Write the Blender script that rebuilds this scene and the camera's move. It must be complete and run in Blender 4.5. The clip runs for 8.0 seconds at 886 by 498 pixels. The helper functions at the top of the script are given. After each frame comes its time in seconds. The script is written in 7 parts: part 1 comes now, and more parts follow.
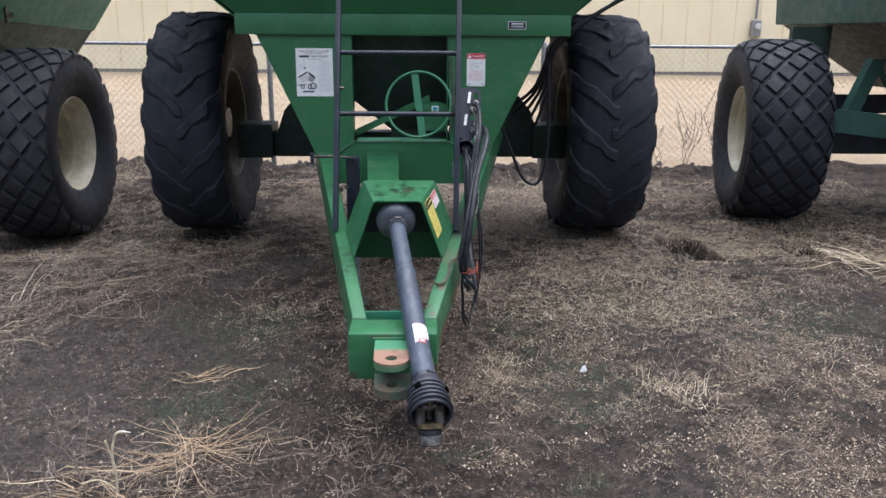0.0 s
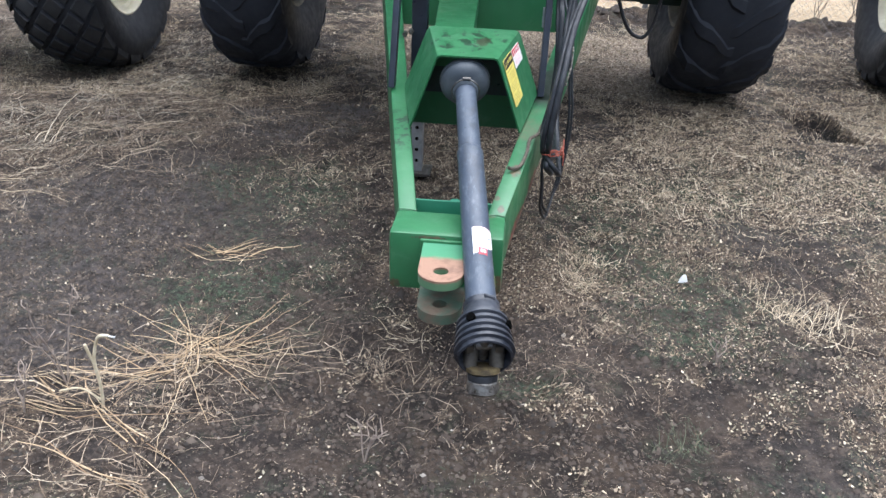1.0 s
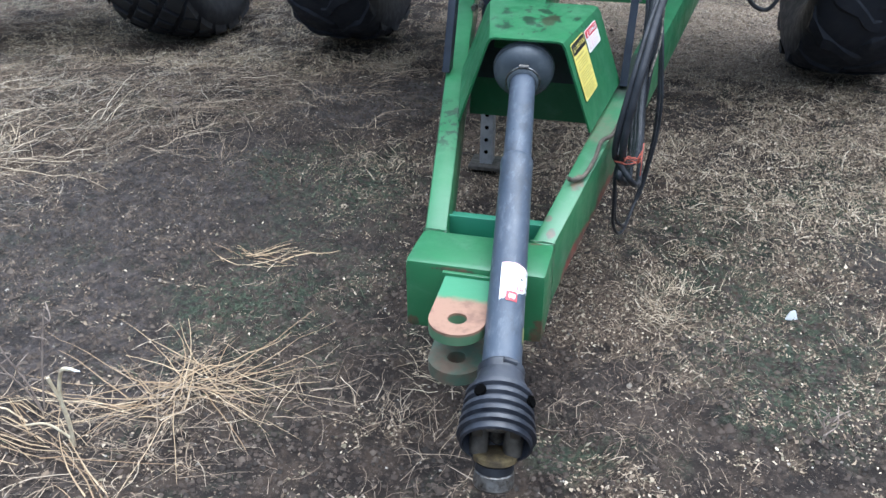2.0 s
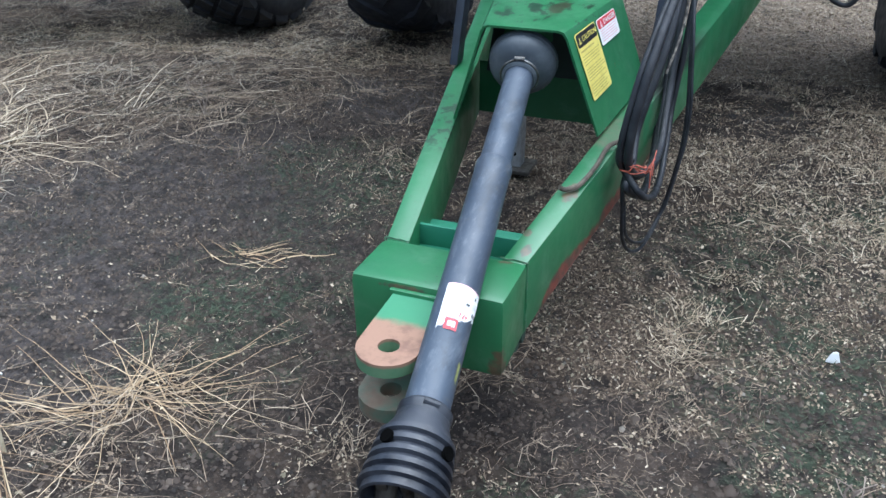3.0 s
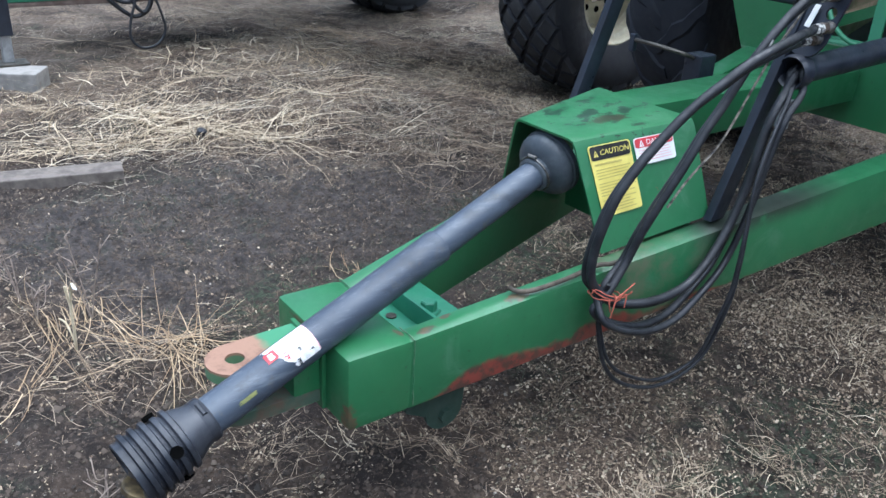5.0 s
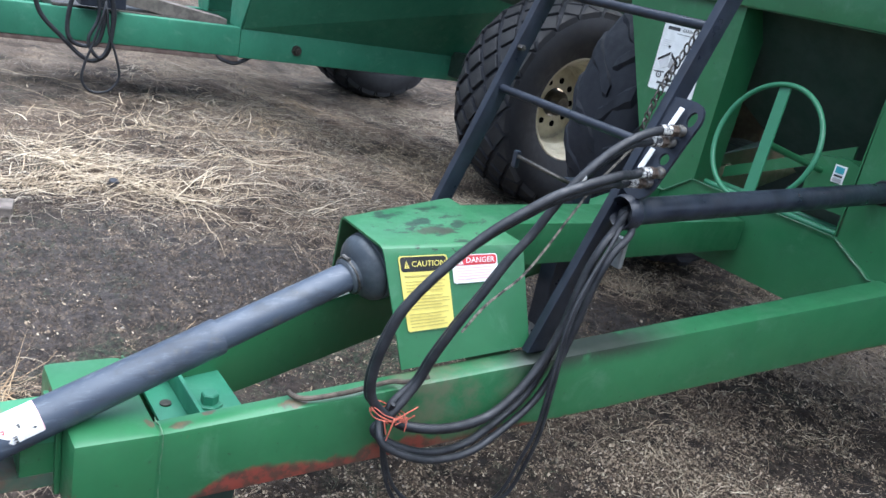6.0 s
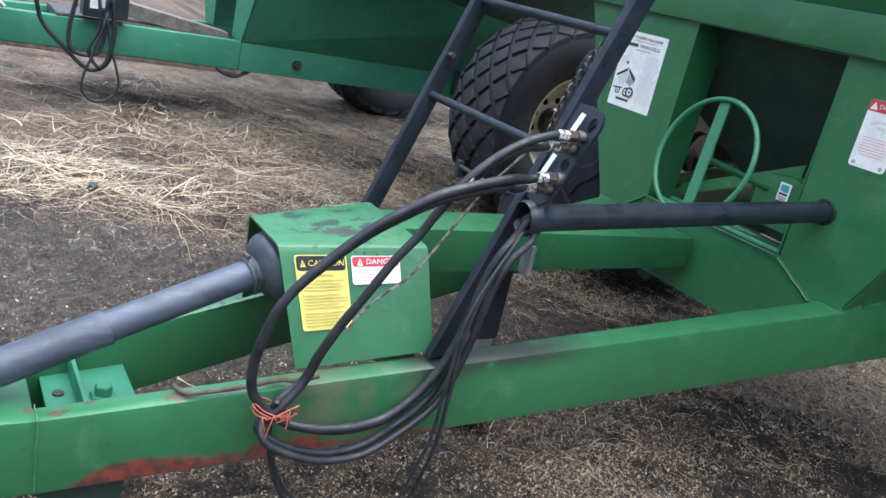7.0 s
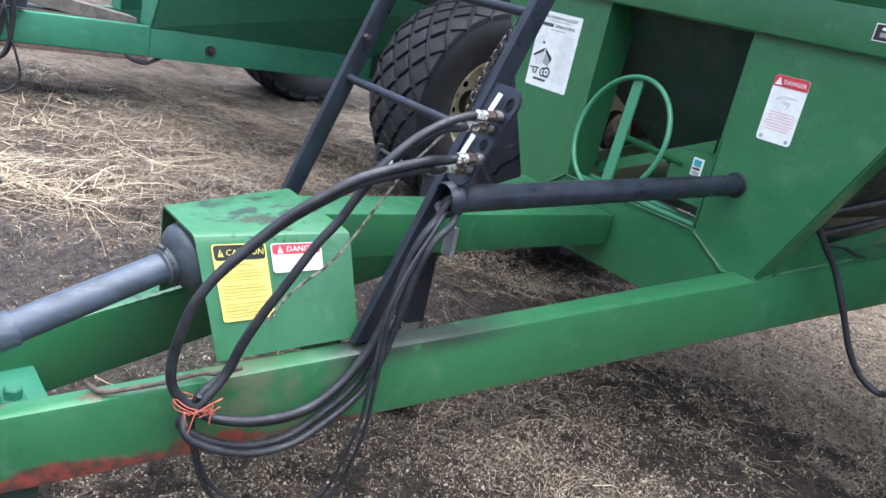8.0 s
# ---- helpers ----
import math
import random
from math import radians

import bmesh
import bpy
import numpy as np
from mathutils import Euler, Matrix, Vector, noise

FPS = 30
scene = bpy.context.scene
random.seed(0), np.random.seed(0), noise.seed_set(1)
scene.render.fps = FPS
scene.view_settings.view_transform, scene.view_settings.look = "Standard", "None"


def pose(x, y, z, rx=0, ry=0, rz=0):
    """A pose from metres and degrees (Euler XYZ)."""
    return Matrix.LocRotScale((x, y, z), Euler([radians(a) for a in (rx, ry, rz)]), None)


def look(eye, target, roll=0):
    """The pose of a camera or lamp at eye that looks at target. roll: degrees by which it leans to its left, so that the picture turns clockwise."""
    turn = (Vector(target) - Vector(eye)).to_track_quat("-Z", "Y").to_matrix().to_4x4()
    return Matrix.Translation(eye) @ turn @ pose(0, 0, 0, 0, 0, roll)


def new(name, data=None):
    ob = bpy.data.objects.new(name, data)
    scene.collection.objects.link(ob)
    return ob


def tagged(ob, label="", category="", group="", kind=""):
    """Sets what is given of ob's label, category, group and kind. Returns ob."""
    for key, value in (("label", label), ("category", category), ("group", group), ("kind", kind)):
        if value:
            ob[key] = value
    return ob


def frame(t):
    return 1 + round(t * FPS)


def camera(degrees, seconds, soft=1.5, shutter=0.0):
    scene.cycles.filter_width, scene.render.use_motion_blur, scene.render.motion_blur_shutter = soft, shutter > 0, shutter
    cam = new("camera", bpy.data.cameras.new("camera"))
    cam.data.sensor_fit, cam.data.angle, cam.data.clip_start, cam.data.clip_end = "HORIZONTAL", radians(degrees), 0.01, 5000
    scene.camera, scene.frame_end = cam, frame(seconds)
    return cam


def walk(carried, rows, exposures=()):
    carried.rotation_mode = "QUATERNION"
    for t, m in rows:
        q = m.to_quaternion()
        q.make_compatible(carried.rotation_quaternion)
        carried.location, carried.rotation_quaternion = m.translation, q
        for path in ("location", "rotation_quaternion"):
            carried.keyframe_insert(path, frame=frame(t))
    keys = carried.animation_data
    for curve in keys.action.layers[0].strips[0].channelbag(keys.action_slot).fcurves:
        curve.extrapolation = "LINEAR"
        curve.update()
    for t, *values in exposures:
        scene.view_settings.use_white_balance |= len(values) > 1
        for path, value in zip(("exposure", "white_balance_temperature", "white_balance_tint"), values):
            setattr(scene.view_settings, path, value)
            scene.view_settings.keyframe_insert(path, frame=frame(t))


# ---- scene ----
cam = camera(57.6, 8.0)
PATH = [
    (0, (0.136, 0.28, 1.538), (0.09, 2.21, 1.016), 0.4),
    (0.5, (0.148, 0.617, 1.485), (-0.109, 2.466, 0.769), 0.3),
    (1, (0.134, 0.993, 1.456), (-0.086, 2.769, 0.563), 2.4),
    (1.5, (0.216, 1.267, 1.432), (-0.138, 3.022, 0.541), 1.5),
    (1.7, (0.248, 1.366, 1.418), (-0.19, 3.076, 0.479), 1.1),
    (2.8, (0.389, 1.797, 1.331), (-0.198, 3.434, 0.343), -1.1),
    (3, (0.479, 1.829, 1.312), (-0.233, 3.423, 0.336), -0.4),
    (3.5, (0.729, 1.899, 1.32), (-0.262, 3.318, 0.317), -0.3),
    (4, (0.904, 2.056, 1.29), (-0.256, 3.328, 0.272), 2.1),
    (4.2, (0.986, 2.128, 1.315), (-0.208, 3.389, 0.323), 3.0),
    (5.3, (1.381, 2.558, 1.415), (-0.159, 3.53, 0.588), 4.4),
    (5.5, (1.405, 2.656, 1.41), (-0.114, 3.683, 0.611), 7.5),
    (6, (1.448, 2.84, 1.458), (-0.094, 3.925, 0.793), 12.0),
    (6.5, (1.546, 3.007, 1.473), (-0.085, 3.972, 0.834), 13.3),
    (7, (1.613, 3.109, 1.473), (0.011, 4.128, 0.845), 12.9),
    (7.5, (1.625, 3.13, 1.471), (0.075, 4.221, 0.832), 12.3),
    (8, (1.611, 3.125, 1.469), (0.115, 4.295, 0.843), 12.6),
]
LIGHT = [(0, 1.83, 5850, 14), (0.6, 2.15, 5850, 11), (1.5, 2.29, 5550, 8), (3.0, 2.02, 5350, 5), (3.5, 1.97, 5350, 5), (5.5, 2.18, 5450, 8), (6.0, 2.44, 5600, 9), (6.5, 2.45, 5700, 10), (7.0, 2.45, 5720, 10), (8, 2.74, 5750, 11)]
walk(cam, [(t, look(eye, target, roll)) for t, eye, target, roll in PATH], exposures=LIGHT)

# ---------------------------------------------------------------- light
world = bpy.data.worlds.new("overcast")
scene.world = world
world.use_nodes = True
wn, wl = world.node_tree.nodes, world.node_tree.links
sky = wn.new("ShaderNodeTexSky")
sky.sky_type, sky.sun_disc = "NISHITA", False
sky.sun_elevation, sky.sun_rotation = radians(71), radians(32)
sky.air_density, sky.dust_density, sky.ozone_density = 1.0, 4.0, 1.0
grey = wn.new("ShaderNodeHueSaturation")
grey.inputs["Saturation"].default_value = 0.65
wl.new(sky.outputs["Color"], grey.inputs["Color"])
wl.new(grey.outputs["Color"], wn["Background"].inputs["Color"])
wn["Background"].inputs["Strength"].default_value = 0.052

sun_data = bpy.data.lights.new("sun", "SUN")
sun_data.energy, sun_data.angle, sun_data.color = 1.5, radians(95), (1.0, 0.98, 0.95)
sun = new("sun", sun_data)
sun.matrix_world = look((1.8, 3.2, 14), (0, 4, 0))

# ---------------------------------------------------------------- helpers
CART = pose(-0.113, 3.065, 0, 0, 0, 3.0)


def thing(name, m, label, category, group="", kind=""):
    ob = new(name)
    ob.matrix_world = m
    ob.empty_display_size = 0.1
    return tagged(ob, label, category, group, kind)


def part(name, bm, material, parent=None, label="", smooth=False):
    me = bpy.data.meshes.new(name)
    bmesh.ops.recalc_face_normals(bm, faces=bm.faces[:])
    bm.to_mesh(me)
    bm.free()
    me.materials.append(material)
    if smooth:
        me.shade_smooth()
        me.set_sharp_from_angle(angle=radians(38))
    ob = new(name, me)
    if parent:
        ob.parent = parent
    if label:
        ob["label"] = label
    return ob


def hexa(bm, p, bevel=0.0):
    """Eight corners: bottom four going round, then the top four above them."""
    v = [bm.verts.new(q) for q in p]
    f = [bm.faces.new([v[i] for i in ids]) for ids in
         ((3, 2, 1, 0), (4, 5, 6, 7), (0, 1, 5, 4), (1, 2, 6, 5), (2, 3, 7, 6), (3, 0, 4, 7))]
    if bevel:
        edges = list({e for g in f for e in g.edges})
        bmesh.ops.bevel(bm, geom=edges, offset=bevel, segments=2, profile=0.6, affect="EDGES")
    return bm


def box(bm, lo, hi, bevel=0.0, m=None):
    (x0, y0, z0), (x1, y1, z1) = lo, hi
    p = [(x0, y0, z0), (x1, y0, z0), (x1, y1, z0), (x0, y1, z0), (x0, y0, z1), (x1, y0, z1), (x1, y1, z1), (x0, y1, z1)]
    if m is not None:
        p = [m @ Vector(q) for q in p]
    return hexa(bm, p, bevel)


def sheet(bm, pts, thick):
    """A flat plate with these corners, thick behind its face."""
    pts = [Vector(p) for p in pts]
    n = Vector((0, 0, 0))
    for i, p in enumerate(pts):
        n += p.cross(pts[(i + 1) % len(pts)])
    n.normalize()
    a = [bm.verts.new(p) for p in pts]
    b = [bm.verts.new(p - n * thick) for p in pts]
    bm.faces.new(a)
    bm.faces.new(b[::-1])
    k = len(pts)
    for i in range(k):
        bm.faces.new([a[i], b[i], b[(i + 1) % k], a[(i + 1) % k]])
    return bm


def holed(bm, outline, holes, thick):
    """A plate from a flat outline (x, y) with openings, from z = 0 down to -thick."""
    rings = []
    for z in (0.0, -thick):
        loops = [[bm.verts.new((x, y, z)) for x, y in ring] for ring in [outline] + holes]
        edges = [bm.edges.new((ring[k], ring[(k + 1) % len(ring)])) for ring in loops for k in range(len(ring))]
        bmesh.ops.triangle_fill(bm, use_beauty=True, edges=edges)
        rings.append(loops)
    for a, b in zip(*rings):
        for k in range(len(a)):
            bm.faces.new([a[k], a[(k + 1) % len(a)], b[(k + 1) % len(a)], b[k]])
    return bm


def ring_frame(way):
    way = way.normalized()
    side = way.cross(Vector((0, 0, 1)))
    if side.length < 1e-3:
        side = Vector((1, 0, 0))
    side.normalize()
    return side, side.cross(way).normalized()


def lathe(bm, origin, axis, profile, seg=24, cap=True, spin=0.0):
    """Revolves (distance along axis, radius) pairs round the axis."""
    origin, axis = Vector(origin), Vector(axis).normalized()
    s, u = ring_frame(axis)
    rings = []
    for d, r in profile:
        rings.append([bm.verts.new(origin + axis * d + (s * math.cos(spin + math.tau * k / seg) + u * math.sin(spin + math.tau * k / seg)) * r) for k in range(seg)])
    for a, b in zip(rings, rings[1:]):
        for k in range(seg):
            bm.faces.new([a[k], a[(k + 1) % seg], b[(k + 1) % seg], b[k]])
    if cap:
        bm.faces.new(rings[0][::-1])
        bm.faces.new(rings[-1])
    return bm


def rod(bm, p, q, r, seg=12, r2=None):
    p, q = Vector(p), Vector(q)
    return lathe(bm, p, q - p, [(0, r), ((q - p).length, r if r2 is None else r2)], seg)


def flow(points, steps=8):
    """A smooth line through the points."""
    p = [Vector(q) for q in points]
    p = [p[0] * 2 - p[1]] + p + [p[-1] * 2 - p[-2]]
    out = []
    for i in range(1, len(p) - 2):
        a, b, c, d = p[i - 1], p[i], p[i + 1], p[i + 2]
        for k in range(steps):
            t = k / steps
            out.append(0.5 * ((2 * b) + (c - a) * t + (2 * a - 5 * b + 4 * c - d) * t * t + (3 * b - a - 3 * c + d) * t ** 3))
    out.append(p[-2])
    return out


def hose(bm, points, r, seg=8, steps=8):
    line = flow(points, steps)
    way = (line[1] - line[0]).normalized()
    s, u = ring_frame(way)
    rings = []
    for i, p in enumerate(line):
        w = (line[min(i + 1, len(line) - 1)] - line[max(i - 1, 0)]).normalized()
        s = (s - w * s.dot(w)).normalized()
        u = s.cross(w)
        rings.append([bm.verts.new(p + (s * math.cos(math.tau * k / seg) + u * math.sin(math.tau * k / seg)) * r) for k in range(seg)])
    for a, b in zip(rings, rings[1:]):
        for k in range(seg):
            bm.faces.new([a[k], a[(k + 1) % seg], b[(k + 1) % seg], b[k]])
    bm.faces.new(rings[0][::-1])
    bm.faces.new(rings[-1])
    return bm


def torus(bm, centre, axis, major, minor, seg=40, sub=8, arc=(0.0, 1.0)):
    centre, axis = Vector(centre), Vector(axis).normalized()
    s, u = ring_frame(axis)
    closed = arc == (0.0, 1.0)
    n = seg if closed else seg + 1
    rings = []
    for i in range(n):
        t = math.tau * (arc[0] + (arc[1] - arc[0]) * i / seg)
        out = s * math.cos(t) + u * math.sin(t)
        rings.append([bm.verts.new(centre + out * (major + minor * math.cos(math.tau * k / sub)) + axis * minor * math.sin(math.tau * k / sub)) for k in range(sub)])
    pairs = list(zip(rings, rings[1:])) + ([(rings[-1], rings[0])] if closed else [])
    for a, b in pairs:
        for k in range(sub):
            bm.faces.new([a[k], b[k], b[(k + 1) % sub], a[(k + 1) % sub]])
    return bm


def words(name, body, height, m, material, parent):
    """Raised letters of the built-in font, on the plane of m (x along the line, z out of it)."""
    curve = bpy.data.curves.new(name, "FONT")
    curve.body, curve.size, curve.extrude, curve.align_x, curve.align_y, curve.resolution_u = body, height, 0.0002, "CENTER", "CENTER", 2
    temp = new(name + "_temp", curve)
    me = bpy.data.meshes.new_from_object(temp)
    bpy.data.objects.remove(temp)
    me.name = name
    me.transform(m)
    me.materials.clear()
    me.materials.append(material)
    ob = new(name, me)
    ob.parent = parent
    return ob


# ---------------------------------------------------------------- materials
class Shader:
    """A principled material with a few short ways to wire it."""

    def __init__(self, name, rough=0.5, metal=0.0, spec=0.5):
        self.mat = bpy.data.materials.new(name)
        self.mat.use_nodes = True
        self.n, self.l = self.mat.node_tree.nodes, self.mat.node_tree.links
        self.p = self.n["Principled BSDF"]
        self.p.inputs["Roughness"].default_value = rough
        self.p.inputs["Metallic"].default_value = metal
        self.p.inputs["Specular IOR Level"].default_value = spec
        self.coord = self.n.new("ShaderNodeTexCoord")

    def noise(self, scale, detail=4.0, rough=0.6, where="Object", stretch=None, distort=0.0):
        t = self.n.new("ShaderNodeTexNoise")
        t.inputs["Scale"].default_value, t.inputs["Detail"].default_value = scale, detail
        t.inputs["Roughness"].default_value, t.inputs["Distortion"].default_value = rough, distort
        src = self.coord.outputs[where]
        if stretch:
            mp = self.n.new("ShaderNodeMapping")
            mp.inputs["Scale"].default_value = stretch
            self.l.new(src, mp.inputs["Vector"])
            src = mp.outputs["Vector"]
        self.l.new(src, t.inputs["Vector"])
        return t.outputs["Fac"]

    def voronoi(self, scale, feature="F1", out="Distance", where="Object"):
        t = self.n.new("ShaderNodeTexVoronoi")
        t.feature = feature
        t.inputs["Scale"].default_value = scale
        self.l.new(self.coord.outputs[where], t.inputs["Vector"])
        return t.outputs[out]

    def step(self, value, lo, hi, a=0.0, b=1.0):
        r = self.n.new("ShaderNodeMapRange")
        r.interpolation_type = "SMOOTHSTEP"
        for key, x in (("From Min", lo), ("From Max", hi), ("To Min", a), ("To Max", b)):
            r.inputs[key].default_value = x
        self.l.new(value, r.inputs["Value"])
        return r.outputs["Result"]

    def calc(self, op, a, b=0.0):
        c = self.n.new("ShaderNodeMath")
        c.operation = op
        for i, x in enumerate((a, b)):
            if isinstance(x, (int, float)):
                c.inputs[i].default_value = x
            else:
                self.l.new(x, c.inputs[i])
        return c.outputs[0]

    def mix(self, fac, a, b):
        x = self.n.new("ShaderNodeMix")
        x.data_type = "RGBA"
        for key, value in ((0, fac), (6, a), (7, b)):
            if isinstance(value, tuple):
                x.inputs[key].default_value = (*value, 1)
            elif isinstance(value, (int, float)):
                x.inputs[key].default_value = value
            else:
                self.l.new(value, x.inputs[key])
        return x.outputs[2]

    def colour(self, socket):
        if isinstance(socket, tuple):
            self.p.inputs["Base Color"].default_value = (*socket, 1)
        else:
            self.l.new(socket, self.p.inputs["Base Color"])
        return self

    def gloss(self, socket):
        self.l.new(socket, self.p.inputs["Roughness"])
        return self

    def bump(self, socket, strength=0.3, distance=0.002):
        b = self.n.new("ShaderNodeBump")
        b.inputs["Strength"].default_value, b.inputs["Distance"].default_value = strength, distance
        self.l.new(socket, b.inputs["Height"])
        self.l.new(b.outputs["Normal"], self.p.inputs["Normal"])
        return self

    def island(self):
        return self.n.new("ShaderNodeNewGeometry").outputs["Random Per Island"]

    def axis(self, which, where="Object"):
        s = self.n.new("ShaderNodeSeparateXYZ")
        self.l.new(self.coord.outputs[where], s.inputs[0])
        return s.outputs[which]


def painted(name, base, dark, dusty, rough=0.38, primer=None, moss=False, coat=0.3, blot=False, scars_and_gap=()):
    s = Shader(name, rough)
    fade = s.step(s.noise(2.2, 5, 0.62), 0.35, 0.7)
    col = s.mix(fade, base, dark)
    dust = s.step(s.noise(9.0, 6, 0.7, distort=0.6), 0.52, 0.78, 0.0, 0.55)
    col = s.mix(dust, col, dusty)
    chipped = s.calc("MULTIPLY", s.step(s.noise(15.0, 6, 0.75), 0.69, 0.71), s.step(s.noise(1.7, 2), 0.5, 0.56))
    col = s.mix(chipped, col, (0.20, 0.055, 0.038))
    specks = s.step(s.noise(70.0, 3, 0.6), 0.66, 0.74, 0.0, 0.5)
    col = s.mix(specks, col, (0.02, 0.035, 0.02))
    # faint streaks where rain has run down
    run = s.calc("MULTIPLY", s.step(s.noise(16.0, 4, 0.6, stretch=(1, 1, 0.06)), 0.54, 0.70, 0.0, 0.5), s.step(s.noise(2.6, 3), 0.42, 0.62))
    col = s.mix(run, col, dark)
    for (px, py, pz), (rx, ry, rz) in scars_and_gap:
        # scraped spots gone to rust, and on the nose a shaded gap painted alike
        reach = s.calc("MULTIPLY", s.calc("SUBTRACT", s.noise(38, 5, 0.7), 0.5), 3.4)
        for key, mid, wide in (("X", px, rx), ("Y", py, ry), ("Z", pz, rz)):
            d = s.calc("DIVIDE", s.calc("SUBTRACT", s.axis(key), mid), wide)
            reach = s.calc("ADD", reach, s.calc("MULTIPLY", d, d))
        col = s.mix(s.step(reach, 1.0, 0.4, 0, 0.75), col, s.mix(s.step(s.noise(30, 4), 0.4, 0.6), (0.125, 0.05, 0.034), (0.06, 0.04, 0.03)))
    if primer:
        # bare primer along the lower edge of a sloping beam
        z0, rise, high = primer
        above = s.calc("SUBTRACT", s.axis("Z"), s.calc("ADD", s.calc("MULTIPLY", s.axis("Y"), rise), z0))
        edge = s.calc("MULTIPLY", s.step(s.noise(3.2, 4, 0.55, stretch=(1, 1, 0.2)), 0.30, 0.62), high)
        edge = s.calc("MULTIPLY", edge, s.step(s.axis("Y"), 1.15, 0.75, 0.12, 1.0))
        edge = s.calc("MULTIPLY", edge, s.step(s.axis("Y"), 0.18, 0.34, 0.0, 1.0))
        gone = s.step(s.calc("ADD", s.calc("SUBTRACT", edge, above), s.calc("MULTIPLY", s.calc("SUBTRACT", s.noise(30, 5, 0.7), 0.5), 0.03)), -0.010, 0.010)
        rust = s.mix(s.step(s.noise(26, 4), 0.4, 0.6), (0.21, 0.045, 0.032), (0.075, 0.038, 0.028))
        col = s.mix(gone, col, rust)
        # paint rubbed pale along the upper outer edge, also carrying the edge's highlight
        rim = s.calc("MULTIPLY", s.step(above, 0.196, 0.208), s.step(s.calc("SUBTRACT", s.axis("X"), s.calc("ADD", s.calc("MULTIPLY", s.axis("Y"), 0.179), 0.134)), -0.020, -0.008))
        rim = s.calc("MULTIPLY", rim, s.step(s.noise(12, 5, 0.7, stretch=(1, 0.4, 1)), 0.36, 0.6, 0.1, 0.7))
        col = s.mix(rim, col, (0.16, 0.27, 0.155))
        # grease where the ladder stands, and dust beside the hood
        along = s.calc("MULTIPLY", s.step(s.axis("Y"), 0.90, 1.02), s.step(s.axis("Y"), 1.55, 1.25))
        top = s.step(above, 0.13, 0.2)
        grease = s.calc("MULTIPLY", s.calc("MULTIPLY", along, top), s.step(s.noise(7, 5, 0.65), 0.27, 0.46))
        col = s.mix(grease, col, (0.022, 0.026, 0.022))
        dusty_side = s.calc("MULTIPLY", s.calc("MULTIPLY", s.step(s.axis("Y"), 0.55, 0.7), s.step(s.axis("Y"), 1.05, 0.9)), s.step(s.noise(6, 5, 0.7), 0.44, 0.66, 0, 0.6))
        col = s.mix(dusty_side, col, (0.15, 0.125, 0.085))
    if moss:
        # rotted leaf stains: dark green flecks round a brown smear
        dx = s.calc("DIVIDE", s.calc("SUBTRACT", s.axis("X"), -0.01), 0.13)
        dy = s.calc("DIVIDE", s.calc("SUBTRACT", s.axis("Y"), 0.86), 0.13)
        reach = s.calc("ADD", s.calc("MULTIPLY", dx, dx), s.calc("MULTIPLY", dy, dy))
        upper = s.step(s.axis("Z"), 0.80, 0.815)
        spots = s.calc("SUBTRACT", s.noise(26.0, 6, 0.7, stretch=(1.0, 0.6, 1)), s.calc("MULTIPLY", reach, 0.07))
        col = s.mix(s.calc("MULTIPLY", s.step(spots, 0.50, 0.525, 0, 0.92), upper), col, (0.010, 0.034, 0.016))
        dx2 = s.calc("DIVIDE", s.calc("SUBTRACT", s.axis("X"), 0.045), 0.045)
        dy2 = s.calc("DIVIDE", s.calc("SUBTRACT", s.axis("Y"), 0.83), 0.11)
        smear = s.calc("ADD", s.calc("ADD", s.calc("MULTIPLY", dx2, dx2), s.calc("MULTIPLY", dy2, dy2)), s.calc("MULTIPLY", s.noise(24, 5, 0.7), 2.2))
        col = s.mix(s.calc("MULTIPLY", s.step(smear, 1.42, 1.2, 0, 0.85), upper), col, (0.030, 0.034, 0.016))
    if blot:
        # dark mould on the upper face of the beam
        band = s.calc("MULTIPLY", s.step(s.axis("Y"), 0.52, 0.62), s.step(s.axis("Y"), 0.90, 0.78))
        over = s.calc("SUBTRACT", s.axis("Z"), s.calc("ADD", s.calc("MULTIPLY", s.axis("Y"), 0.1608), 0.425))
        band = s.calc("MULTIPLY", band, s.step(over, -0.014, -0.004))
        col = s.mix(s.calc("MULTIPLY", band, s.step(s.noise(24, 6, 0.7), 0.50, 0.54, 0, 0.9)), col, (0.012, 0.036, 0.018))
    s.colour(col)
    s.p.inputs["Coat Weight"].default_value, s.p.inputs["Coat Roughness"].default_value = coat, 0.22
    s.gloss(s.step(s.noise(12, 4), 0.3, 0.7, rough - 0.08, rough + 0.16))
    s.bump(s.noise(45, 4, 0.6), 0.12, 0.002)
    return s.mat


GREEN, GREEN_DARK, GREEN_DUST = (0.031, 0.150, 0.057), (0.023, 0.118, 0.045), (0.088, 0.205, 0.115)
green = painted("green_paint", GREEN, GREEN_DARK, GREEN_DUST)
green_beam = painted("green_beam_paint", GREEN, GREEN_DARK, GREEN_DUST, primer=(0.2335, 0.1608, 0.062), scars_and_gap=(((0.150, 0.215, 0.46), (0.012, 0.03, 0.02)), ((0.135, 0.275, 0.47), (0.012, 0.018, 0.02)), ((0.19, 0.45, 0.50), (0.02, 0.05, 0.02))))
# third mark is the dark gap above the lug, put into the colour
green_nose = painted("green_nose_paint", GREEN, GREEN_DARK, GREEN_DUST, scars_and_gap=(((0.120, 0.158, 0.458), (0.022, 0.014, 0.01)), ((0.163, 0.004, 0.292), (0.030, 0.022, 0.055)), ((-0.050, 0.0, 0.446), (0.06, 0.02, 0.006)), ((-0.15, 0.01, 0.29), (0.02, 0.02, 0.02))))
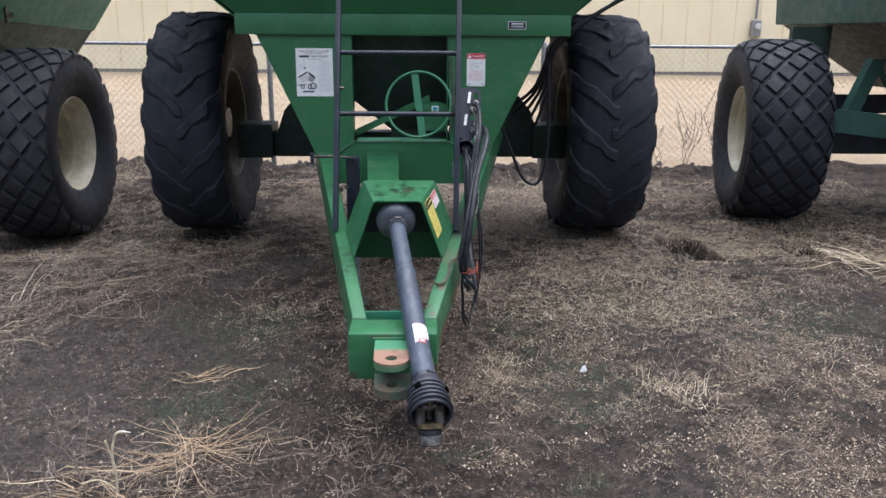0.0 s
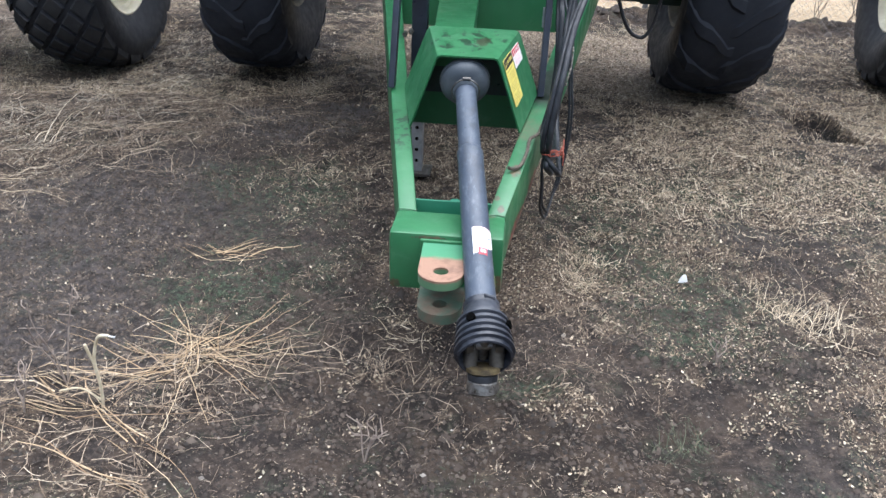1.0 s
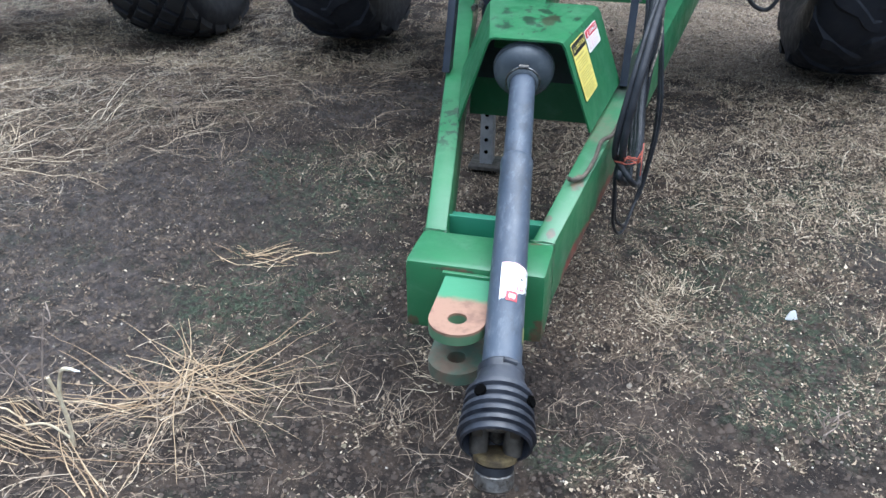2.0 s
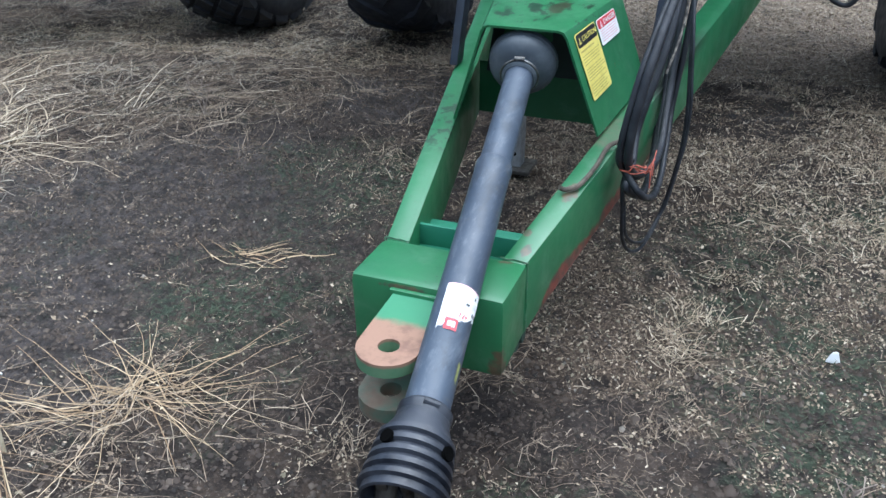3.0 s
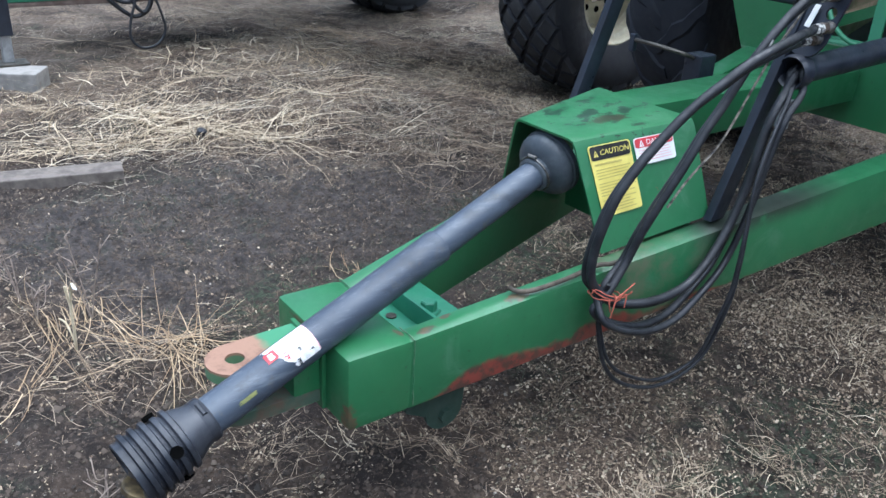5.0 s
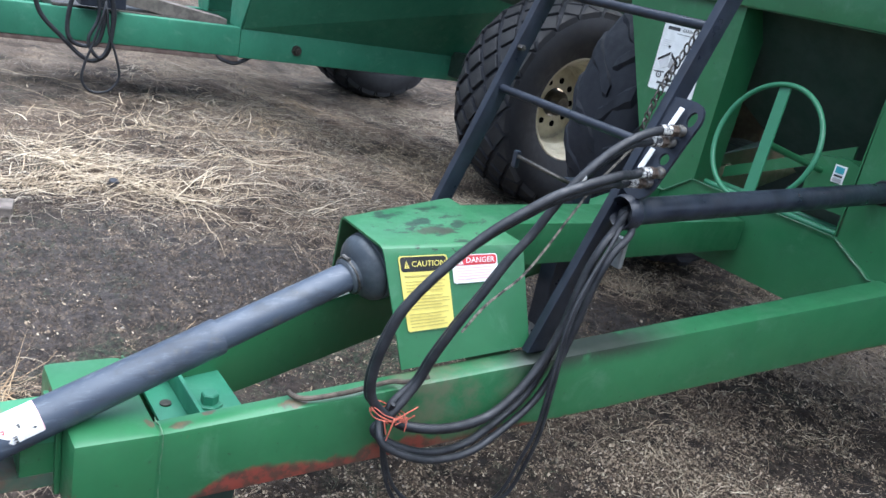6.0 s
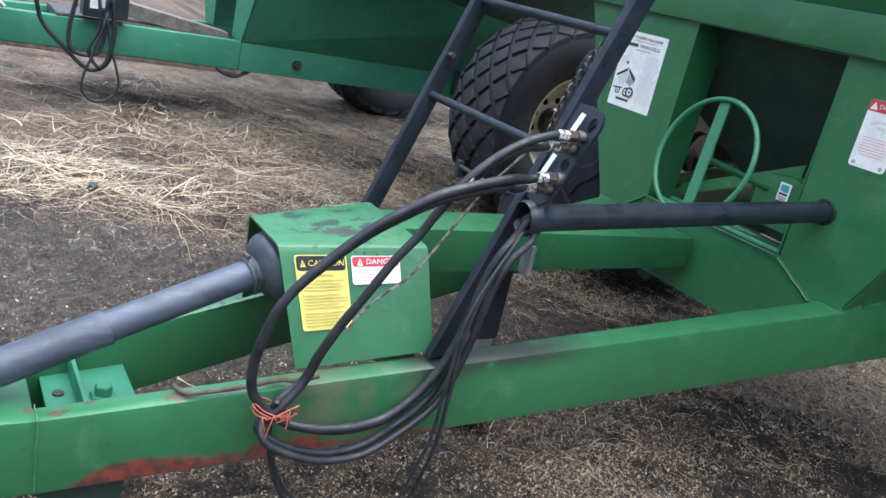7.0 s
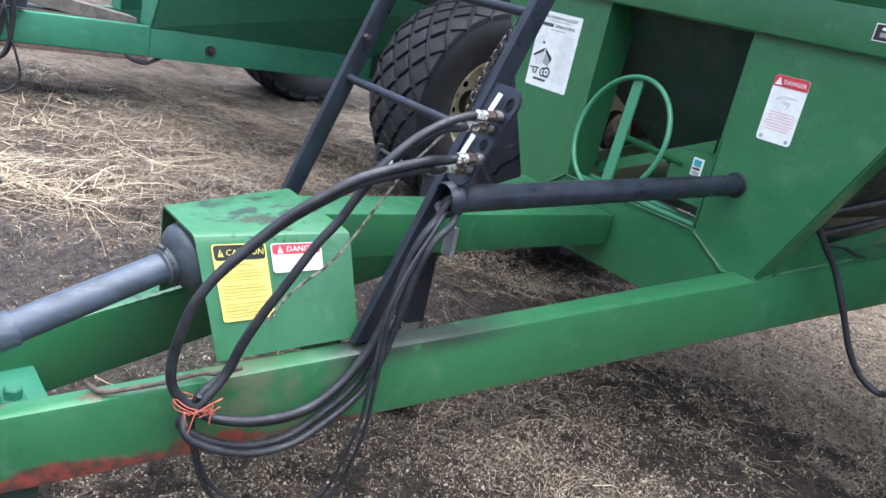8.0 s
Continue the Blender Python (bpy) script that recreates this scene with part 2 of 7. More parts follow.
green_left = painted("green_beam_mould", GREEN, GREEN_DARK, GREEN_DUST, blot=True)
green_top = painted("green_hood_paint", GREEN, GREEN_DARK, GREEN_DUST, moss=True)
green_old = painted("faded_green_paint", (0.036, 0.190, 0.110), (0.025, 0.145, 0.082), (0.12, 0.27, 0.185), rough=0.5, coat=0.0)
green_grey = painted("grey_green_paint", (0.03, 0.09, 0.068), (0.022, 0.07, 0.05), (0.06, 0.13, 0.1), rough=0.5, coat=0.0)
pale_green = painted("pale_green_paint", (0.05, 0.22, 0.11), (0.03, 0.17, 0.08), (0.1, 0.26, 0.16), rough=0.45)


def simple(name, a, b, scale=14.0, rough=0.5, metal=0.0, bump=0.2, fine=80.0, spec=0.5, spread=0.15):
    s = Shader(name, rough, metal, spec)
    col = s.mix(s.step(s.noise(scale, 5, 0.65), 0.36, 0.66), a, b)
    s.colour(col)
    s.gloss(s.step(s.noise(scale * 2.3, 4), 0.3, 0.7, max(0.05, rough - spread), min(1, rough + spread)))
    s.bump(s.noise(fine, 4, 0.6), bump, 0.002)
    return s.mat


hole_dark = simple("hole_dark", (0.003, 0.003, 0.003), (0.005, 0.005, 0.005), rough=0.95, spec=0.0, spread=0.02)
black_paint = simple("black_steel_paint", (0.012, 0.015, 0.024), (0.022, 0.028, 0.042), 9, 0.42)
hose_rubber = simple("hose_rubber", (0.009, 0.0105, 0.014), (0.022, 0.024, 0.029), 18, 0.52, fine=160)
s = Shader("shaft_guard_plastic", 0.42)
col = s.mix(s.step(s.noise(7, 4, 0.55, stretch=(1, 0.35, 1)), 0.3, 0.7), (0.038, 0.050, 0.073), (0.062, 0.078, 0.106))
col = s.mix(s.step(s.noise(60, 5, 0.7, stretch=(1, 0.12, 1)), 0.50, 0.70, 0, 0.6), col, (0.135, 0.155, 0.185))
col = s.mix(s.step(s.noise(48, 5, 0.75), 0.62, 0.70, 0, 0.45), col, (0.018, 0.021, 0.027))
col = s.mix(s.step(s.noise(13, 5, 0.7, stretch=(1, 0.5, 1)), 0.50, 0.66, 0, 0.6), col, (0.026, 0.031, 0.040))
col = s.mix(s.step(s.noise(17, 5, 0.7), 0.60, 0.72, 0, 0.45), col, (0.10, 0.088, 0.066))
s.colour(col)
s.gloss(s.step(s.noise(20, 4), 0.3, 0.7, 0.34, 0.55))
s.bump(s.noise(110, 4, 0.6, stretch=(1, 0.4, 1)), 0.10, 0.002)
tube_plastic = s.mat
cone_plastic = simple("dusty_cone_plastic", (0.040, 0.050, 0.062), (0.092, 0.108, 0.124), 11, 0.48)
bell_plastic = simple("guard_bell_plastic", (0.012, 0.014, 0.02), (0.04, 0.044, 0.055), 13, 0.45)
bare_steel = simple("bare_steel", (0.24, 0.23, 0.215), (0.08, 0.07, 0.06), 45, 0.42, 0.8)
dark_steel = simple("greased_steel", (0.05, 0.045, 0.04), (0.11, 0.1, 0.085), 25, 0.45, 0.5)
brass_worn = simple("worn_yellow_steel", (0.22, 0.17, 0.085), (0.08, 0.062, 0.04), 30, 0.5, 0.5)
cream_rim = simple("cream_rim_paint", (0.72, 0.68, 0.52), (0.55, 0.5, 0.36), 7, 0.42)
# rim cream darkened to carry the shade inside the wheels
shaded_rim = simple("shaded_rim_cream", (0.20, 0.18, 0.135), (0.11, 0.095, 0.07), 7, 0.8)
twine = simple("orange_twine", (0.46, 0.12, 0.075), (0.28, 0.07, 0.045), 60, 0.8)
sticker_white = simple("white_vinyl", (0.84, 0.85, 0.84), (0.74, 0.75, 0.73), 25, 0.45, bump=0.05)
sticker_yellow = simple("yellow_vinyl", (0.76, 0.66, 0.17), (0.68, 0.58, 0.14), 25, 0.45, bump=0.05)
sticker_red = simple("red_vinyl", (0.6, 0.045, 0.06), (0.5, 0.05, 0.06), 25, 0.45, bump=0.05)
sticker_black = simple("black_vinyl", (0.015, 0.015, 0.015), (0.03, 0.03, 0.03), 25, 0.45, bump=0.05)
ink_grey = simple("grey_ink", (0.3, 0.3, 0.3), (0.42, 0.42, 0.42), 40, 0.6, bump=0.02)
ink_ochre = simple("ochre_ink", (0.52, 0.44, 0.12), (0.43, 0.36, 0.10), 40, 0.6, bump=0.02)
ink_pink = simple("pink_ink", (0.74, 0.42, 0.44), (0.78, 0.52, 0.53), 40, 0.6, bump=0.02)
ink_teal = simple("teal_ink", (0.05, 0.3, 0.36), (0.08, 0.36, 0.4), 40, 0.6, bump=0.02)
galvanised = simple("galvanised_steel", (0.34, 0.35, 0.36), (0.24, 0.25, 0.26), 20, 0.45, 0.6)
wire_grey = simple("fence_wire", (0.50, 0.49, 0.45), (0.36, 0.35, 0.32), 20, 0.5, 0.1)
concrete = simple("concrete_block", (0.28, 0.265, 0.245), (0.19, 0.18, 0.165), 12, 0.9, fine=60, bump=0.6)
old_wood = simple("weathered_wood", (0.17, 0.145, 0.125), (0.095, 0.08, 0.07), 14, 0.85, fine=60, bump=0.5)


def rubber(name, base, dusty, amount):
    s = Shader(name, 0.62, 0, 0.4)
    d = s.step(s.noise(5.0, 6, 0.7), 0.42, 0.72, 0.0, amount)
    col = s.mix(d, base, dusty)
    col = s.mix(s.step(s.noise(40, 4), 0.55, 0.75, 0, 0.4), col, dusty)
    s.colour(col)
    s.gloss(s.step(s.noise(20, 4), 0.3, 0.7, 0.60, 0.88))
    s.bump(s.noise(30, 5, 0.65), 0.25, 0.004)
    return s.mat


rubber_bar = rubber("bar_tread_rubber", (0.018, 0.021, 0.029), (0.032, 0.036, 0.047), 0.55)
rubber_diamond = rubber("diamond_tread_rubber", (0.018, 0.020, 0.026), (0.040, 0.042, 0.049), 0.5)
rubber_block = rubber("worn_block_rubber", (0.022, 0.023, 0.026), (0.062, 0.061, 0.062), 0.8)
# dirty axle green; under the hoppers its dark tone stands in for shade
dirt_shade_paint = simple("dirty_green_with_shade", (0.018, 0.042, 0.030), (0.034, 0.055, 0.043), 8, 0.6)


# ---------------------------------------------------------------- wheels
def wheel(parent, centre, radius, width, rim_r, tread, side, dish, nuts=10, holes=False, worn=True):
    """side: +1 if the outer face looks to +x. dish: how deep the disc sits in the rim."""
    cx, cy, cz = centre
    c = Vector(centre)
    bm = bmesh.new()
    lathe(bm, (cx - 0.16 * side, cy, cz), (side, 0, 0), [(0, 0.12), (0.05, 0.13), (0.06, 0.1), (0.2, 0.095), (0.22, 0.07), (0.25, 0.06)], 20)
    w = part("wheel", bm, dark_steel, parent, "dark greased hub", True)
    # tyre carcass
    h, half = radius - rim_r, width / 2
    deep = 0.030 if tread == "bar" else 0.026
    prof = [(-half * 0.72, rim_r - 0.012), (-half * 0.80, rim_r + 0.02), (-half * 0.97, rim_r + 0.30 * h), (-half * 1.03, rim_r + 0.52 * h), (-half * 1.0, rim_r + 0.74 * h),
            (-half * 0.90, radius - deep - 0.035), (-half * 0.70, radius - deep - 0.008), (-half * 0.35, radius - deep)]
    prof = prof + [(-x, r) for x, r in prof[::-1]]
    bm = bmesh.new()
    seg = 72
    lathe(bm, c, (1, 0, 0), prof, seg, cap=False)
    rnd = random.Random(int(1000 * cx))

    def crown(x):
        k = abs(x) / half
        return radius - 0.012 * k * k - 0.045 * max(0.0, k - 0.72) / 0.28

    tyre = part("tyre", bm, rubber_bar if tread == "bar" else rubber_diamond, w, "", True)

    def piece(name, verts, faces, material):
        me = bpy.data.meshes.new(name)
        me.from_pydata(verts, [], faces)
        me.materials.append(material)
        me.shade_smooth()
        me.set_sharp_from_angle(angle=radians(34))
        return me

    def set_round(name, me, ang):
        ob = new(name, me)
        ob.parent = w
        ob.matrix_basis = Matrix.Translation(c) @ Matrix.Rotation(ang, 4, "X")

    def at(x, ang, r):
        return (x, r * math.cos(ang), r * math.sin(ang))

    if tread == "bar":
        # worn, wavy bars that meet in a chevron
        n = 17
        for s2 in (-1, 1):
            shapes = []
            for _ in range(5):
                verts, faces = [], []
                cuts = 9
                for k in range(cuts):
                    u = k / (cuts - 1)
                    x = s2 * half * (-0.08 + 1.09 * u)
                    ang = -0.33 * u * (0.82 + 0.18 * u) + 0.016 * math.sin(11 * u + rnd.uniform(-0.6, 0.6)) + rnd.uniform(-0.010, 0.010)
                    wid = (0.078 + 0.032 * u) / radius * (0.80 + 0.36 * rnd.random())
                    top = crown(x) - 0.013 + rnd.uniform(-0.010, 0.006) - (0.008 if k == 0 else 0.0)
                    low = radius - deep - 0.025 - (0.04 if u > 0.8 else 0.0) - 0.06 * max(0, u - 0.8)
                    for off, r in ((-1.0, low), (-0.62, top - 0.014), (-0.44, top - 0.002), (0.40, top), (0.60, top - 0.012), (1.0, low)):
                        verts.append(at(x, ang + wid * off, r))
                for k in range(cuts - 1):
                    for q in range(5):
                        a = 6 * k + q
                        faces.append((a, a + 1, a + 7, a + 6))
                faces += [tuple(range(6)), tuple(range(6 * (cuts - 1), 6 * cuts))]
                shapes.append(piece("tread_lug", verts, faces, rubber_bar))
            for i in range(n):
                set_round("tread_lug", shapes[i * 3 % 5], math.tau * (i + (0.5 if s2 > 0 else 0.0)) / n)
    else:
        n, rows = 21, 6
        for r in range(-1, rows + 1):
            x0 = half * (-0.93 + 1.86 * (r + 0.5) / rows)
            dx, da = half * 1.86 / rows * 0.88, math.pi / n * 0.86
            quad = [(max(-half * 0.99, min(half * 0.99, x)), a) for x, a in ((x0 - dx, 0), (x0, -da), (x0 + dx, 0), (x0, da))]
            if abs(quad[0][0] - quad[2][0]) < dx * 0.5:
                continue
            mid = sum(q[0] for q in quad) / 4
            shapes = []
            for _ in range(4):
                tops = [at(mid + (x - mid) * 0.77 + rnd.uniform(-0.004, 0.004), a * 0.77, crown(x) + rnd.uniform(-0.004, 0.002)) for x, a in quad]
                mids = [at(mid + (x - mid) * 0.86, a * 0.86, crown(x) - 0.005) for x, a in quad]
                lows = [at(mid + (x - mid) * 0.96, a * 0.96, crown(x) - 0.05) for x, a in quad]
                faces = [(0, 1, 2, 3)] + [(4 + k, 4 + (k + 1) % 4, (k + 1) % 4, k) for k in range(4)] + [(8 + k, 8 + (k + 1) % 4, 4 + (k + 1) % 4, 4 + k) for k in range(4)]
                me = piece("tread_block", tops + mids + lows, faces, rubber_block if worn else rubber_diamond)
                me.materials.append(rubber_diamond)
                for p in me.polygons[5:]:
                    p.material_index = 1
                shapes.append(me)
            for i in range(n):
                set_round("tread_block", shapes[(i * 7 + r) % 4], math.tau * (i + 0.5 * (r % 2)) / n)
    # rim: flanges, barrel and a dished disc
    bm = bmesh.new()
    f = half * 0.74
    prof = [(f + 0.012, rim_r + 0.018), (f + 0.016, rim_r + 0.004), (f, rim_r - 0.012), (f - 0.045, rim_r - 0.02), (f - 0.06, rim_r - 0.045), (f - 0.13, rim_r - 0.05), (f - 0.15, rim_r - 0.075),
            (f - dish, rim_r - 0.08), (f - dish - 0.012, rim_r - 0.10), (f - dish + 0.02, rim_r * 0.5), (f - dish + 0.02, 0.11)]
    lathe(bm, c, (side, 0, 0), prof, 48, cap=False)
    rim = part("rim", bm, cream_rim, w, "cream painted steel rim", True)
    # inner half of the rim, with its shade put into the colour
    bm = bmesh.new()
    lathe(bm, c, (side, 0, 0), [(-f - 0.012, rim_r + 0.018), (-f, rim_r - 0.012), (-f + 0.06, rim_r - 0.045), (f - dish, rim_r - 0.085)], 48, cap=False)
    part("rim_back", bm, shaded_rim, w, "back of the cream rim, darkened for its shade", True)
    for k in range(nuts):
        t = math.tau * k / nuts
        o = c + Vector((side * (f - dish + 0.02), 0.17 * math.cos(t), 0.17 * math.sin(t)))
        bm = bmesh.new()
        if holes:
            lathe(bm, o - Vector((side * 0.004, 0, 0)), (side, 0, 0), [(0, 0.024), (0.007, 0.024)], 14)
            part("bolt_hole", bm, hole_dark, w)
            continue
        lathe(bm, o, (side, 0, 0), [(0, 0.02), (0.022, 0.02), (0.022, 0.011), (0.045, 0.01)], 6)
        part("wheel_nut", bm, brass_worn, w)
    return w


# ---------------------------------------------------------------- main cart
cart = thing("grain_cart", CART, "green steel grain cart with a long A-frame tongue on muddy ground", "grain cart")


def beam_top(y):
    return 0.4515 + 0.1608 * max(0.0, y - 0.165)


def outer_x(y):
    return 0.134 + 0.179 * y


def inner_x(y):
    return 0.078 + 0.163 * y


BEAM = 0.2
for s in (1, -1):
    bm = bmesh.new()
    y0, y1 = 0.155, 4.2
    pts = []
    for dz in (-BEAM, 0.0):
        for x, y in ((inner_x(y0), y0), (outer_x(y0), y0), (outer_x(y1), y1), (inner_x(y1), y1)):
            pts.append((s * x, y, beam_top(y) + dz * (0.93 if y < 1 else 1.0)))
    hexa(bm, pts, 0.015)
    part("tongue_beam", bm, green_beam if s > 0 else green_left, cart, "green beam with red primer along its lower edge" if s > 0 else "", True)
# nose that joins the two beams
bm = bmesh.new()
hexa(bm, [(-0.168, 0.0, 0.272), (0.168, 0.0, 0.272), (0.166, 0.168, 0.268), (-0.166, 0.168, 0.268), (-0.170, 0.0, 0.459), (0.166, 0.0, 0.459), (0.168, 0.17, 0.457), (-0.168, 0.17, 0.457)], 0.019)
nose = part("hitch_nose", bm, green_nose, cart, "", True)
# weld seams on the nose
rnd = random.Random(5)


def seam(points, r=0.0045, parent=None):
    bm = bmesh.new()
    pts = [Vector(a).lerp(Vector(b), k / 8) + Vector([rnd.uniform(-0.0015, 0.0015) for _ in range(3)]) for a, b in zip(points, points[1:]) for k in range(8)] + [Vector(points[-1])]
    hose(bm, pts, r, 6, 2)
    part("weld_seam", bm, weld_paint, parent or cart, "pale weld seam", True)


weld_paint = simple("weld_paint", (0.03, 0.14, 0.06), (0.10, 0.17, 0.10), 40, 0.5, bump=0.5)
for s in (1, -1):
    seam([(s * 0.166, 0.171, 0.28), (s * 0.166, 0.171, 0.455)], 0.0016, nose)
    seam([(s * 0.165, 0.171, 0.456), (s * 0.105, 0.171, 0.4565)], 0.0018, nose)
# clevis: two lugs with pin holes


def lug(z, thick, name, material, label):
    bm = bmesh.new()
    outline = [(0.066 - 0.022 * i, 0.005) for i in range(6)] + [(-0.066 + 0.004 * i / 6, 0.005 - 0.183 * i / 6) for i in range(7)] + [(-0.062 * math.cos(t), -0.178 - 0.062 * math.sin(t)) for t in [math.pi * k / 12 for k in range(1, 12)]] + [(0.066 - 0.004 * i / 6, 0.005 - 0.183 * i / 6) for i in range(6, 0, -1)]
    k = len(outline)
    hole = []
    for x, y in outline:
        t = math.atan2(y + 0.178, x)
        hole.append((0.021 * math.cos(t), -0.178 + 0.021 * math.sin(t)))
    rings = [[bm.verts.new((x, y, zz)) for x, y in ring] for ring, zz in ((outline, z - thick), (outline, z), (hole, z), (hole, z - thick))]
    for a, b in zip(rings, rings[1:] + rings[:1]):
        for i in range(k):
            j = (i + 1) % k
            bm.faces.new([a[i], a[j], b[j], b[i]])
    return part(name, bm, material, cart, label, True)


s = Shader("lug_rust_and_green", 0.6)
far = s.calc("ADD", s.axis("Y"), s.calc("MULTIPLY", s.noise(9, 4), 0.06))
rustc = s.mix(s.step(s.noise(24, 5), 0.4, 0.65), (0.27, 0.155, 0.103), (0.17, 0.092, 0.062))
bare = s.calc("MULTIPLY", s.step(far, -0.06, -0.085), s.step(s.calc("ADD", s.axis("Z"), s.calc("MULTIPLY", s.noise(40, 4), 0.006)), 0.431, 0.436, 0.25, 1.0))
s.colour(s.mix(bare, (0.05, 0.20, 0.10), rustc))
s.bump(s.noise(60, 4), 0.3, 0.002)
lug_mat = s.mat
lug(0.437, 0.028, "hitch_lug", lug_mat, "rust-worn upper hitch lug with a pin hole")
lug(0.335, 0.03, "hitch_lug", simple("lower_lug_paint", (0.06, 0.1, 0.07), (0.12, 0.085, 0.06), 14, 0.6), "dull lower hitch lug with a pin hole")
bm = bmesh.new()
box(bm, (-0.064, -0.075, 0.30), (0.064, 0.0, 0.415), 0.006)
box(bm, (-0.075, -0.012, 0.285), (0.075, 0.0, 0.445), 0.003)
part("hitch_web", bm, green, cart, "", True)
# cross plate, bar and bolt in the fork of the tongue
bm = bmesh.new()
box(bm, (-0.15, 0.205, 0.385), (0.15, 0.40, 0.397), 0.003)
box(bm, (-0.13, 0.268, 0.397), (0.13, 0.278, 0.450), 0.003)
cross = part("cross_plate", bm, green_old, cart, "", True)
bm = bmesh.new()
lathe(bm, (0.0, 0.328, 0.397), (0, 0, 1), [(0, 0.031), (0.005, 0.031), (0.008, 0.027), (0.008, 0.0205), (0.029, 0.0205), (0.032, 0.017)], 6)
part("bolt", bm, green_old, cross)
bm = bmesh.new()
lathe(bm, (-0.028, 0.236, 0.3975), (0, 0, 1), [(0, 0.013), (0.004, 0.013)], 12)
part("bolt_hole", bm, dark_steel, cross)
# bracket under the tongue
bm = bmesh.new()
arc = [(0.305 + 0.055 * math.cos(t), 0.182 + 0.055 * math.sin(t)) for t in [-math.pi * k / 10 for k in range(11)]]
for x in (0.05, 0.105):
    sheet(bm, [(x, y, z) for y, z in [(0.16, 0.285), (0.37, 0.305)] + arc + [(0.19, 0.215)]], 0.012)
box(bm, (0.0, 0.19, 0.215), (0.10, 0.34, 0.28), 0.008)
lathe(bm, (0.03, 0.305, 0.170), (1, 0, 0), [(0, 0.02), (0.082, 0.02), (0.082, 0.030), (0.086, 0.030), (0.086, 0.019), (0.10, 0.019)], 6)
part("chain_bracket", bm, dirt_shade_paint, cart, "", True)

# hood over the drive shaft
HA, HB, HC, HD = Vector((0.105, 0.655, 0.822)), Vector((0.172, 1.015, 0.848)), Vector((0.262, 1.035, 0.606)), Vector((0.200, 0.705, 0.548))


def mirror(p):
    return Vector((-p.x, p.y, p.z))


bm = bmesh.new()
ring = []
for a, d, in ((HA, HD), (HB, HC)):
    fold = (d - a).normalized() * 0.02
    inward = (mirror(a) - a).normalized() * 0.016
    right = [d, a + fold, a + fold * 0.25 + inward * 0.25, a + inward]
    ring.append([bm.verts.new(p) for p in right] + [bm.verts.new(mirror(p)) for p in right[::-1]])
for k in range(7):
    bm.faces.new([ring[0][k], ring[0][k + 1], ring[1][k + 1], ring[1][k]])
bmesh.ops.recalc_face_normals(bm, faces=bm.faces[:])
bmesh.ops.solidify(bm, geom=bm.faces[:], thickness=0.006)
hood = part("shaft_hood", bm, green_top, cart, "dirty green folded steel hood", True)
bm = bmesh.new()
sheet(bm, [(0.2, 1.0, 0.6), (-0.2, 1.0, 0.6), (-0.165, 0.995, 0.835), (0.165, 0.995, 0.835)], 0.006)
part("hood_back", bm, black_paint, hood)
bm = bmesh.new()
sheet(bm, [(0.225, 1.012, 0.468), (-0.225, 1.012, 0.468), (-0.225, 1.012, 0.625), (0.225, 1.012, 0.625)], 0.008)
part("tongue_cross_plate", bm, green, cart)


def on_side(u, v, lift=0.003):
    """A place on the hood's right cheek: u along it, v down from its upper edge."""
    p = (HA * (1 - u) + HB * u) * (1 - v) + (HD * (1 - u) + HC * u) * v
    n = ((HB - HA).cross(HD - HA)).normalized()
    n = n if n.x > 0 else -n
    return p + n * lift


def decal(name, at, rect, material, parent, lift, label=""):
    """A thin vinyl sheet that follows a surface; rect is u0, v0, u1, v1."""
    u0, v0, u1, v1 = rect
    bm = bmesh.new()
    long, tall = (at(1, 0.3, 0) - at(0, 0.3, 0)).length, (at(0.5, 1, 0) - at(0.5, 0, 0)).length
    ru, rv = 0.007 / long, 0.007 / tall
    pts = []
    for cu, cv, a0 in ((u0 + ru, v0 + rv, 180), (u0 + ru, v1 - rv, 90), (u1 - ru, v1 - rv, 0), (u1 - ru, v0 + rv, 270)):
        pts += [at(cu + ru * math.cos(radians(a0 + 90 - 22.5 * k)), cv + rv * math.sin(radians(a0 + 90 - 22.5 * k)), lift) for k in range(5)]
    sheet(bm, pts, 0.001)
    return part(name, bm, material, parent, label)


def basis(at, u, v, lift, du=0.01):
    o = at(u, v, lift)
    x = (at(u + du, v, lift) - o).normalized()
    y = (at(u, v - du, lift) - o)
    y = (y - x * y.dot(x)).normalized()
    z = x.cross(y)
    return Matrix((( x.x, y.x, z.x, o.x), (x.y, y.y, z.y, o.y), (x.z, y.z, z.z, o.z), (0, 0, 0, 1)))


def lines(name, at, u0, u1, rows, height, material, parent, lift, seed=1, ragged=True):
    rnd = random.Random(seed)
    for v in rows:
        end = u1 - (u1 - u0) * (rnd.uniform(0, 0.25) if ragged else 0)
        bm = bmesh.new()
        sheet(bm, [at(u0, v, lift), at(u0, v + height, lift), at(end, v + height, lift), at(end, v, lift)], 0.0005)
        part(name, bm, material, parent)


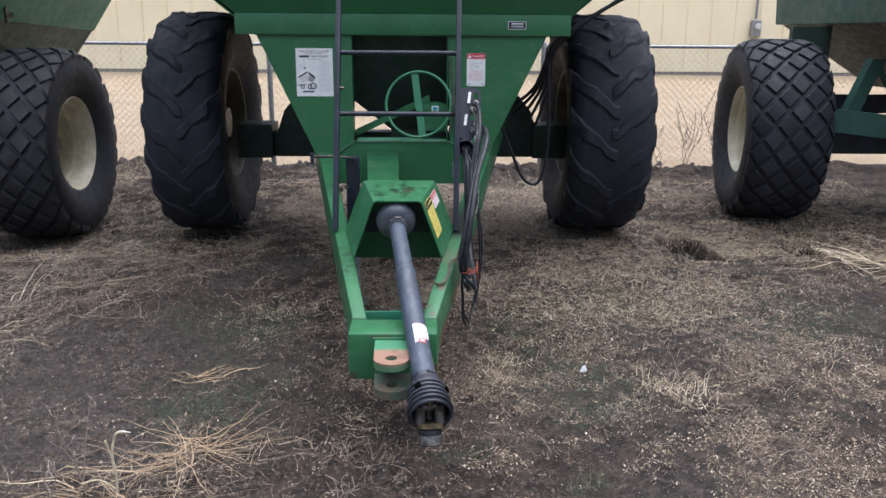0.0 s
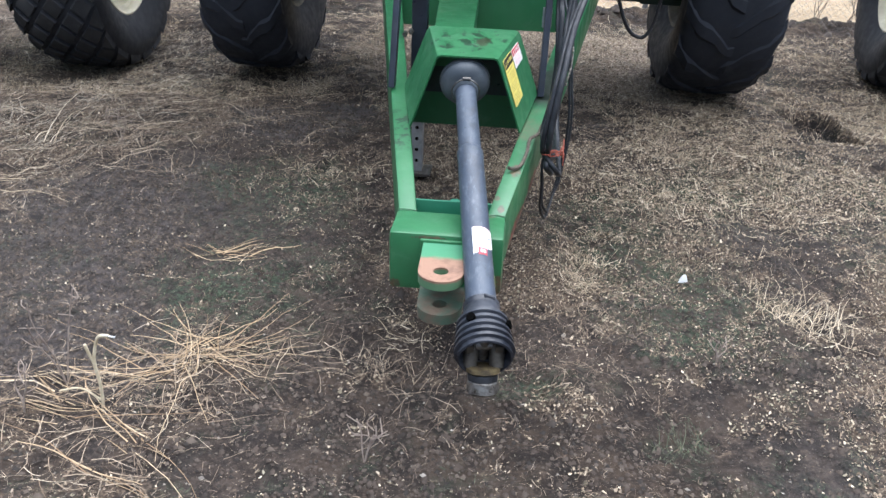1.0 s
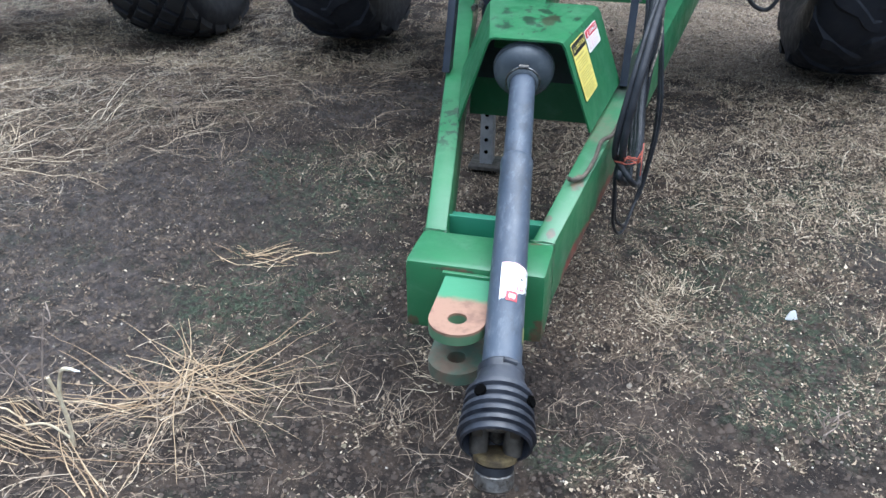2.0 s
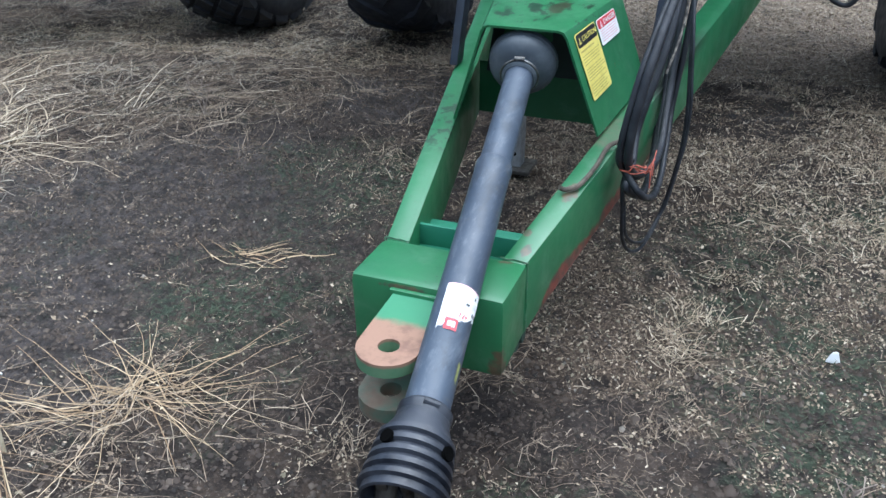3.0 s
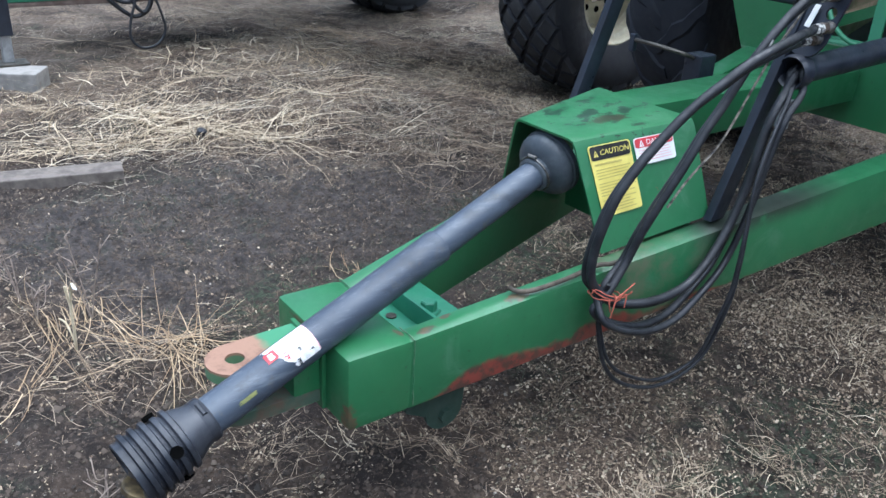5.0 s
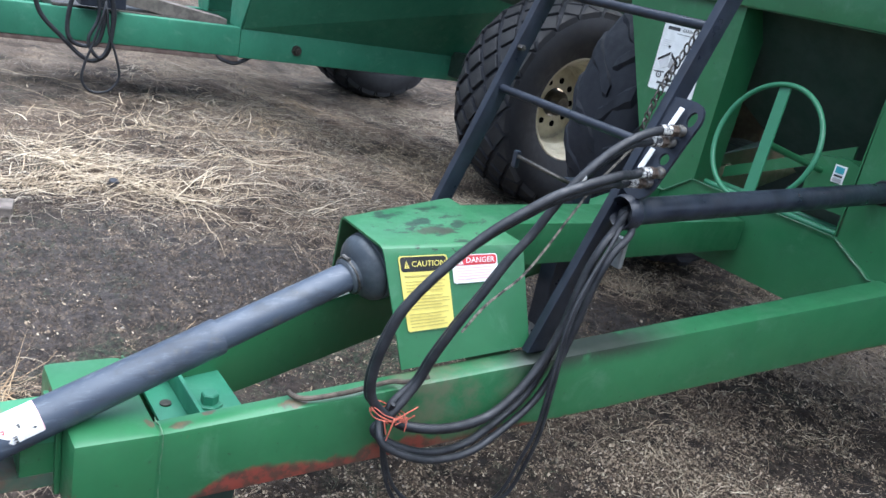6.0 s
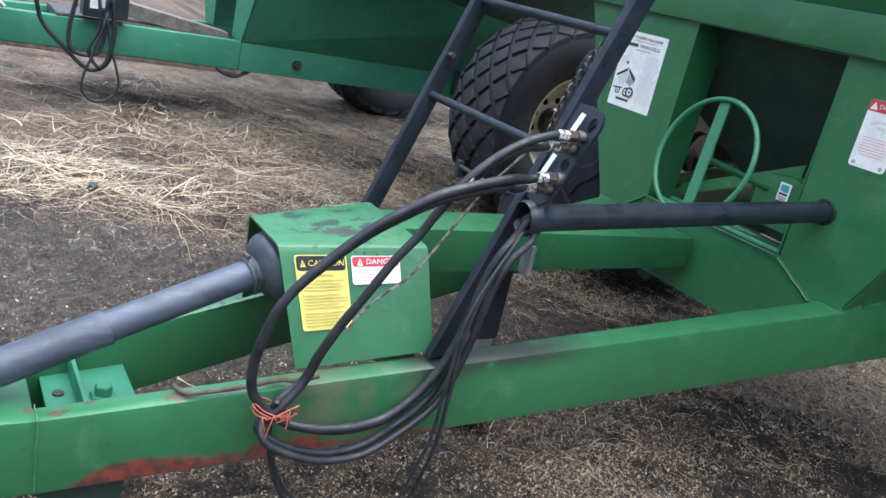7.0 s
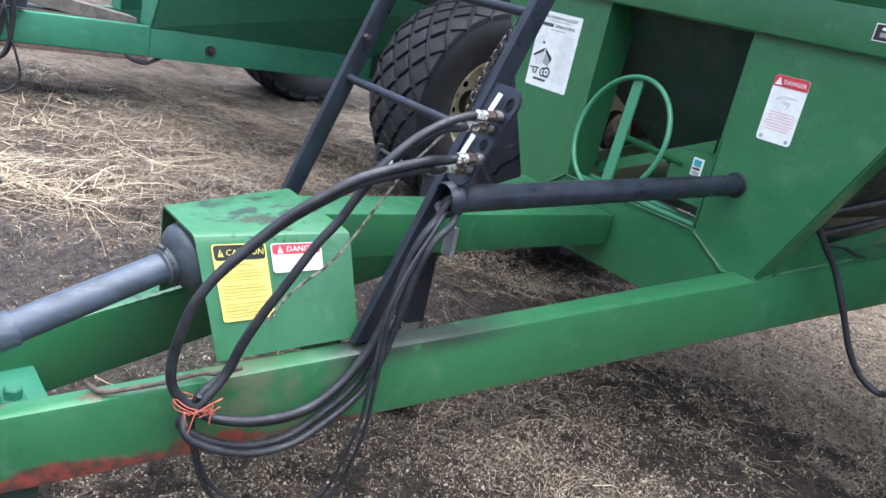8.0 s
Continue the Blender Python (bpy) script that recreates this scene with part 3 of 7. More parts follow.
def warning_triangle(at, u, v, size, ratio, material, parent, lift, mark):
    bm = bmesh.new()
    sheet(bm, [at(u, v - size, lift), at(u - size * ratio, v + size, lift), at(u + size * ratio, v + size, lift)], 0.0005)
    tri = part("warning_triangle", bm, material, parent)
    bm = bmesh.new()
    sheet(bm, [at(u - size * 0.13 * ratio, v - size * 0.35, lift + 0.0007), at(u - size * 0.13 * ratio, v + size * 0.4, lift + 0.0007), at(u + size * 0.13 * ratio, v + size * 0.4, lift + 0.0007), at(u + size * 0.13 * ratio, v - size * 0.35, lift + 0.0007)], 0.0004)
    sheet(bm, [at(u - size * 0.13 * ratio, v + size * 0.55, lift + 0.0007), at(u - size * 0.13 * ratio, v + size * 0.8, lift + 0.0007), at(u + size * 0.13 * ratio, v + size * 0.8, lift + 0.0007), at(u + size * 0.13 * ratio, v + size * 0.55, lift + 0.0007)], 0.0004)
    part("exclamation_mark", bm, mark, parent)


caution = decal("caution_decal", on_side, (0.085, 0.075, 0.425, 0.70), sticker_yellow, hood, 0.003, "yellow caution sticker with a black heading")
decal("heading", on_side, (0.095, 0.083, 0.415, 0.205), sticker_black, caution, 0.004)
words("heading_text", "CAUTION", 0.0192, basis(on_side, 0.288, 0.145, 0.0048), sticker_yellow, caution)
warning_triangle(on_side, 0.135, 0.145, 0.030, 0.60, sticker_yellow, caution, 0.0046, sticker_black)
lines("print_line", on_side, 0.11, 0.40, [0.235], 0.016, ink_ochre, caution, 0.0042, 2)
lines("print_line", on_side, 0.11, 0.41, [0.285 + 0.026 * k + (0.018 if k > 3 else 0) + (0.018 if k > 8 else 0) for k in range(14)], 0.008, ink_ochre, caution, 0.0042, 3)
danger = decal("danger_decal", on_side, (0.455, 0.085, 0.79, 0.335), sticker_white, hood, 0.003, "white danger sticker with a red heading")
decal("heading", on_side, (0.463, 0.092, 0.782, 0.178), sticker_red, danger, 0.004)
words("heading_text", "DANGER", 0.019, basis(on_side, 0.66, 0.137, 0.0048), sticker_white, danger)
warning_triangle(on_side, 0.515, 0.137, 0.032, 0.62, sticker_white, danger, 0.0046, sticker_red)
lines("print_line", on_side, 0.48, 0.76, [0.20 + 0.024 * k for k in range(5)], 0.007, ink_pink, danger, 0.0042, 4)

# ---------------------------------------------------------------- drive shaft
shaft = thing("drive_shaft", CART, "scuffed black plastic guarded drive shaft lying across the hitch", "drive shaft")
S0, S1 = Vector((0.119, -0.315, 0.392)), Vector((-0.006, 0.69, 0.722))
SW = (S1 - S0).normalized()
SL = (S1 - S0).length
bm = bmesh.new()
lathe(bm, S0, SW, [(-0.02, 0.046), (0.0, 0.042), (0.012, 0.0405), (0.640, 0.0405), (0.645, 0.0415), (0.664, 0.0415), (0.668, 0.0400), (0.669, 0.0358), (SL - 0.02, 0.0358), (SL, 0.0355)], 28)
part("guard_tube", bm, tube_plastic, shaft, "scuffed dark plastic guard tube", True)
# ribbed bell over the front joint
bm = bmesh.new()
prof = [(0.03, 0.044), (0.0, 0.049), (-0.02, 0.058)]
for k in range(5):
    d = -0.026 - 0.021 * k
    r = 0.063 + 0.0022 * k
    prof += [(d, r - 0.004), (d - 0.003, r + 0.003), (d - 0.012, r + 0.004), (d - 0.015, r - 0.004)]
prof += [(-0.132, 0.068), (-0.138, 0.069), (-0.140, 0.064), (-0.12, 0.059), (-0.05, 0.052), (-0.03, 0.03)]
lathe(bm, S0, SW, prof, 36, cap=False)
bell = part("guard_bell", bm, bell_plastic, shaft, "ribbed black plastic bell", True)
side_s, side_u = ring_frame(SW)
for ang in (0.5, 2.1, 3.9, 5.2):
    out = side_s * math.cos(ang) + side_u * math.sin(ang)
    bm = bmesh.new()
    lathe(bm, S0 - SW * 0.058 + out * 0.0660, out, [(0, 0.012), (0.0075, 0.012)], 14)
    part("bell_hole", bm, hole_dark, bell)
# clamp and rear cone
bm = bmesh.new()
lathe(bm, S0, SW, [(0.012, 0.046), (0.018, 0.048), (0.03, 0.048), (0.035, 0.044)], 28)
for ang in (1.2, 4.3):
    out = side_s * math.cos(ang) + side_u * math.sin(ang)
    o = S0 + SW * 0.024 + out * 0.047
    lathe(bm, o, SW.cross(out), [(-0.014, 0.006), (0.014, 0.006)], 8)
part("clamp_ring", bm, bell_plastic, shaft, "", True)
bm = bmesh.new()
lathe(bm, S1, SW, [(-0.064, 0.0375), (-0.060, 0.0445), (-0.046, 0.0455), (-0.041, 0.0445), (-0.037, 0.056), (-0.030, 0.068), (-0.019, 0.079), (-0.009, 0.0845), (-0.003, 0.0855), (-0.001, 0.0825), (0.003, 0.0825), (0.005, 0.0875), (0.018, 0.0885), (0.022, 0.084), (0.0, 0.065), (-0.03, 0.03)], 36, cap=False)
cone = part("guard_cone", bm, cone_plastic, shaft, "dusty black plastic cone", True)
bm = bmesh.new()
torus(bm, S1 - SW * 0.053, SW, 0.0475, 0.0026, 30, 6)
rod(bm, S1 - SW * 0.053 + side_u * 0.051 - side_s * 0.012, S1 - SW * 0.053 + side_u * 0.051 + side_s * 0.014, 0.005, 8)
part("cone_clip", bm, bare_steel, cone, "", True)
# universal joint in the bell
J = S0 - SW * 0.075
bm = bmesh.new()
rod(bm, S0 - SW * 0.04, J + SW * 0.02, 0.034, 20)
for s in (1, -1):
    q = J + side_s * 0.036 * s
    box(bm, (-0.011, -0.05, -0.022), (0.011, 0.045, 0.022), 0.006, Matrix.Translation(q) @ Matrix((side_s, -SW, side_u)).transposed().to_4x4())
yoke = part("inner_yoke", bm, dark_steel, shaft, "greasy steel yoke", True)
bm = bmesh.new()
rod(bm, J - side_s * 0.046 - SW * 0.02, J + side_s * 0.046 - SW * 0.02, 0.014, 12)
rod(bm, J - side_u * 0.046 - SW * 0.02, J + side_u * 0.046 - SW * 0.02, 0.014, 12)
part("joint_cross", bm, bare_steel, yoke, "", True)
DOWN = (Vector((0.03, -0.30, -0.95))).normalized()
K = J - SW * 0.02
ds, du = ring_frame(DOWN)
bm = bmesh.new()
for s in (1, -1):
    q = K + side_s * 0.001
    arm = [K + ds * 0.0 + side_u.cross(DOWN).normalized() * 0.033 * s + DOWN * t for t in (-0.03, 0.055)]
    rod(bm, arm[0], arm[1], 0.019, 12)
outer = part("outer_yoke", bm, dark_steel, shaft, "greasy outer yoke", True)
bm = bmesh.new()
lathe(bm, K, DOWN, [(0.052, 0.038), (0.056, 0.0435), (0.066, 0.0435), (0.070, 0.038)], 24)
part("yoke_ring", bm, brass_worn, outer, "worn yellow ring", True)
bm = bmesh.new()
lathe(bm, K, DOWN, [(0.07, 0.034), (0.072, 0.038), (0.088, 0.038), (0.090, 0.034)], 24)
part("rubber_ring", bm, hose_rubber, outer, "", True)
bm = bmesh.new()
lathe(bm, K, DOWN, [(0.088, 0.034), (0.092, 0.038), (0.118, 0.040), (0.123, 0.036), (0.123, 0.026), (0.095, 0.024)], 28, cap=False)
part("slip_collar", bm, bare_steel, shaft, "dirty steel collar", True)
# torn label round the tube


def on_tube(u, v, lift):
    """u: metres along the tube from the bell; v: angle round it in radians."""
    out = side_s * math.cos(v) + side_u * math.sin(v)
    return S0 + SW * u + out * (0.0405 + lift)


def tube_patch(name, u0, u1, v0, v1, material, parent, lift, seed, jag=0.012, slant=0.0):
    """A torn scrap of vinyl; slant draws back its lower front corner."""
    rnd = random.Random(seed)
    bm = bmesh.new()
    n = 22
    grid = []
    for i in range(n + 1):
        t = i / n
        v = v0 + (v1 - v0) * t
        a, b = u0 + slant * (1 - t) + rnd.uniform(0, jag), u1 - rnd.uniform(0, jag * 0.25)
        grid.append([bm.verts.new(on_tube(a + (b - a) * k / 3, v, lift)) for k in range(4)])
    for a, b in zip(grid, grid[1:]):
        for k in range(3):
            bm.faces.new([a[k], a[k + 1], b[k + 1], b[k]])
    return part(name, bm, material, parent, "", True)


label_white = simple("scuffed_label", (0.80, 0.80, 0.79), (0.56, 0.56, 0.56), 60, 0.5, bump=0.1)
lab = tube_patch("shaft_label", 0.176, 0.287, 0.05, 1.95, label_white, shaft, 0.0012, 8, 0.008, 0.05)
tube_patch("red_heading", 0.178, 0.206, 1.02, 1.60, sticker_red, lab, 0.0017, 9, 0.004)
tube_patch("heading_mark", 0.184, 0.199, 1.12, 1.46, label_white, lab, 0.0021, 13, 0.006)
tube_patch("torn_print", 0.206, 0.224, 0.62, 1.05, sticker_red, lab, 0.0017, 11, 0.014, 0.006)
tube_patch("torn_print", 0.214, 0.222, 0.86, 0.98, label_white, lab, 0.0021, 14, 0.004)
tube_patch("torn_print", 0.240, 0.252, 0.66, 0.86, sticker_black, lab, 0.0017, 10, 0.010)
tube_patch("torn_print", 0.262, 0.276, 0.36, 0.46, sticker_black, lab, 0.0017, 15, 0.010)
tube_patch("torn_print", 0.228, 0.240, 0.06, 0.40, sticker_black, lab, 0.0017, 16, 0.012)
tube_patch("red_border", 0.284, 0.2875, 0.1, 1.9, ink_pink, lab, 0.0017, 17, 0.001)
tube_patch("yellow_scrap", 0.085, 0.130, 0.22, 0.42, simple("yellow_scrap", (0.24, 0.25, 0.09), (0.12, 0.14, 0.06), 50), lab, 0.0012, 12)

# ---------------------------------------------------------------- hopper of the main cart
PY = 2.28
bm = bmesh.new()
sheet(bm, [(-0.892, PY, 1.51), (-0.556, PY, 0.785), (-0.43, PY, 0.785), (-0.318, PY, 0.865), (-0.318, PY, 1.51)], 0.008)
part("front_panel", bm, green, cart)
bm = bmesh.new()
sheet(bm, [(0.272, PY, 1.51), (0.285, PY, 0.865), (0.43, PY, 0.785), (0.523, PY, 0.785), (0.869, PY, 1.51)], 0.008)
part("front_panel", bm, green, cart)
bm = bmesh.new()
box(bm, (-1.014, PY - 0.02, 1.513), (1.016, PY + 0.02, 1.635), 0.004)
part("front_rail", bm, green, cart, "", True)
bm = bmesh.new()
sheet(bm, [(-0.45, PY - 0.006, 0.60), (0.45, PY - 0.006, 0.60), (0.45, PY - 0.006, 0.775), (0.285, PY - 0.006, 0.867), (-0.318, PY - 0.006, 0.867), (-0.45, PY - 0.006, 0.775)], 0.012)
part("cross_member", bm, green, cart)
for y in (2.33, 2.40):
    bm = bmesh.new()
    rod(bm, (-0.3, y, 0.865), (0.28, y, 0.865), 0.012, 10)
    part("gate_rail", bm, pale_green, cart, "", True)
# weld seams where the hopper stands on the tongue
seam([(0.285, PY - 0.012, 0.865), (0.43, PY - 0.014, 0.783), (0.523, PY - 0.012, 0.788)])
seam([(-0.318, PY - 0.012, 0.865), (-0.43, PY - 0.014, 0.783), (-0.545, PY - 0.012, 0.788)])
seam([(0.527, PY + 0.0, 0.795), (0.575, 2.6, 0.845), (0.60, 2.75, 0.868)])
seam([(-0.31, PY - 0.014, 0.868), (0.28, PY - 0.014, 0.868)], 0.003)
seam([(-0.9, PY - 0.012, 1.511), (0.92, PY - 0.012, 1.511)], 0.003)
for x0 in (-0.318, 0.272):
    bm = bmesh.new()
    sheet(bm, [(x0, PY + 0.008, 0.865), (x0, PY + 0.14, 0.87), (x0, PY + 0.16, 1.55), (x0, PY + 0.008, 1.51)], 0.006)
    part("inner_flange", bm, green, cart)
# funnel that leads down to the auger sump
TOP = [(-0.93, PY + 0.05, 1.6), (0.93, PY + 0.05, 1.6), (0.93, 4.88, 1.6), (-0.93, 4.88, 1.6)]
SUMP = [(-0.10, 2.74, 0.90), (0.27, 2.74, 0.90), (0.27, 3.9, 0.90), (-0.10, 3.9, 0.90)]
# plates in the dark tone, so the shade inside is in their colour
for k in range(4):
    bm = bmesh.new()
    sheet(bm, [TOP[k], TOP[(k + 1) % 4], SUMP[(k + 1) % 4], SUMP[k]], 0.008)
    part("funnel_side", bm, dirt_shade_paint, cart)
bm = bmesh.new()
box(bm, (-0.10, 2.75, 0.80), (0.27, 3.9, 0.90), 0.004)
part("auger_sump", bm, dirt_shade_paint, cart, "", True)
# folded flanges and sill plates behind the front panels
for x0, x1 in ((0.523, 0.869), (-0.556, -0.892)):
    s = 1 if x0 > 0 else -1
    bm = bmesh.new()
    low = x0 + (x1 - x0) * 0.02
    sheet(bm, [(low, PY + 0.009, 0.80), (x1, PY + 0.009, 1.51), (x1, PY + 0.085, 1.51), (low, PY + 0.085, 0.80)], 0.006)
    part("panel_flange", bm, green, cart)
    bm = bmesh.new()
    xs = s * 0.54
    sheet(bm, [(xs, PY + 0.09, 0.795), (xs, PY + 0.09, 0.99), (xs, PY + 0.16, 0.99), (xs, 2.66, 0.905), (xs + s * 0.03, 4.2, 1.15), (xs + s * 0.03, 4.2, 1.05)], 0.008)
    part("sill_plate", bm, green, cart)
for z0, z1 in ((0.98, 1.0), (0.90, 0.915)):
    bm = bmesh.new()
    rod(bm, (0.50, 2.45, z0), (0.42, 4.3, z1 + 0.12), 0.014, 10)
    part("belly_pipe", bm, black_paint, cart, "", True)
bm = bmesh.new()
hose(bm, [(0.50, 2.60, 0.90), (0.57, 2.70, 0.905), (0.60, 2.79, 0.88), (0.625, 2.86, 0.872)], 0.006, 8, 6)
lead = part("sensor_lead", bm, hose_rubber, cart, "thin black lead with a pale end", True)
bm = bmesh.new()
rod(bm, (0.622, 2.853, 0.873), (0.645, 2.895, 0.865), 0.0055, 8)
part("lead_end", bm, sticker_white, lead)
for s in (1, -1):
    bm = bmesh.new()
    sheet(bm, [(s * 1.016, PY, 1.62), (s * 1.016, 5.0, 1.62), (s * 2.0, 5.4, 2.5), (s * 2.0, 1.85, 2.5)], 0.008)
    part("tub_side", bm, green, cart)
    bm = bmesh.new()
    sheet(bm, [(s * 1.01, PY + 0.03, 1.6), (s * 0.86, PY + 0.03, 1.5), (s * 0.86, 4.9, 1.5), (s * 1.01, 4.9, 1.6)], 0.006)
    part("side_ledge", bm, green, cart)
bm = bmesh.new()
sheet(bm, [(-1.016, PY + 0.0, 1.637), (1.016, PY + 0.0, 1.637), (2.0, 1.85, 2.5), (-2.0, 1.85, 2.5)], 0.008)
part("tub_front", bm, green, cart)
bm = bmesh.new()
sheet(bm, [(-1.016, 5.0, 1.62), (1.016, 5.0, 1.62), (2.0, 5.4, 2.5), (-2.0, 5.4, 2.5)], 0.008)
part("tub_back", bm, green, cart)
# flat slab added out of view, closes the tub against skylight
bm = bmesh.new()
box(bm, (-2.03, 1.82, 2.5), (2.03, 5.43, 2.56), 0.01)
part("tub_rim", bm, green, cart)
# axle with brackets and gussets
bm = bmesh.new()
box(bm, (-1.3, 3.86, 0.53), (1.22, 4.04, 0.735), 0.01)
axle = part("axle", bm, dirt_shade_paint, cart, "", True)
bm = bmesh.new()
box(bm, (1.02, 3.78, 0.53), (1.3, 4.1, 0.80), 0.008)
part("axle_bracket", bm, dirt_shade_paint, axle, "", True)
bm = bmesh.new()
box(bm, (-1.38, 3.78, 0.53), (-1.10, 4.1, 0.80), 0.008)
part("axle_bracket", bm, dirt_shade_paint, axle, "", True)
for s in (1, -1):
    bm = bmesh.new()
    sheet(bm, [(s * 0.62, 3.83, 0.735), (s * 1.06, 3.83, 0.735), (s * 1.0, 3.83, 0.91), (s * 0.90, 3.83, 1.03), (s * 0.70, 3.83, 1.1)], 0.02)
    part("gusset", bm, dirt_shade_paint, axle)
wheel(cart, (-1.64, 3.95, 0.80), 0.896, 0.56, 0.43, "bar", -1, 0.16)
wheel(cart, (1.53, 3.95, 0.80), 0.896, 0.63, 0.43, "bar", 1, 0.16)

# hand wheel on the gate shaft
bm = bmesh.new()
WC = Vector((0.089, 2.012, 1.120))
GATE = Vector((0.036, 0.328, -0.075)).normalized()
torus(bm, WC, GATE, 0.191, 0.0085, 56, 10)
hw = part("gate_wheel", bm, pale_green, cart, "pale green gate hand wheel", True)
bm = bmesh.new()
lean = Matrix.Translation(WC) @ pose(0, 0, 0, -12.8, -9, -6)
box(bm, (-0.021, 0.004, -0.186), (0.021, 0.012, 0.186), 0.002, lean)
part("spoke", bm, pale_green, hw)
bm = bmesh.new()
rod(bm, WC + Vector((0, 0.01, 0)), (0.125, 2.34, 1.045), 0.011, 12)
part("gate_shaft", bm, green, hw, "", True)
bm = bmesh.new()
sheet(bm, [(0.085, 2.325, 0.93), (0.268, 2.325, 0.93), (0.268, 2.325, 1.09), (0.21, 2.325, 1.108), (0.105, 2.325, 1.095), (0.085, 2.325, 1.07)], 0.075)
gb = part("gearbox", bm, green, cart, "", True)
bm = bmesh.new()
hexa(bm, [(-0.31, 2.44, 0.88), (-0.31, 2.45, 0.88), (0.16, 2.45, 1.10), (0.16, 2.44, 1.10), (-0.31, 2.44, 0.925), (-0.31, 2.45, 0.925), (0.16, 2.45, 1.145), (0.16, 2.44, 1.145)])
part("gate_bar", bm, green, cart)


# flat labels, given by their x and z
def flat_decal(name, x0, z0, x1, z1, material, parent, lift=0.002, label="", y=PY):
    bm = bmesh.new()
    sheet(bm, [(x0, y - lift, z0), (x1, y - lift, z0), (x1, y - lift, z1), (x0, y - lift, z1)], 0.001)
    return part(name, bm, material, parent, label)


def rounded_decal(name, x0, z0, x1, z1, r, material, parent, lift, label="", low=True):
    """The same with rounded corners; low rounds the lower two as well."""
    pts = []
    for cx, cz, a0, on in ((x0 + r, z0 + r, math.pi, low), (x1 - r, z0 + r, 1.5 * math.pi, low), (x1 - r, z1 - r, 0.0, True), (x0 + r, z1 - r, 0.5 * math.pi, True)):
        if on:
            pts += [(cx + r * math.cos(a0 + k * math.pi / 8), cz + r * math.sin(a0 + k * math.pi / 8)) for k in range(5)]
        else:
            pts.append((x0 if cx < (x0 + x1) / 2 else x1, z0))
    bm = bmesh.new()
    sheet(bm, [(x, PY - lift, z) for x, z in pts], 0.001)
    return part(name, bm, material, parent, label)


def flat_words(body, height, x, z, material, parent, lift=0.0035, y=PY):
    m = Matrix(((1, 0, 0, x), (0, 0, -1, y - lift), (0, 1, 0, z), (0, 0, 0, 1)))
    return words("print_text", body, height, m, material, parent)


def flat_lines(x0, x1, zs, height, material, parent, seed=1, lift=0.003, y=PY, ragged=0.2, centred=False):
    rnd = random.Random(seed)
    for z in zs:
        cut = (x1 - x0) * rnd.uniform(0, ragged)
        a, b = (x0 + cut / 2, x1 - cut / 2) if centred else (x0, x1 - cut)
        bm = bmesh.new()
        sheet(bm, [(a, y - lift, z), (b, y - lift, z), (b, y - lift, z + height), (a, y - lift, z + height)], 0.0005)
        part("print_line", bm, material, parent)


ink_dark = simple("dark_ink", (0.05, 0.05, 0.055), (0.09, 0.09, 0.09), 40, 0.6, bump=0.02)
ink_faint = simple("faint_ink", (0.62, 0.62, 0.62), (0.68, 0.68, 0.68), 40, 0.6, bump=0.02)
# paper poster with a serrated edge
px0, px1, pz0, pz1 = -0.658, -0.437, 1.146, 1.430
bm = bmesh.new()
teeth = []
for k in range(30):
    z = pz0 + (pz1 - pz0) * k / 30
    teeth += [(px0, z), (px0 - 0.004, z + (pz1 - pz0) / 60)]
for k in range(22):
    x = px0 + (px1 - px0) * k / 22
    teeth += [(x, pz1), (x + (px1 - px0) / 44, pz1 + 0.004)]
for k in range(30):
    z = pz1 - (pz1 - pz0) * k / 30
    teeth += [(px1, z), (px1 + 0.004, z - (pz1 - pz0) / 60)]
for k in range(22):
    x = px1 - (px1 - px0) * k / 22
    teeth += [(x, pz0), (x - (px1 - px0) / 44, pz0 - 0.004)]
sheet(bm, [(x, PY - 0.002, z) for x, z in teeth[::-1]], 0.001)
poster = part("poster_decal", bm, sticker_white, cart, "white notched poster sticker with a line drawing of a cart")
flat_words("THE CLOSER YOU LOOK", 0.0165, -0.548, 1.413, sticker_black, poster)
flat_lines(-0.60, -0.495, [1.3985], 0.003, ink_grey, poster, 3, centred=True)
flat_lines(-0.638, -0.578, [1.377], 0.0125, ink_dark, poster, 3, ragged=0.02)
flat_words("GRAIN CARTS", 0.0165, -0.514, 1.383, sticker_black, poster)
flat_lines(-0.59, -0.505, [1.3655], 0.003, ink_grey, poster, 4, centred=True)
flat_lines(-0.522, -0.449, [1.350 - 0.0075 * k for k in range(24)], 0.0028, ink_faint, poster, 5, ragged=0.1)
flat_lines(-0.645, -0.60, [1.335 - 0.0075 * k for k in range(4)], 0.0028, ink_faint, poster, 6, ragged=0.2)
flat_lines(-0.622, -0.552, [1.168], 0.009, ink_dark, poster, 7, ragged=0.05, centred=True)


def drawn(points, material, lift=0.0038):
    bm = bmesh.new()
    sheet(bm, [(x, PY - lift, z) for x, z in points], 0.0005)
    part("cart_drawing", bm, material, poster)


drawn([(-0.648, 1.262), (-0.592, 1.296), (-0.594, 1.284), (-0.645, 1.254)][::-1], sticker_black)
drawn([(-0.588, 1.294), (-0.545, 1.262), (-0.548, 1.246), (-0.585, 1.280)][::-1], sticker_black)
drawn([(-0.640, 1.252), (-0.596, 1.280), (-0.588, 1.240), (-0.622, 1.226)][::-1], ink_faint)
drawn([(-0.584, 1.276), (-0.550, 1.246), (-0.560, 1.228), (-0.588, 1.238)][::-1], ink_grey)
drawn([(-0.650, 1.214), (-0.600, 1.218), (-0.600, 1.213), (-0.650, 1.209)][::-1], ink_dark)
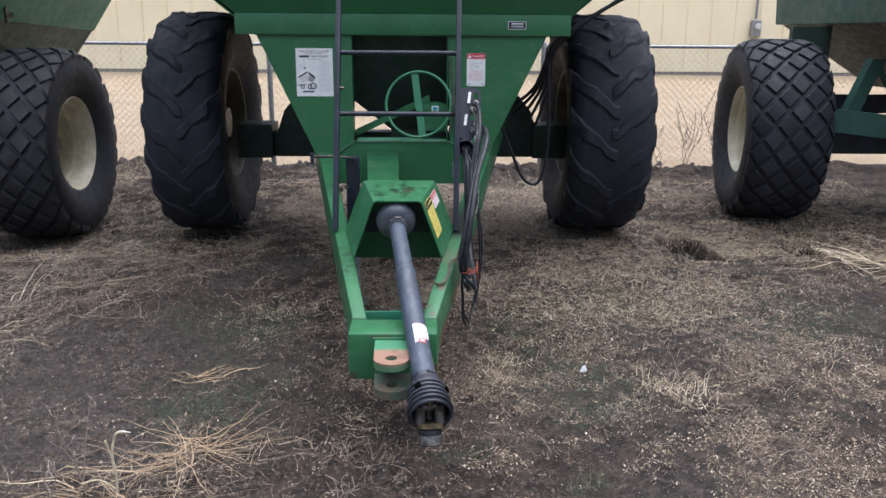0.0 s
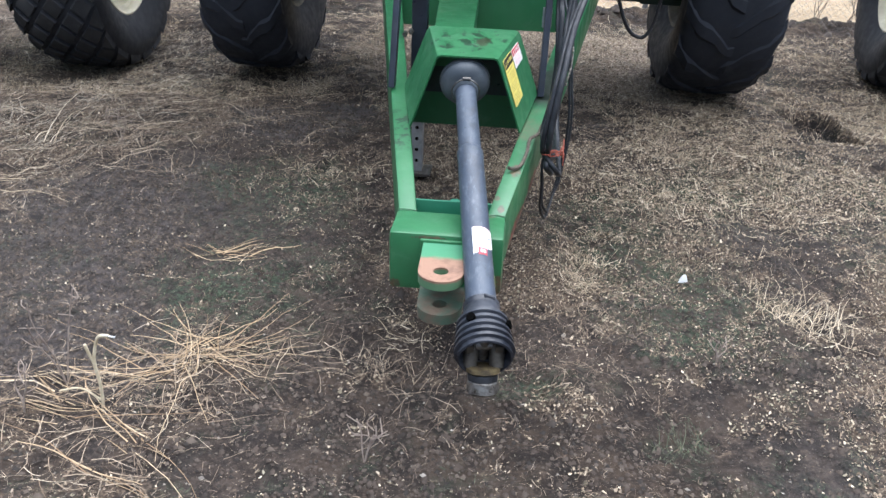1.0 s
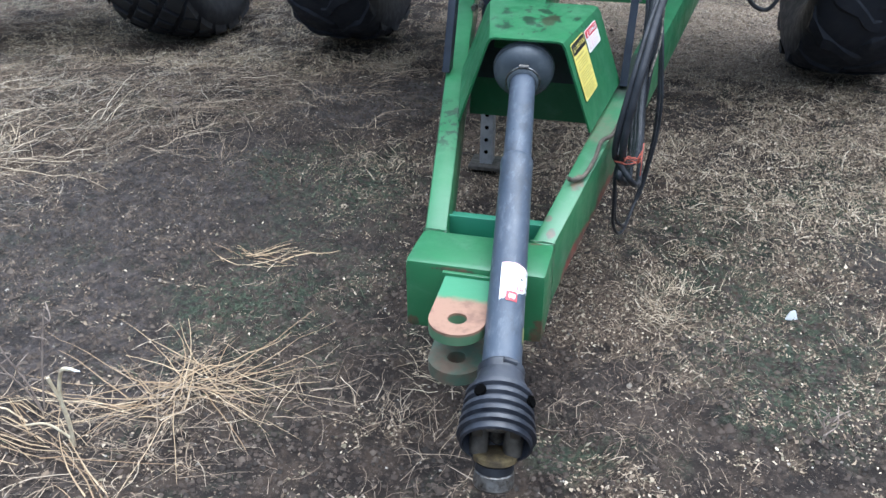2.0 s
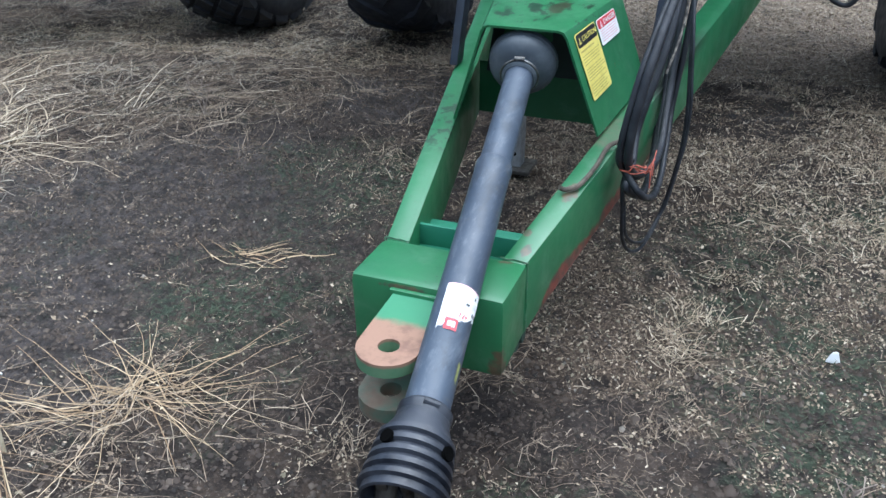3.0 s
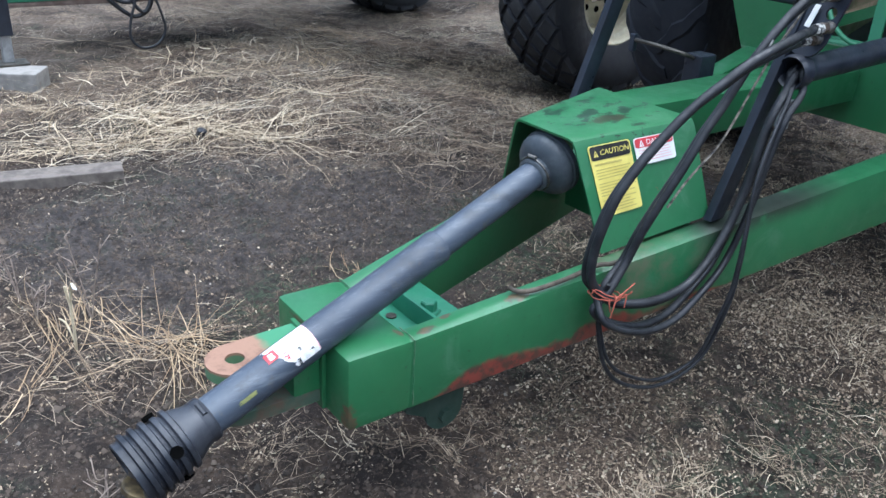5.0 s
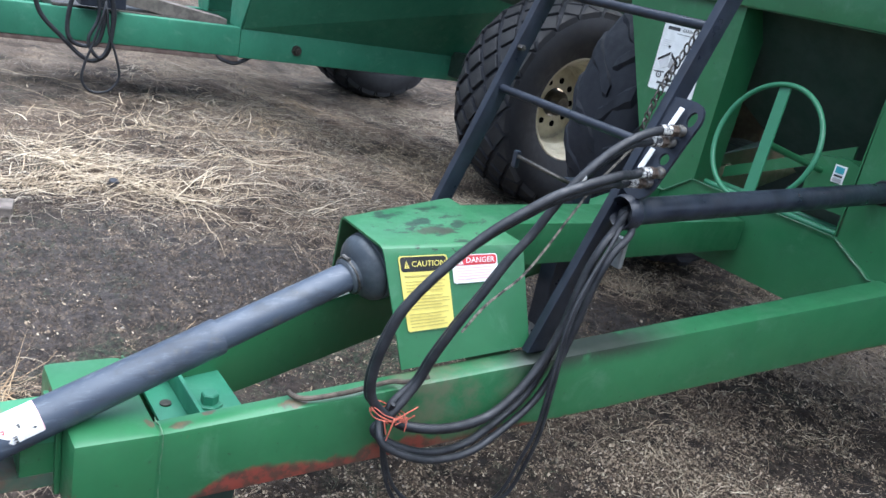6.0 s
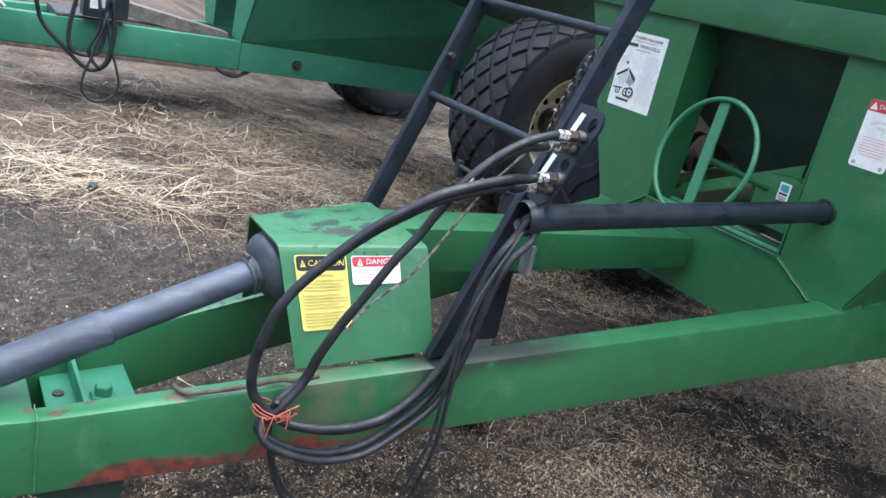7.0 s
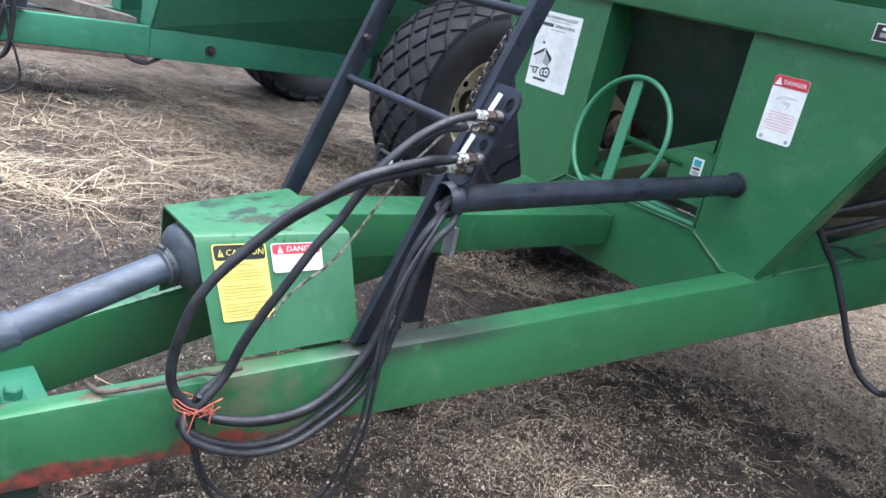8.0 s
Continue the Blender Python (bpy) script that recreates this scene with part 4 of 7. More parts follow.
drawn([(-0.612, 1.318), (-0.600, 1.318), (-0.602, 1.308), (-0.610, 1.308)][::-1], ink_dark)
for x, z, r in ((-0.622, 1.203, 0.013), (-0.575, 1.203, 0.018), (-0.556, 1.206, 0.020)):
    for k, m in ((1.0, sticker_black), (0.72, ink_grey), (0.55, sticker_white), (0.25, ink_dark)):
        bm = bmesh.new()
        lathe(bm, (x, PY - 0.0036 - 0.0004 * (1.2 - k) - 0.0006 * (x > -0.56), z), (0, -1, 0), [(0, r * k), (0.0004, r * k)], 20)
        part("drawn_wheel", bm, m, poster)
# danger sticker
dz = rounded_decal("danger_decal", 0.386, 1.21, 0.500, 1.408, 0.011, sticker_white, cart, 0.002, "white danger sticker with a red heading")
rounded_decal("heading", 0.3865, 1.374, 0.4995, 1.4075, 0.011, sticker_red, dz, 0.003, "", False)
flat_words("DANGER", 0.0185, 0.456, 1.3895, sticker_white, dz, 0.0045)
bm = bmesh.new()
sheet(bm, [(0.392, PY - 0.0045, 1.379), (0.415, PY - 0.0045, 1.379), (0.4035, PY - 0.0045, 1.402)], 0.0005)
part("warning_triangle", bm, sticker_white, dz)
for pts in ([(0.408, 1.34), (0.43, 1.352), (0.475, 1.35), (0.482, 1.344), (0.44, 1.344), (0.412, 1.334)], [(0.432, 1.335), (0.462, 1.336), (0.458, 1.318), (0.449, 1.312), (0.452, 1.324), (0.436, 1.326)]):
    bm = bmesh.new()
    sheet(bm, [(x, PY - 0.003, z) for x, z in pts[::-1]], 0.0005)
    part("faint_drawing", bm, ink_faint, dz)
flat_lines(0.40, 0.49, [1.298 - 0.0085 * k for k in range(7)], 0.0028, ink_pink, dz, 4, centred=True)
for x, m in ((0.402, ink_grey), (0.486, ink_grey)):
    bm = bmesh.new()
    lathe(bm, (x, PY - 0.003, 1.222), (0, -1, 0), [(0, 0.006), (0.0006, 0.006)], 16)
    part("seal_mark", bm, m, dz)
# black data plate on the rail
dp = flat_decal("data_plate", 0.632, 1.55, 0.742, 1.597, sticker_white, cart, 0.002, "small black data plate with a white border", PY - 0.02)
flat_decal("plate_field", 0.635, 1.553, 0.739, 1.594, sticker_black, dp, 0.003, "", PY - 0.02)
flat_lines(0.648, 0.728, [1.58], 0.007, sticker_white, dp, 2, 0.004, PY - 0.02, 0.1, True)
flat_lines(0.65, 0.726, [1.562], 0.012, ink_grey, dp, 3, 0.004, PY - 0.02, 0.1, True)
gd = flat_decal("gearbox_decal", 0.172, 1.025, 0.214, 1.085, sticker_white, gb, 0.0, "small white and teal sticker", 2.322)
flat_decal("teal_mark", 0.178, 1.058, 0.208, 1.080, ink_teal, gd, 0.003, "", 2.322)
flat_decal("dark_mark", 0.178, 1.046, 0.208, 1.052, sticker_black, gd, 0.003, "", 2.322)
flat_decal("grey_mark", 0.178, 1.030, 0.208, 1.041, ink_grey, gd, 0.003, "", 2.322)

# ---------------------------------------------------------------- ladder
def ladder_y(z):
    return 1.042 + (z - 0.61) * 0.36


for x0, x1 in ((-0.313, -0.306), (0.274, 0.296)):
    bm = bmesh.new()
    z0, z1 = 0.60, 2.5
    pts = []
    for z in (z0, z1):
        t = (z - 0.61) / 1.08
        x = x0 + (x1 - x0) * t
        y = ladder_y(z)
        pts += [(x - 0.0125, y - 0.028, z), (x + 0.0125, y - 0.028, z), (x + 0.0125, y + 0.028, z), (x - 0.0125, y + 0.028, z)]
    hexa(bm, pts, 0.003)
    part("ladder_stringer", bm, black_paint, cart, "black ladder stringer", True)
for k in range(4):
    z = 1.141 + 0.291 * k
    bm = bmesh.new()
    rod(bm, (-0.30, ladder_y(z), z), (0.285, ladder_y(z), z), 0.0125, 12)
    part("ladder_rung", bm, black_paint, cart, "", True)
# bolts that hold the ladder and the jack
for x, y, z in ((-0.30, 1.262, 1.264), (-0.333, 1.57, 0.695), (-0.305, 1.57, 0.708)):
    bm = bmesh.new()
    if y < 1.5:
        rod(bm, (x - 0.02, y, z), (x + 0.024, y, z), 0.009, 6)
    else:
        rod(bm, (x, y - 0.012, z), (x, y + 0.02, z), 0.012, 6)
    part("ladder_bolt", bm, bare_steel, cart)
# middle beam from the hood to the cross member
bm = bmesh.new()
hexa(bm, [(-0.15, 0.99, 0.70), (0.0, 0.99, 0.70), (-0.035, PY - 0.02, 0.69), (-0.235, PY - 0.02, 0.69), (-0.15, 0.99, 0.832), (0.0, 0.99, 0.832), (-0.035, PY - 0.02, 0.803), (-0.235, PY - 0.02, 0.803)], 0.008)
part("middle_beam", bm, green, cart, "", True)

# valve plate and hose tube
bm = bmesh.new()
def plate_at(u, z):
    return Vector((0.33 + u, ladder_y(z) - 0.020, z))
outline = [(-0.04, 1.035), (-0.005, 1.024), (0.022, 1.028), (0.036, 1.04), (0.045, 1.06), (0.066, 1.19), (0.0725, 1.225), (0.071, 1.240), (0.064, 1.254), (0.053, 1.263), (0.038, 1.267), (0.02, 1.268), (-0.04, 1.265)]
slope = Vector((0, 0.36, 1)).normalized()
holed(bm, [(u, (z - 0.97) / slope.z) for u, z in outline],
      [[(cu + ru * math.cos(math.tau * k / 16), (cz - 0.97) / slope.z + rz * math.sin(math.tau * k / 16)) for k in range(16)] for cu, cz, ru, rz in ((0.046, 1.228, 0.013, 0.019), (0.030, 1.128, 0.014, 0.015))], 0.008)
foot = plate_at(0, 0.97)
bm.transform(Matrix(((1, 0, 0, foot.x), (0, slope.y, -slope.z, foot.y), (0, slope.z, slope.y, foot.z), (0, 0, 0, 1))))
valve = part("hose_plate", bm, black_paint, cart, "black hose holder plate on the ladder")
for u, z in ((0.012, 1.222), (-0.006, 1.118)):
    bm = bmesh.new()
    o = plate_at(u, z) + Vector((0, -0.012, 0))
    box(bm, (-0.007, -0.002, -0.028), (0.007, 0.0, 0.028), 0.0, Matrix.Translation(o) @ pose(0, 0, 0, -20, 8, 0))
    part("plate_label", bm, sticker_white, valve)
bm = bmesh.new()
T0, T1 = Vector((0.325, 1.19, 0.985)), Vector((0.372, 2.29, 1.052))
TW = (T1 - T0).normalized()
lathe(bm, T0, TW, [(0.02, 0.028), (-0.030, 0.034), (-0.035, 0.039), (-0.026, 0.044), (0.000, 0.044), (0.012, 0.0345), (0.03, 0.0335), ((T1 - T0).length, 0.0325)], 24, cap=False)
tube = part("hose_tube", bm, black_paint, cart, "black tube that carries the hoses to the hopper", True)
bm = bmesh.new()
torus(bm, T1 - TW * 0.012, TW, 0.036, 0.005, 28, 8)
part("grommet", bm, hose_rubber, tube, "", True)

# ---------------------------------------------------------------- hydraulic hoses
s = Shader("peeling_white_paint", 0.6)
s.colour(s.mix(s.step(s.noise(95, 4, 0.7), 0.46, 0.54), (0.03, 0.03, 0.033), (0.55, 0.55, 0.52)))
peeling = s.mat
fitting_rust = simple("fitting_rust", (0.055, 0.04, 0.032), (0.13, 0.095, 0.07), 70, 0.6, 0.4)
TIE = Vector((0.292, 0.612, 0.512))
OUTER = [(0.400, 1.03, 1.098), (0.408, 0.939, 1.081), (0.402, 0.860, 1.055), (0.388, 0.801, 1.016), (0.371, 0.754, 0.977), (0.354, 0.709, 0.931), (0.341, 0.660, 0.877), (0.330, 0.613, 0.819), (0.320, 0.582, 0.762), (0.310, 0.565, 0.692), (0.301, 0.558, 0.623), (0.298, 0.566, 0.560)]
INNER = [(0.380, 1.07, 1.179), (0.380, 1.010, 1.147), (0.377, 0.960, 1.105), (0.370, 0.920, 1.056), (0.361, 0.889, 1.000), (0.353, 0.862, 0.946), (0.348, 0.819, 0.888), (0.340, 0.772, 0.804), (0.328, 0.735, 0.732), (0.310, 0.705, 0.649), (0.297, 0.684, 0.575)]
HIGH = [(0.305, 0.650, 0.480), (0.325, 0.705, 0.468), (0.335, 0.760, 0.462), (0.338, 0.825, 0.463), (0.338, 0.890, 0.478), (0.334, 0.955, 0.520), (0.332, 1.008, 0.584), (0.331, 1.040, 0.648), (0.331, 1.060, 0.714), (0.329, 1.082, 0.808), (0.324, 1.112, 0.881), (0.322, 1.150, 0.938)]
LOW = [(0.312, 0.590, 0.470), (0.328, 0.628, 0.436), (0.338, 0.699, 0.405), (0.341, 0.768, 0.393), (0.341, 0.839, 0.399), (0.338, 0.907, 0.430), (0.334, 0.980, 0.476), (0.331, 1.022, 0.520), (0.334, 1.045, 0.585), (0.341, 1.063, 0.685), (0.347, 1.082, 0.815), (0.348, 1.112, 0.895), (0.342, 1.162, 0.946)]
FIT = [(Vector((0.372, 1.229, 1.200)), INNER, LOW, 0.0, 0.0100), (Vector((0.360, 1.221, 1.170)), INNER, HIGH, -0.018, 0.0092),
       (Vector((0.372, 1.200, 1.099)), OUTER, HIGH, 0.0, 0.0108), (Vector((0.356, 1.187, 1.070)), OUTER, LOW, -0.021, 0.0092)]
rnd = random.Random(21)
for k, (f, up, back, off, r) in enumerate(FIT):
    h = thing("hydraulic_hose", CART, "black rubber hydraulic hose looped and tied to the tongue", "hose", "hoses on the tongue")
    pts = [f + Vector((0.002, -0.075, -0.001)), f + Vector((0.004, -0.105, -0.006))]
    for i, q in enumerate(up):
        u = i / (len(up) - 1)
        pts.append(Vector(q) + Vector((off * (0.5 + 0.5 * u), -off * 0.25, off * (1 - 0.55 * u))))
    pts.append(TIE + Vector((0.010 - 0.016 * (k % 2), 0.028 * (k < 2) - 0.012, rnd.uniform(-0.006, 0.006))))
    for i, q in enumerate(back):
        u = i / (len(back) - 1)
        pts.append(Vector(q) + Vector((0.010 * (k - 1.5), 0.011 * (k % 2) * u, -0.007 * (k % 2) + 0.010 * (k > 1) * math.sin(math.pi * u))))
    pts += [T0 + Vector((0.010 * (k - 1.5), 0.0, 0.008 * (k % 2))), T0 + TW * 0.12 + Vector((0.010 * (k - 1.5), 0, 0.006 * (k % 2)))]
    bm = bmesh.new()
    hose(bm, pts, r, 14, 8)
    body = part("hose_body", bm, hose_rubber, h, "", True)
    w = (f - pts[0]).normalized()
    bm = bmesh.new()
    lathe(bm, pts[0] - w * 0.004, w, [(0, r + 0.0015), (0.006, r + 0.003), (0.030, r + 0.0025), (0.033, r)], 16)
    ferrule = part("ferrule", bm, peeling, h, "crimped steel ferrule with peeling white paint", True)
    bm = bmesh.new()
    lathe(bm, pts[0] + w * 0.029, w, [(0, 0.0105), (0.004, 0.0145), (0.017, 0.0145), (0.021, 0.0095), (0.026, 0.0095)], 6)
    part("hex_collar", bm, fitting_rust, h, "rust-brown hex collar")
    bm = bmesh.new()
    lathe(bm, pts[0] + w * 0.053, w, [(0, 0.0095), (0.003, 0.0135), (0.016, 0.0145), (0.018, 0.0125), (0.022, 0.0125), (0.025, 0.008)], 16)
    part("coupling", bm, bare_steel, h, "dirty steel coupling", True)
    if k < 2:
        q, nxt = pts[4].lerp(pts[5], 0.3 + 0.2 * k), pts[5].lerp(pts[6], 0.1 + 0.2 * k)
        way = (nxt - q).normalized()
        bm = bmesh.new()
        lathe(bm, q, way, [(0, r + 0.0008), (0.042, r + 0.0008)], 14, cap=False)
        part("hose_print", bm, peeling, h, "worn white tape", True)
# long loops that hang below the tongue
HANG = [(0.285, 0.625, 0.47), (0.292, 0.632, 0.386), (0.298, 0.668, 0.285), (0.315, 0.722, 0.222), (0.333, 0.826, 0.178), (0.352, 0.920, 0.187), (0.371, 0.985, 0.243), (0.388, 1.003, 0.337), (0.398, 1.014, 0.433), (0.398, 1.016, 0.530), (0.390, 1.022, 0.618), (0.380, 1.030, 0.705), (0.368, 1.060, 0.80), (0.350, 1.125, 0.91)]
for k in range(2):
    h = thing("hydraulic_hose", CART, "thin black hose hanging in a loop below the tongue", "hose", "hoses on the tongue")
    bm = bmesh.new()
    pts = [TIE + Vector((0.012, 0.012, 0.02))]
    for i, (x, y, z) in enumerate(HANG):
        u = math.sin(math.pi * i / (len(HANG) - 1))
        pts.append(Vector((x + (0.010 * k - 0.008) * u, y - 0.028 * k * u * (i > 5) + 0.012 * k * u * (i <= 5), z + (0.034 * k + 0.008 * math.sin(3.0 * i)) * u * (k > 0))))
    pts += [T0 + Vector((0.006 * k, 0.0, -0.014)), T0 + TW * 0.1 + Vector((0.006 * k, 0, -0.014))]
    hose(bm, pts, 0.0053 - 0.0006 * k, 10, 8)
    part("hose_body", bm, hose_rubber, h, "", True)
h = thing("rope", CART, "thin frayed grey rope hanging beside the hoses", "rope")
bm = bmesh.new()
hose(bm, [(0.345, 1.16, 1.185), (0.36, 1.09, 1.15), (0.365, 1.051, 1.117), (0.365, 1.002, 1.067), (0.365, 0.968, 1.019), (0.365, 0.935, 0.970), (0.365, 0.897, 0.912), (0.365, 0.852, 0.855), (0.365, 0.804, 0.819), (0.36, 0.766, 0.783), (0.345, 0.735, 0.72)], 0.0032, 6, 6)
part("rope_body", bm, simple("frayed_rope", (0.035, 0.032, 0.03), (0.26, 0.23, 0.19), 55, 0.9), h, "", True)
# wire lying on the beam
h = thing("cable", CART, "thin muddy cable lying along the top of the tongue beam", "cable")
bm = bmesh.new()
hose(bm, [(0.165, 0.435, 0.515), (0.178, 0.445, 0.508), (0.205, 0.47, 0.513), (0.225, 0.56, 0.528), (0.235, 0.65, 0.545), (0.262, 0.68, 0.556), (0.275, 0.73, 0.57)], 0.006, 8, 6)
part("cable_body", bm, simple("muddy_cable", (0.05, 0.04, 0.03), (0.1, 0.08, 0.06), 30, 0.8), h, "", True)
# baler twine round the bundle
tw = thing("twine", CART, "frayed orange plastic twine tied round the hoses", "twine")
bm = bmesh.new()
for k in range(3):
    loop = []
    for i in range(11):
        t = math.tau * i / 10
        loop.append(TIE + Vector((0.016 + 0.030 * math.cos(t) + rnd.uniform(-0.005, 0.005), 0.046 * math.sin(t) + rnd.uniform(-0.005, 0.005), -0.016 * math.sin(t) + 0.008 * math.sin(t + k * 2) + rnd.uniform(-0.006, 0.006))))
    hose(bm, loop, 0.0016, 5, 3)
for k in range(5):
    a = TIE + Vector((0.05, 0.01 * k - 0.02, 0))
    hose(bm, [a, a + Vector((0.01, rnd.uniform(-0.02, 0.02), 0.015)), a + Vector((0.012, rnd.uniform(-0.03, 0.05), rnd.uniform(-0.04, 0.04)))], 0.0016, 5, 4)
part("twine_loop", bm, twine, tw, "", True)
bm = bmesh.new()
box(bm, (0.262, 1.235, 0.82), (0.30, 1.25, 0.90), 0.004)
part("ladder_tag", bm, galvanised, cart, "small grey metal tag")
# chain on the ladder
chain_steel = simple("dull_chain_steel", (0.11, 0.10, 0.088), (0.04, 0.034, 0.03), 40, 0.5, 0.5)
ch = thing("chain", CART, "rusty safety chain hanging on the ladder", "chain")
c0, c1 = Vector((0.248, 1.36, 1.415)), Vector((0.252, 1.25, 1.06))
for k in range(21):
    t = (k + 0.5) / 21
    p = c0.lerp(c1, t) + Vector((0.012 * math.sin(math.pi * t), -0.05 * math.sin(math.pi * t) - 0.02, 0))
    bm = bmesh.new()
    torus(bm, p, (1, 0.1, 0) if k % 2 else (0.1, 1, 0.2), 0.0085, 0.0022, 12, 5)
    bmesh.ops.scale(bm, vec=(1, 1, 1.5), space=Matrix.Translation(-p), verts=bm.verts[:])
    part("chain_link", bm, chain_steel, ch, "", True)
# tongue jack between the beams
bm = bmesh.new()
box(bm, (-0.305, 1.58, 0.34), (-0.235, 1.66, 0.87), 0.006)
jack = part("jack_tube", bm, black_paint, cart, "black square jack tube")
bm = bmesh.new()
box(bm, (-0.297, 1.588, 0.035), (-0.243, 1.652, 0.36), 0.004)
part("jack_leg", bm, galvanised, jack, "grey perforated jack leg")
for k in range(5):
    bm = bmesh.new()
    lathe(bm, (-0.27, 1.588, 0.09 + 0.055 * k), (0, -1, 0), [(0, 0.009), (0.001, 0.009)], 10)
    part("leg_hole", bm, hole_dark, jack)
bm = bmesh.new()
box(bm, (-0.34, 1.55, 0.02), (-0.2, 1.69, 0.035), 0.002)
part("jack_foot", bm, dark_steel, jack)
bm = bmesh.new()
hose(bm, [(-0.27, 1.59, 0.855), (-0.275, 1.52, 0.878), (-0.36, 1.498, 0.888), (-0.476, 1.512, 0.886)], 0.007, 8, 6)
part("crank_handle", bm, dark_steel, jack, "dark steel crank handle", True)
bm = bmesh.new()
box(bm, (-0.488, 1.502, 0.845), (-0.466, 1.522, 0.905), 0.005)
part("crank_grip", bm, black_paint, jack)
# hoses along the hopper's right flank
for k in range(5):
    h = thing("hydraulic_hose", CART, "black hose running down the hopper's flank to the axle", "hose", "hoses on the flank")
    bm = bmesh.new()
    o = 0.03 * k
    hose(bm, [(1.75 - o, 2.1, 1.95), (1.25 - o * 0.5, 2.2, 1.70 - o * 0.3), (0.96 + 0.01 * k, 2.33, 1.50), (0.90 + 0.008 * k, 2.4, 1.38), (0.84 + o, 2.55 + o, 1.18), (0.70 + o * 1.6, 2.8, 1.02 - o)], 0.011, 8, 8)
    part("hose_body", bm, hose_rubber, h, "", True)
h = thing("hydraulic_hose", CART, "black hose hanging in a low loop beside the hopper", "hose", "hoses on the flank")
bm = bmesh.new()
hose(bm, [(0.52, 2.60, 1.06), (0.590, 2.44, 1.045), (0.612, 2.39, 1.015), (0.63, 2.44, 0.95), (0.66, 2.51, 0.87), (0.71, 2.545, 0.76), (0.77, 2.585, 0.62), (0.83, 2.62, 0.545), (0.90, 2.63, 0.54), (0.945, 2.62, 0.66), (0.95, 2.56, 0.90), (0.93, 2.48, 1.15), (0.91, 2.42, 1.38)], 0.0105, 10, 8)
part("hose_body", bm, hose_rubber, h, "", True)

# ---------------------------------------------------------------- cart to the left
lcart = thing("grain_cart", CART, "faded green grain cart with diamond-tread tyres and a long tongue", "grain cart")
LX = -4.96
for s in (1, -1):
    bm = bmesh.new()
    for (y0, x0, z0), (y1, x1, z1) in (((-0.35, 0.10, 0.600), (2.07, 0.50, 0.674)), ((2.07, 0.50, 0.668), (4.6, 0.62, 0.68))):
        p = []
        for dz in (-0.22, 0.0):
            p += [(LX + s * (x0 - 0.09), y0, z0 + dz), (LX + s * x0, y0, z0 + dz), (LX + s * x1, y1, z1 + dz), (LX + s * (x1 - 0.09), y1, z1 + dz)]
        hexa(bm, p, 0.012)
    part("tongue_beam", bm, green_old, lcart, "faded green tongue beam", True)
for s in (1, -1):
    bm = bmesh.new()
    sheet(bm, [(LX + s * 0.50, 2.07, 0.67), (LX + s * 0.28, 2.07, 0.67), (LX + s * 0.28, 2.07, 1.5), (LX + s * 0.95, 2.07, 1.5)], 0.01)
    part("front_panel", bm, green_old, lcart)
for s in (1, -1):
    bm = bmesh.new()
    sheet(bm, [(LX + s * 0.50, 2.08, 0.67), (LX + s * 0.62, 4.7, 0.67), (LX + s * 1.12, 4.85, 1.30), (LX + s * 0.95, 2.08, 1.5)], 0.01)
    part("hopper_side", bm, green_old, lcart)
    # darker green than the lip puts the underside's shade into the colour
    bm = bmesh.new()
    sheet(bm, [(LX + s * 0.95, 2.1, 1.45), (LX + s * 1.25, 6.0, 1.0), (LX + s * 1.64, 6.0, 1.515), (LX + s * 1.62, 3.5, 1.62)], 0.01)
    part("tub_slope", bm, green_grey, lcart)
    bm = bmesh.new()
    hexa(bm, [(LX + s * 1.58, 3.5, 1.62), (LX + s * 1.66, 3.5, 1.62), (LX + s * 1.66, 6.0, 1.515), (LX + s * 1.58, 6.0, 1.515), (LX + s * 1.72, 3.45, 1.86), (LX + s * 1.80, 3.45, 1.86), (LX + s * 1.84, 6.1, 1.83), (LX + s * 1.76, 6.1, 1.83)], 0.006)
    lip = part("tub_lip", bm, green_old, lcart, "bright faded green lip")
    bm = bmesh.new()
    box(bm, (LX + s * 1.71, 4.05, 1.58), (LX + s * 1.73, 4.09, 1.72), 0.003)
    torus(bm, (LX + s * 1.745, 4.10, 1.64), (1, 0, 0), 0.024, 0.007, 16, 6)
    part("latch", bm, dark_steel, lip, "", True)
    bm = bmesh.new()
    sheet(bm, [(LX + s * 1.74, 3.45, 1.86), (LX + s * 1.80, 6.1, 1.83), (LX + s * 2.3, 6.3, 2.6), (LX + s * 2.3, 3.2, 2.6)], 0.01)
    part("tub_side", bm, green_old, lcart)
bm = bmesh.new()
sheet(bm, [(LX - 0.95, 2.08, 1.46), (LX + 0.95, 2.08, 1.46), (LX + 1.62, 3.5, 1.62), (LX + 2.3, 3.2, 2.6), (LX - 2.3, 3.2, 2.6), (LX - 1.62, 3.5, 1.62)], 0.01)
part("tub_front", bm, green_old, lcart)
bm = bmesh.new()
box(bm, (LX - 1.7, 3.98, 0.50), (LX + 1.75, 4.16, 0.72), 0.01)
part("axle", bm, dirt_shade_paint, lcart)
for s in (1, -1):
    bm = bmesh.new()
    p = []
    for z0, z1 in ((-0.250, -0.258), (-0.219, -0.219)):
        p += [(LX + s * 0.02, -0.35, 0.600 + z0), (LX + s * 0.094, -0.35, 0.600 + z0), (LX + s * 0.494, 2.07, 0.674 + z1), (LX + s * 0.42, 2.07, 0.674 + z1)]
    hexa(bm, p, 0.006)
    part("lower_flange", bm, simple("rusty_flange", (0.16, 0.12, 0.10), (0.09, 0.06, 0.05), 12, 0.8) if s > 0 else bpy.data.materials["rusty_flange"], lcart, "rusty lower edge of the tongue", True)
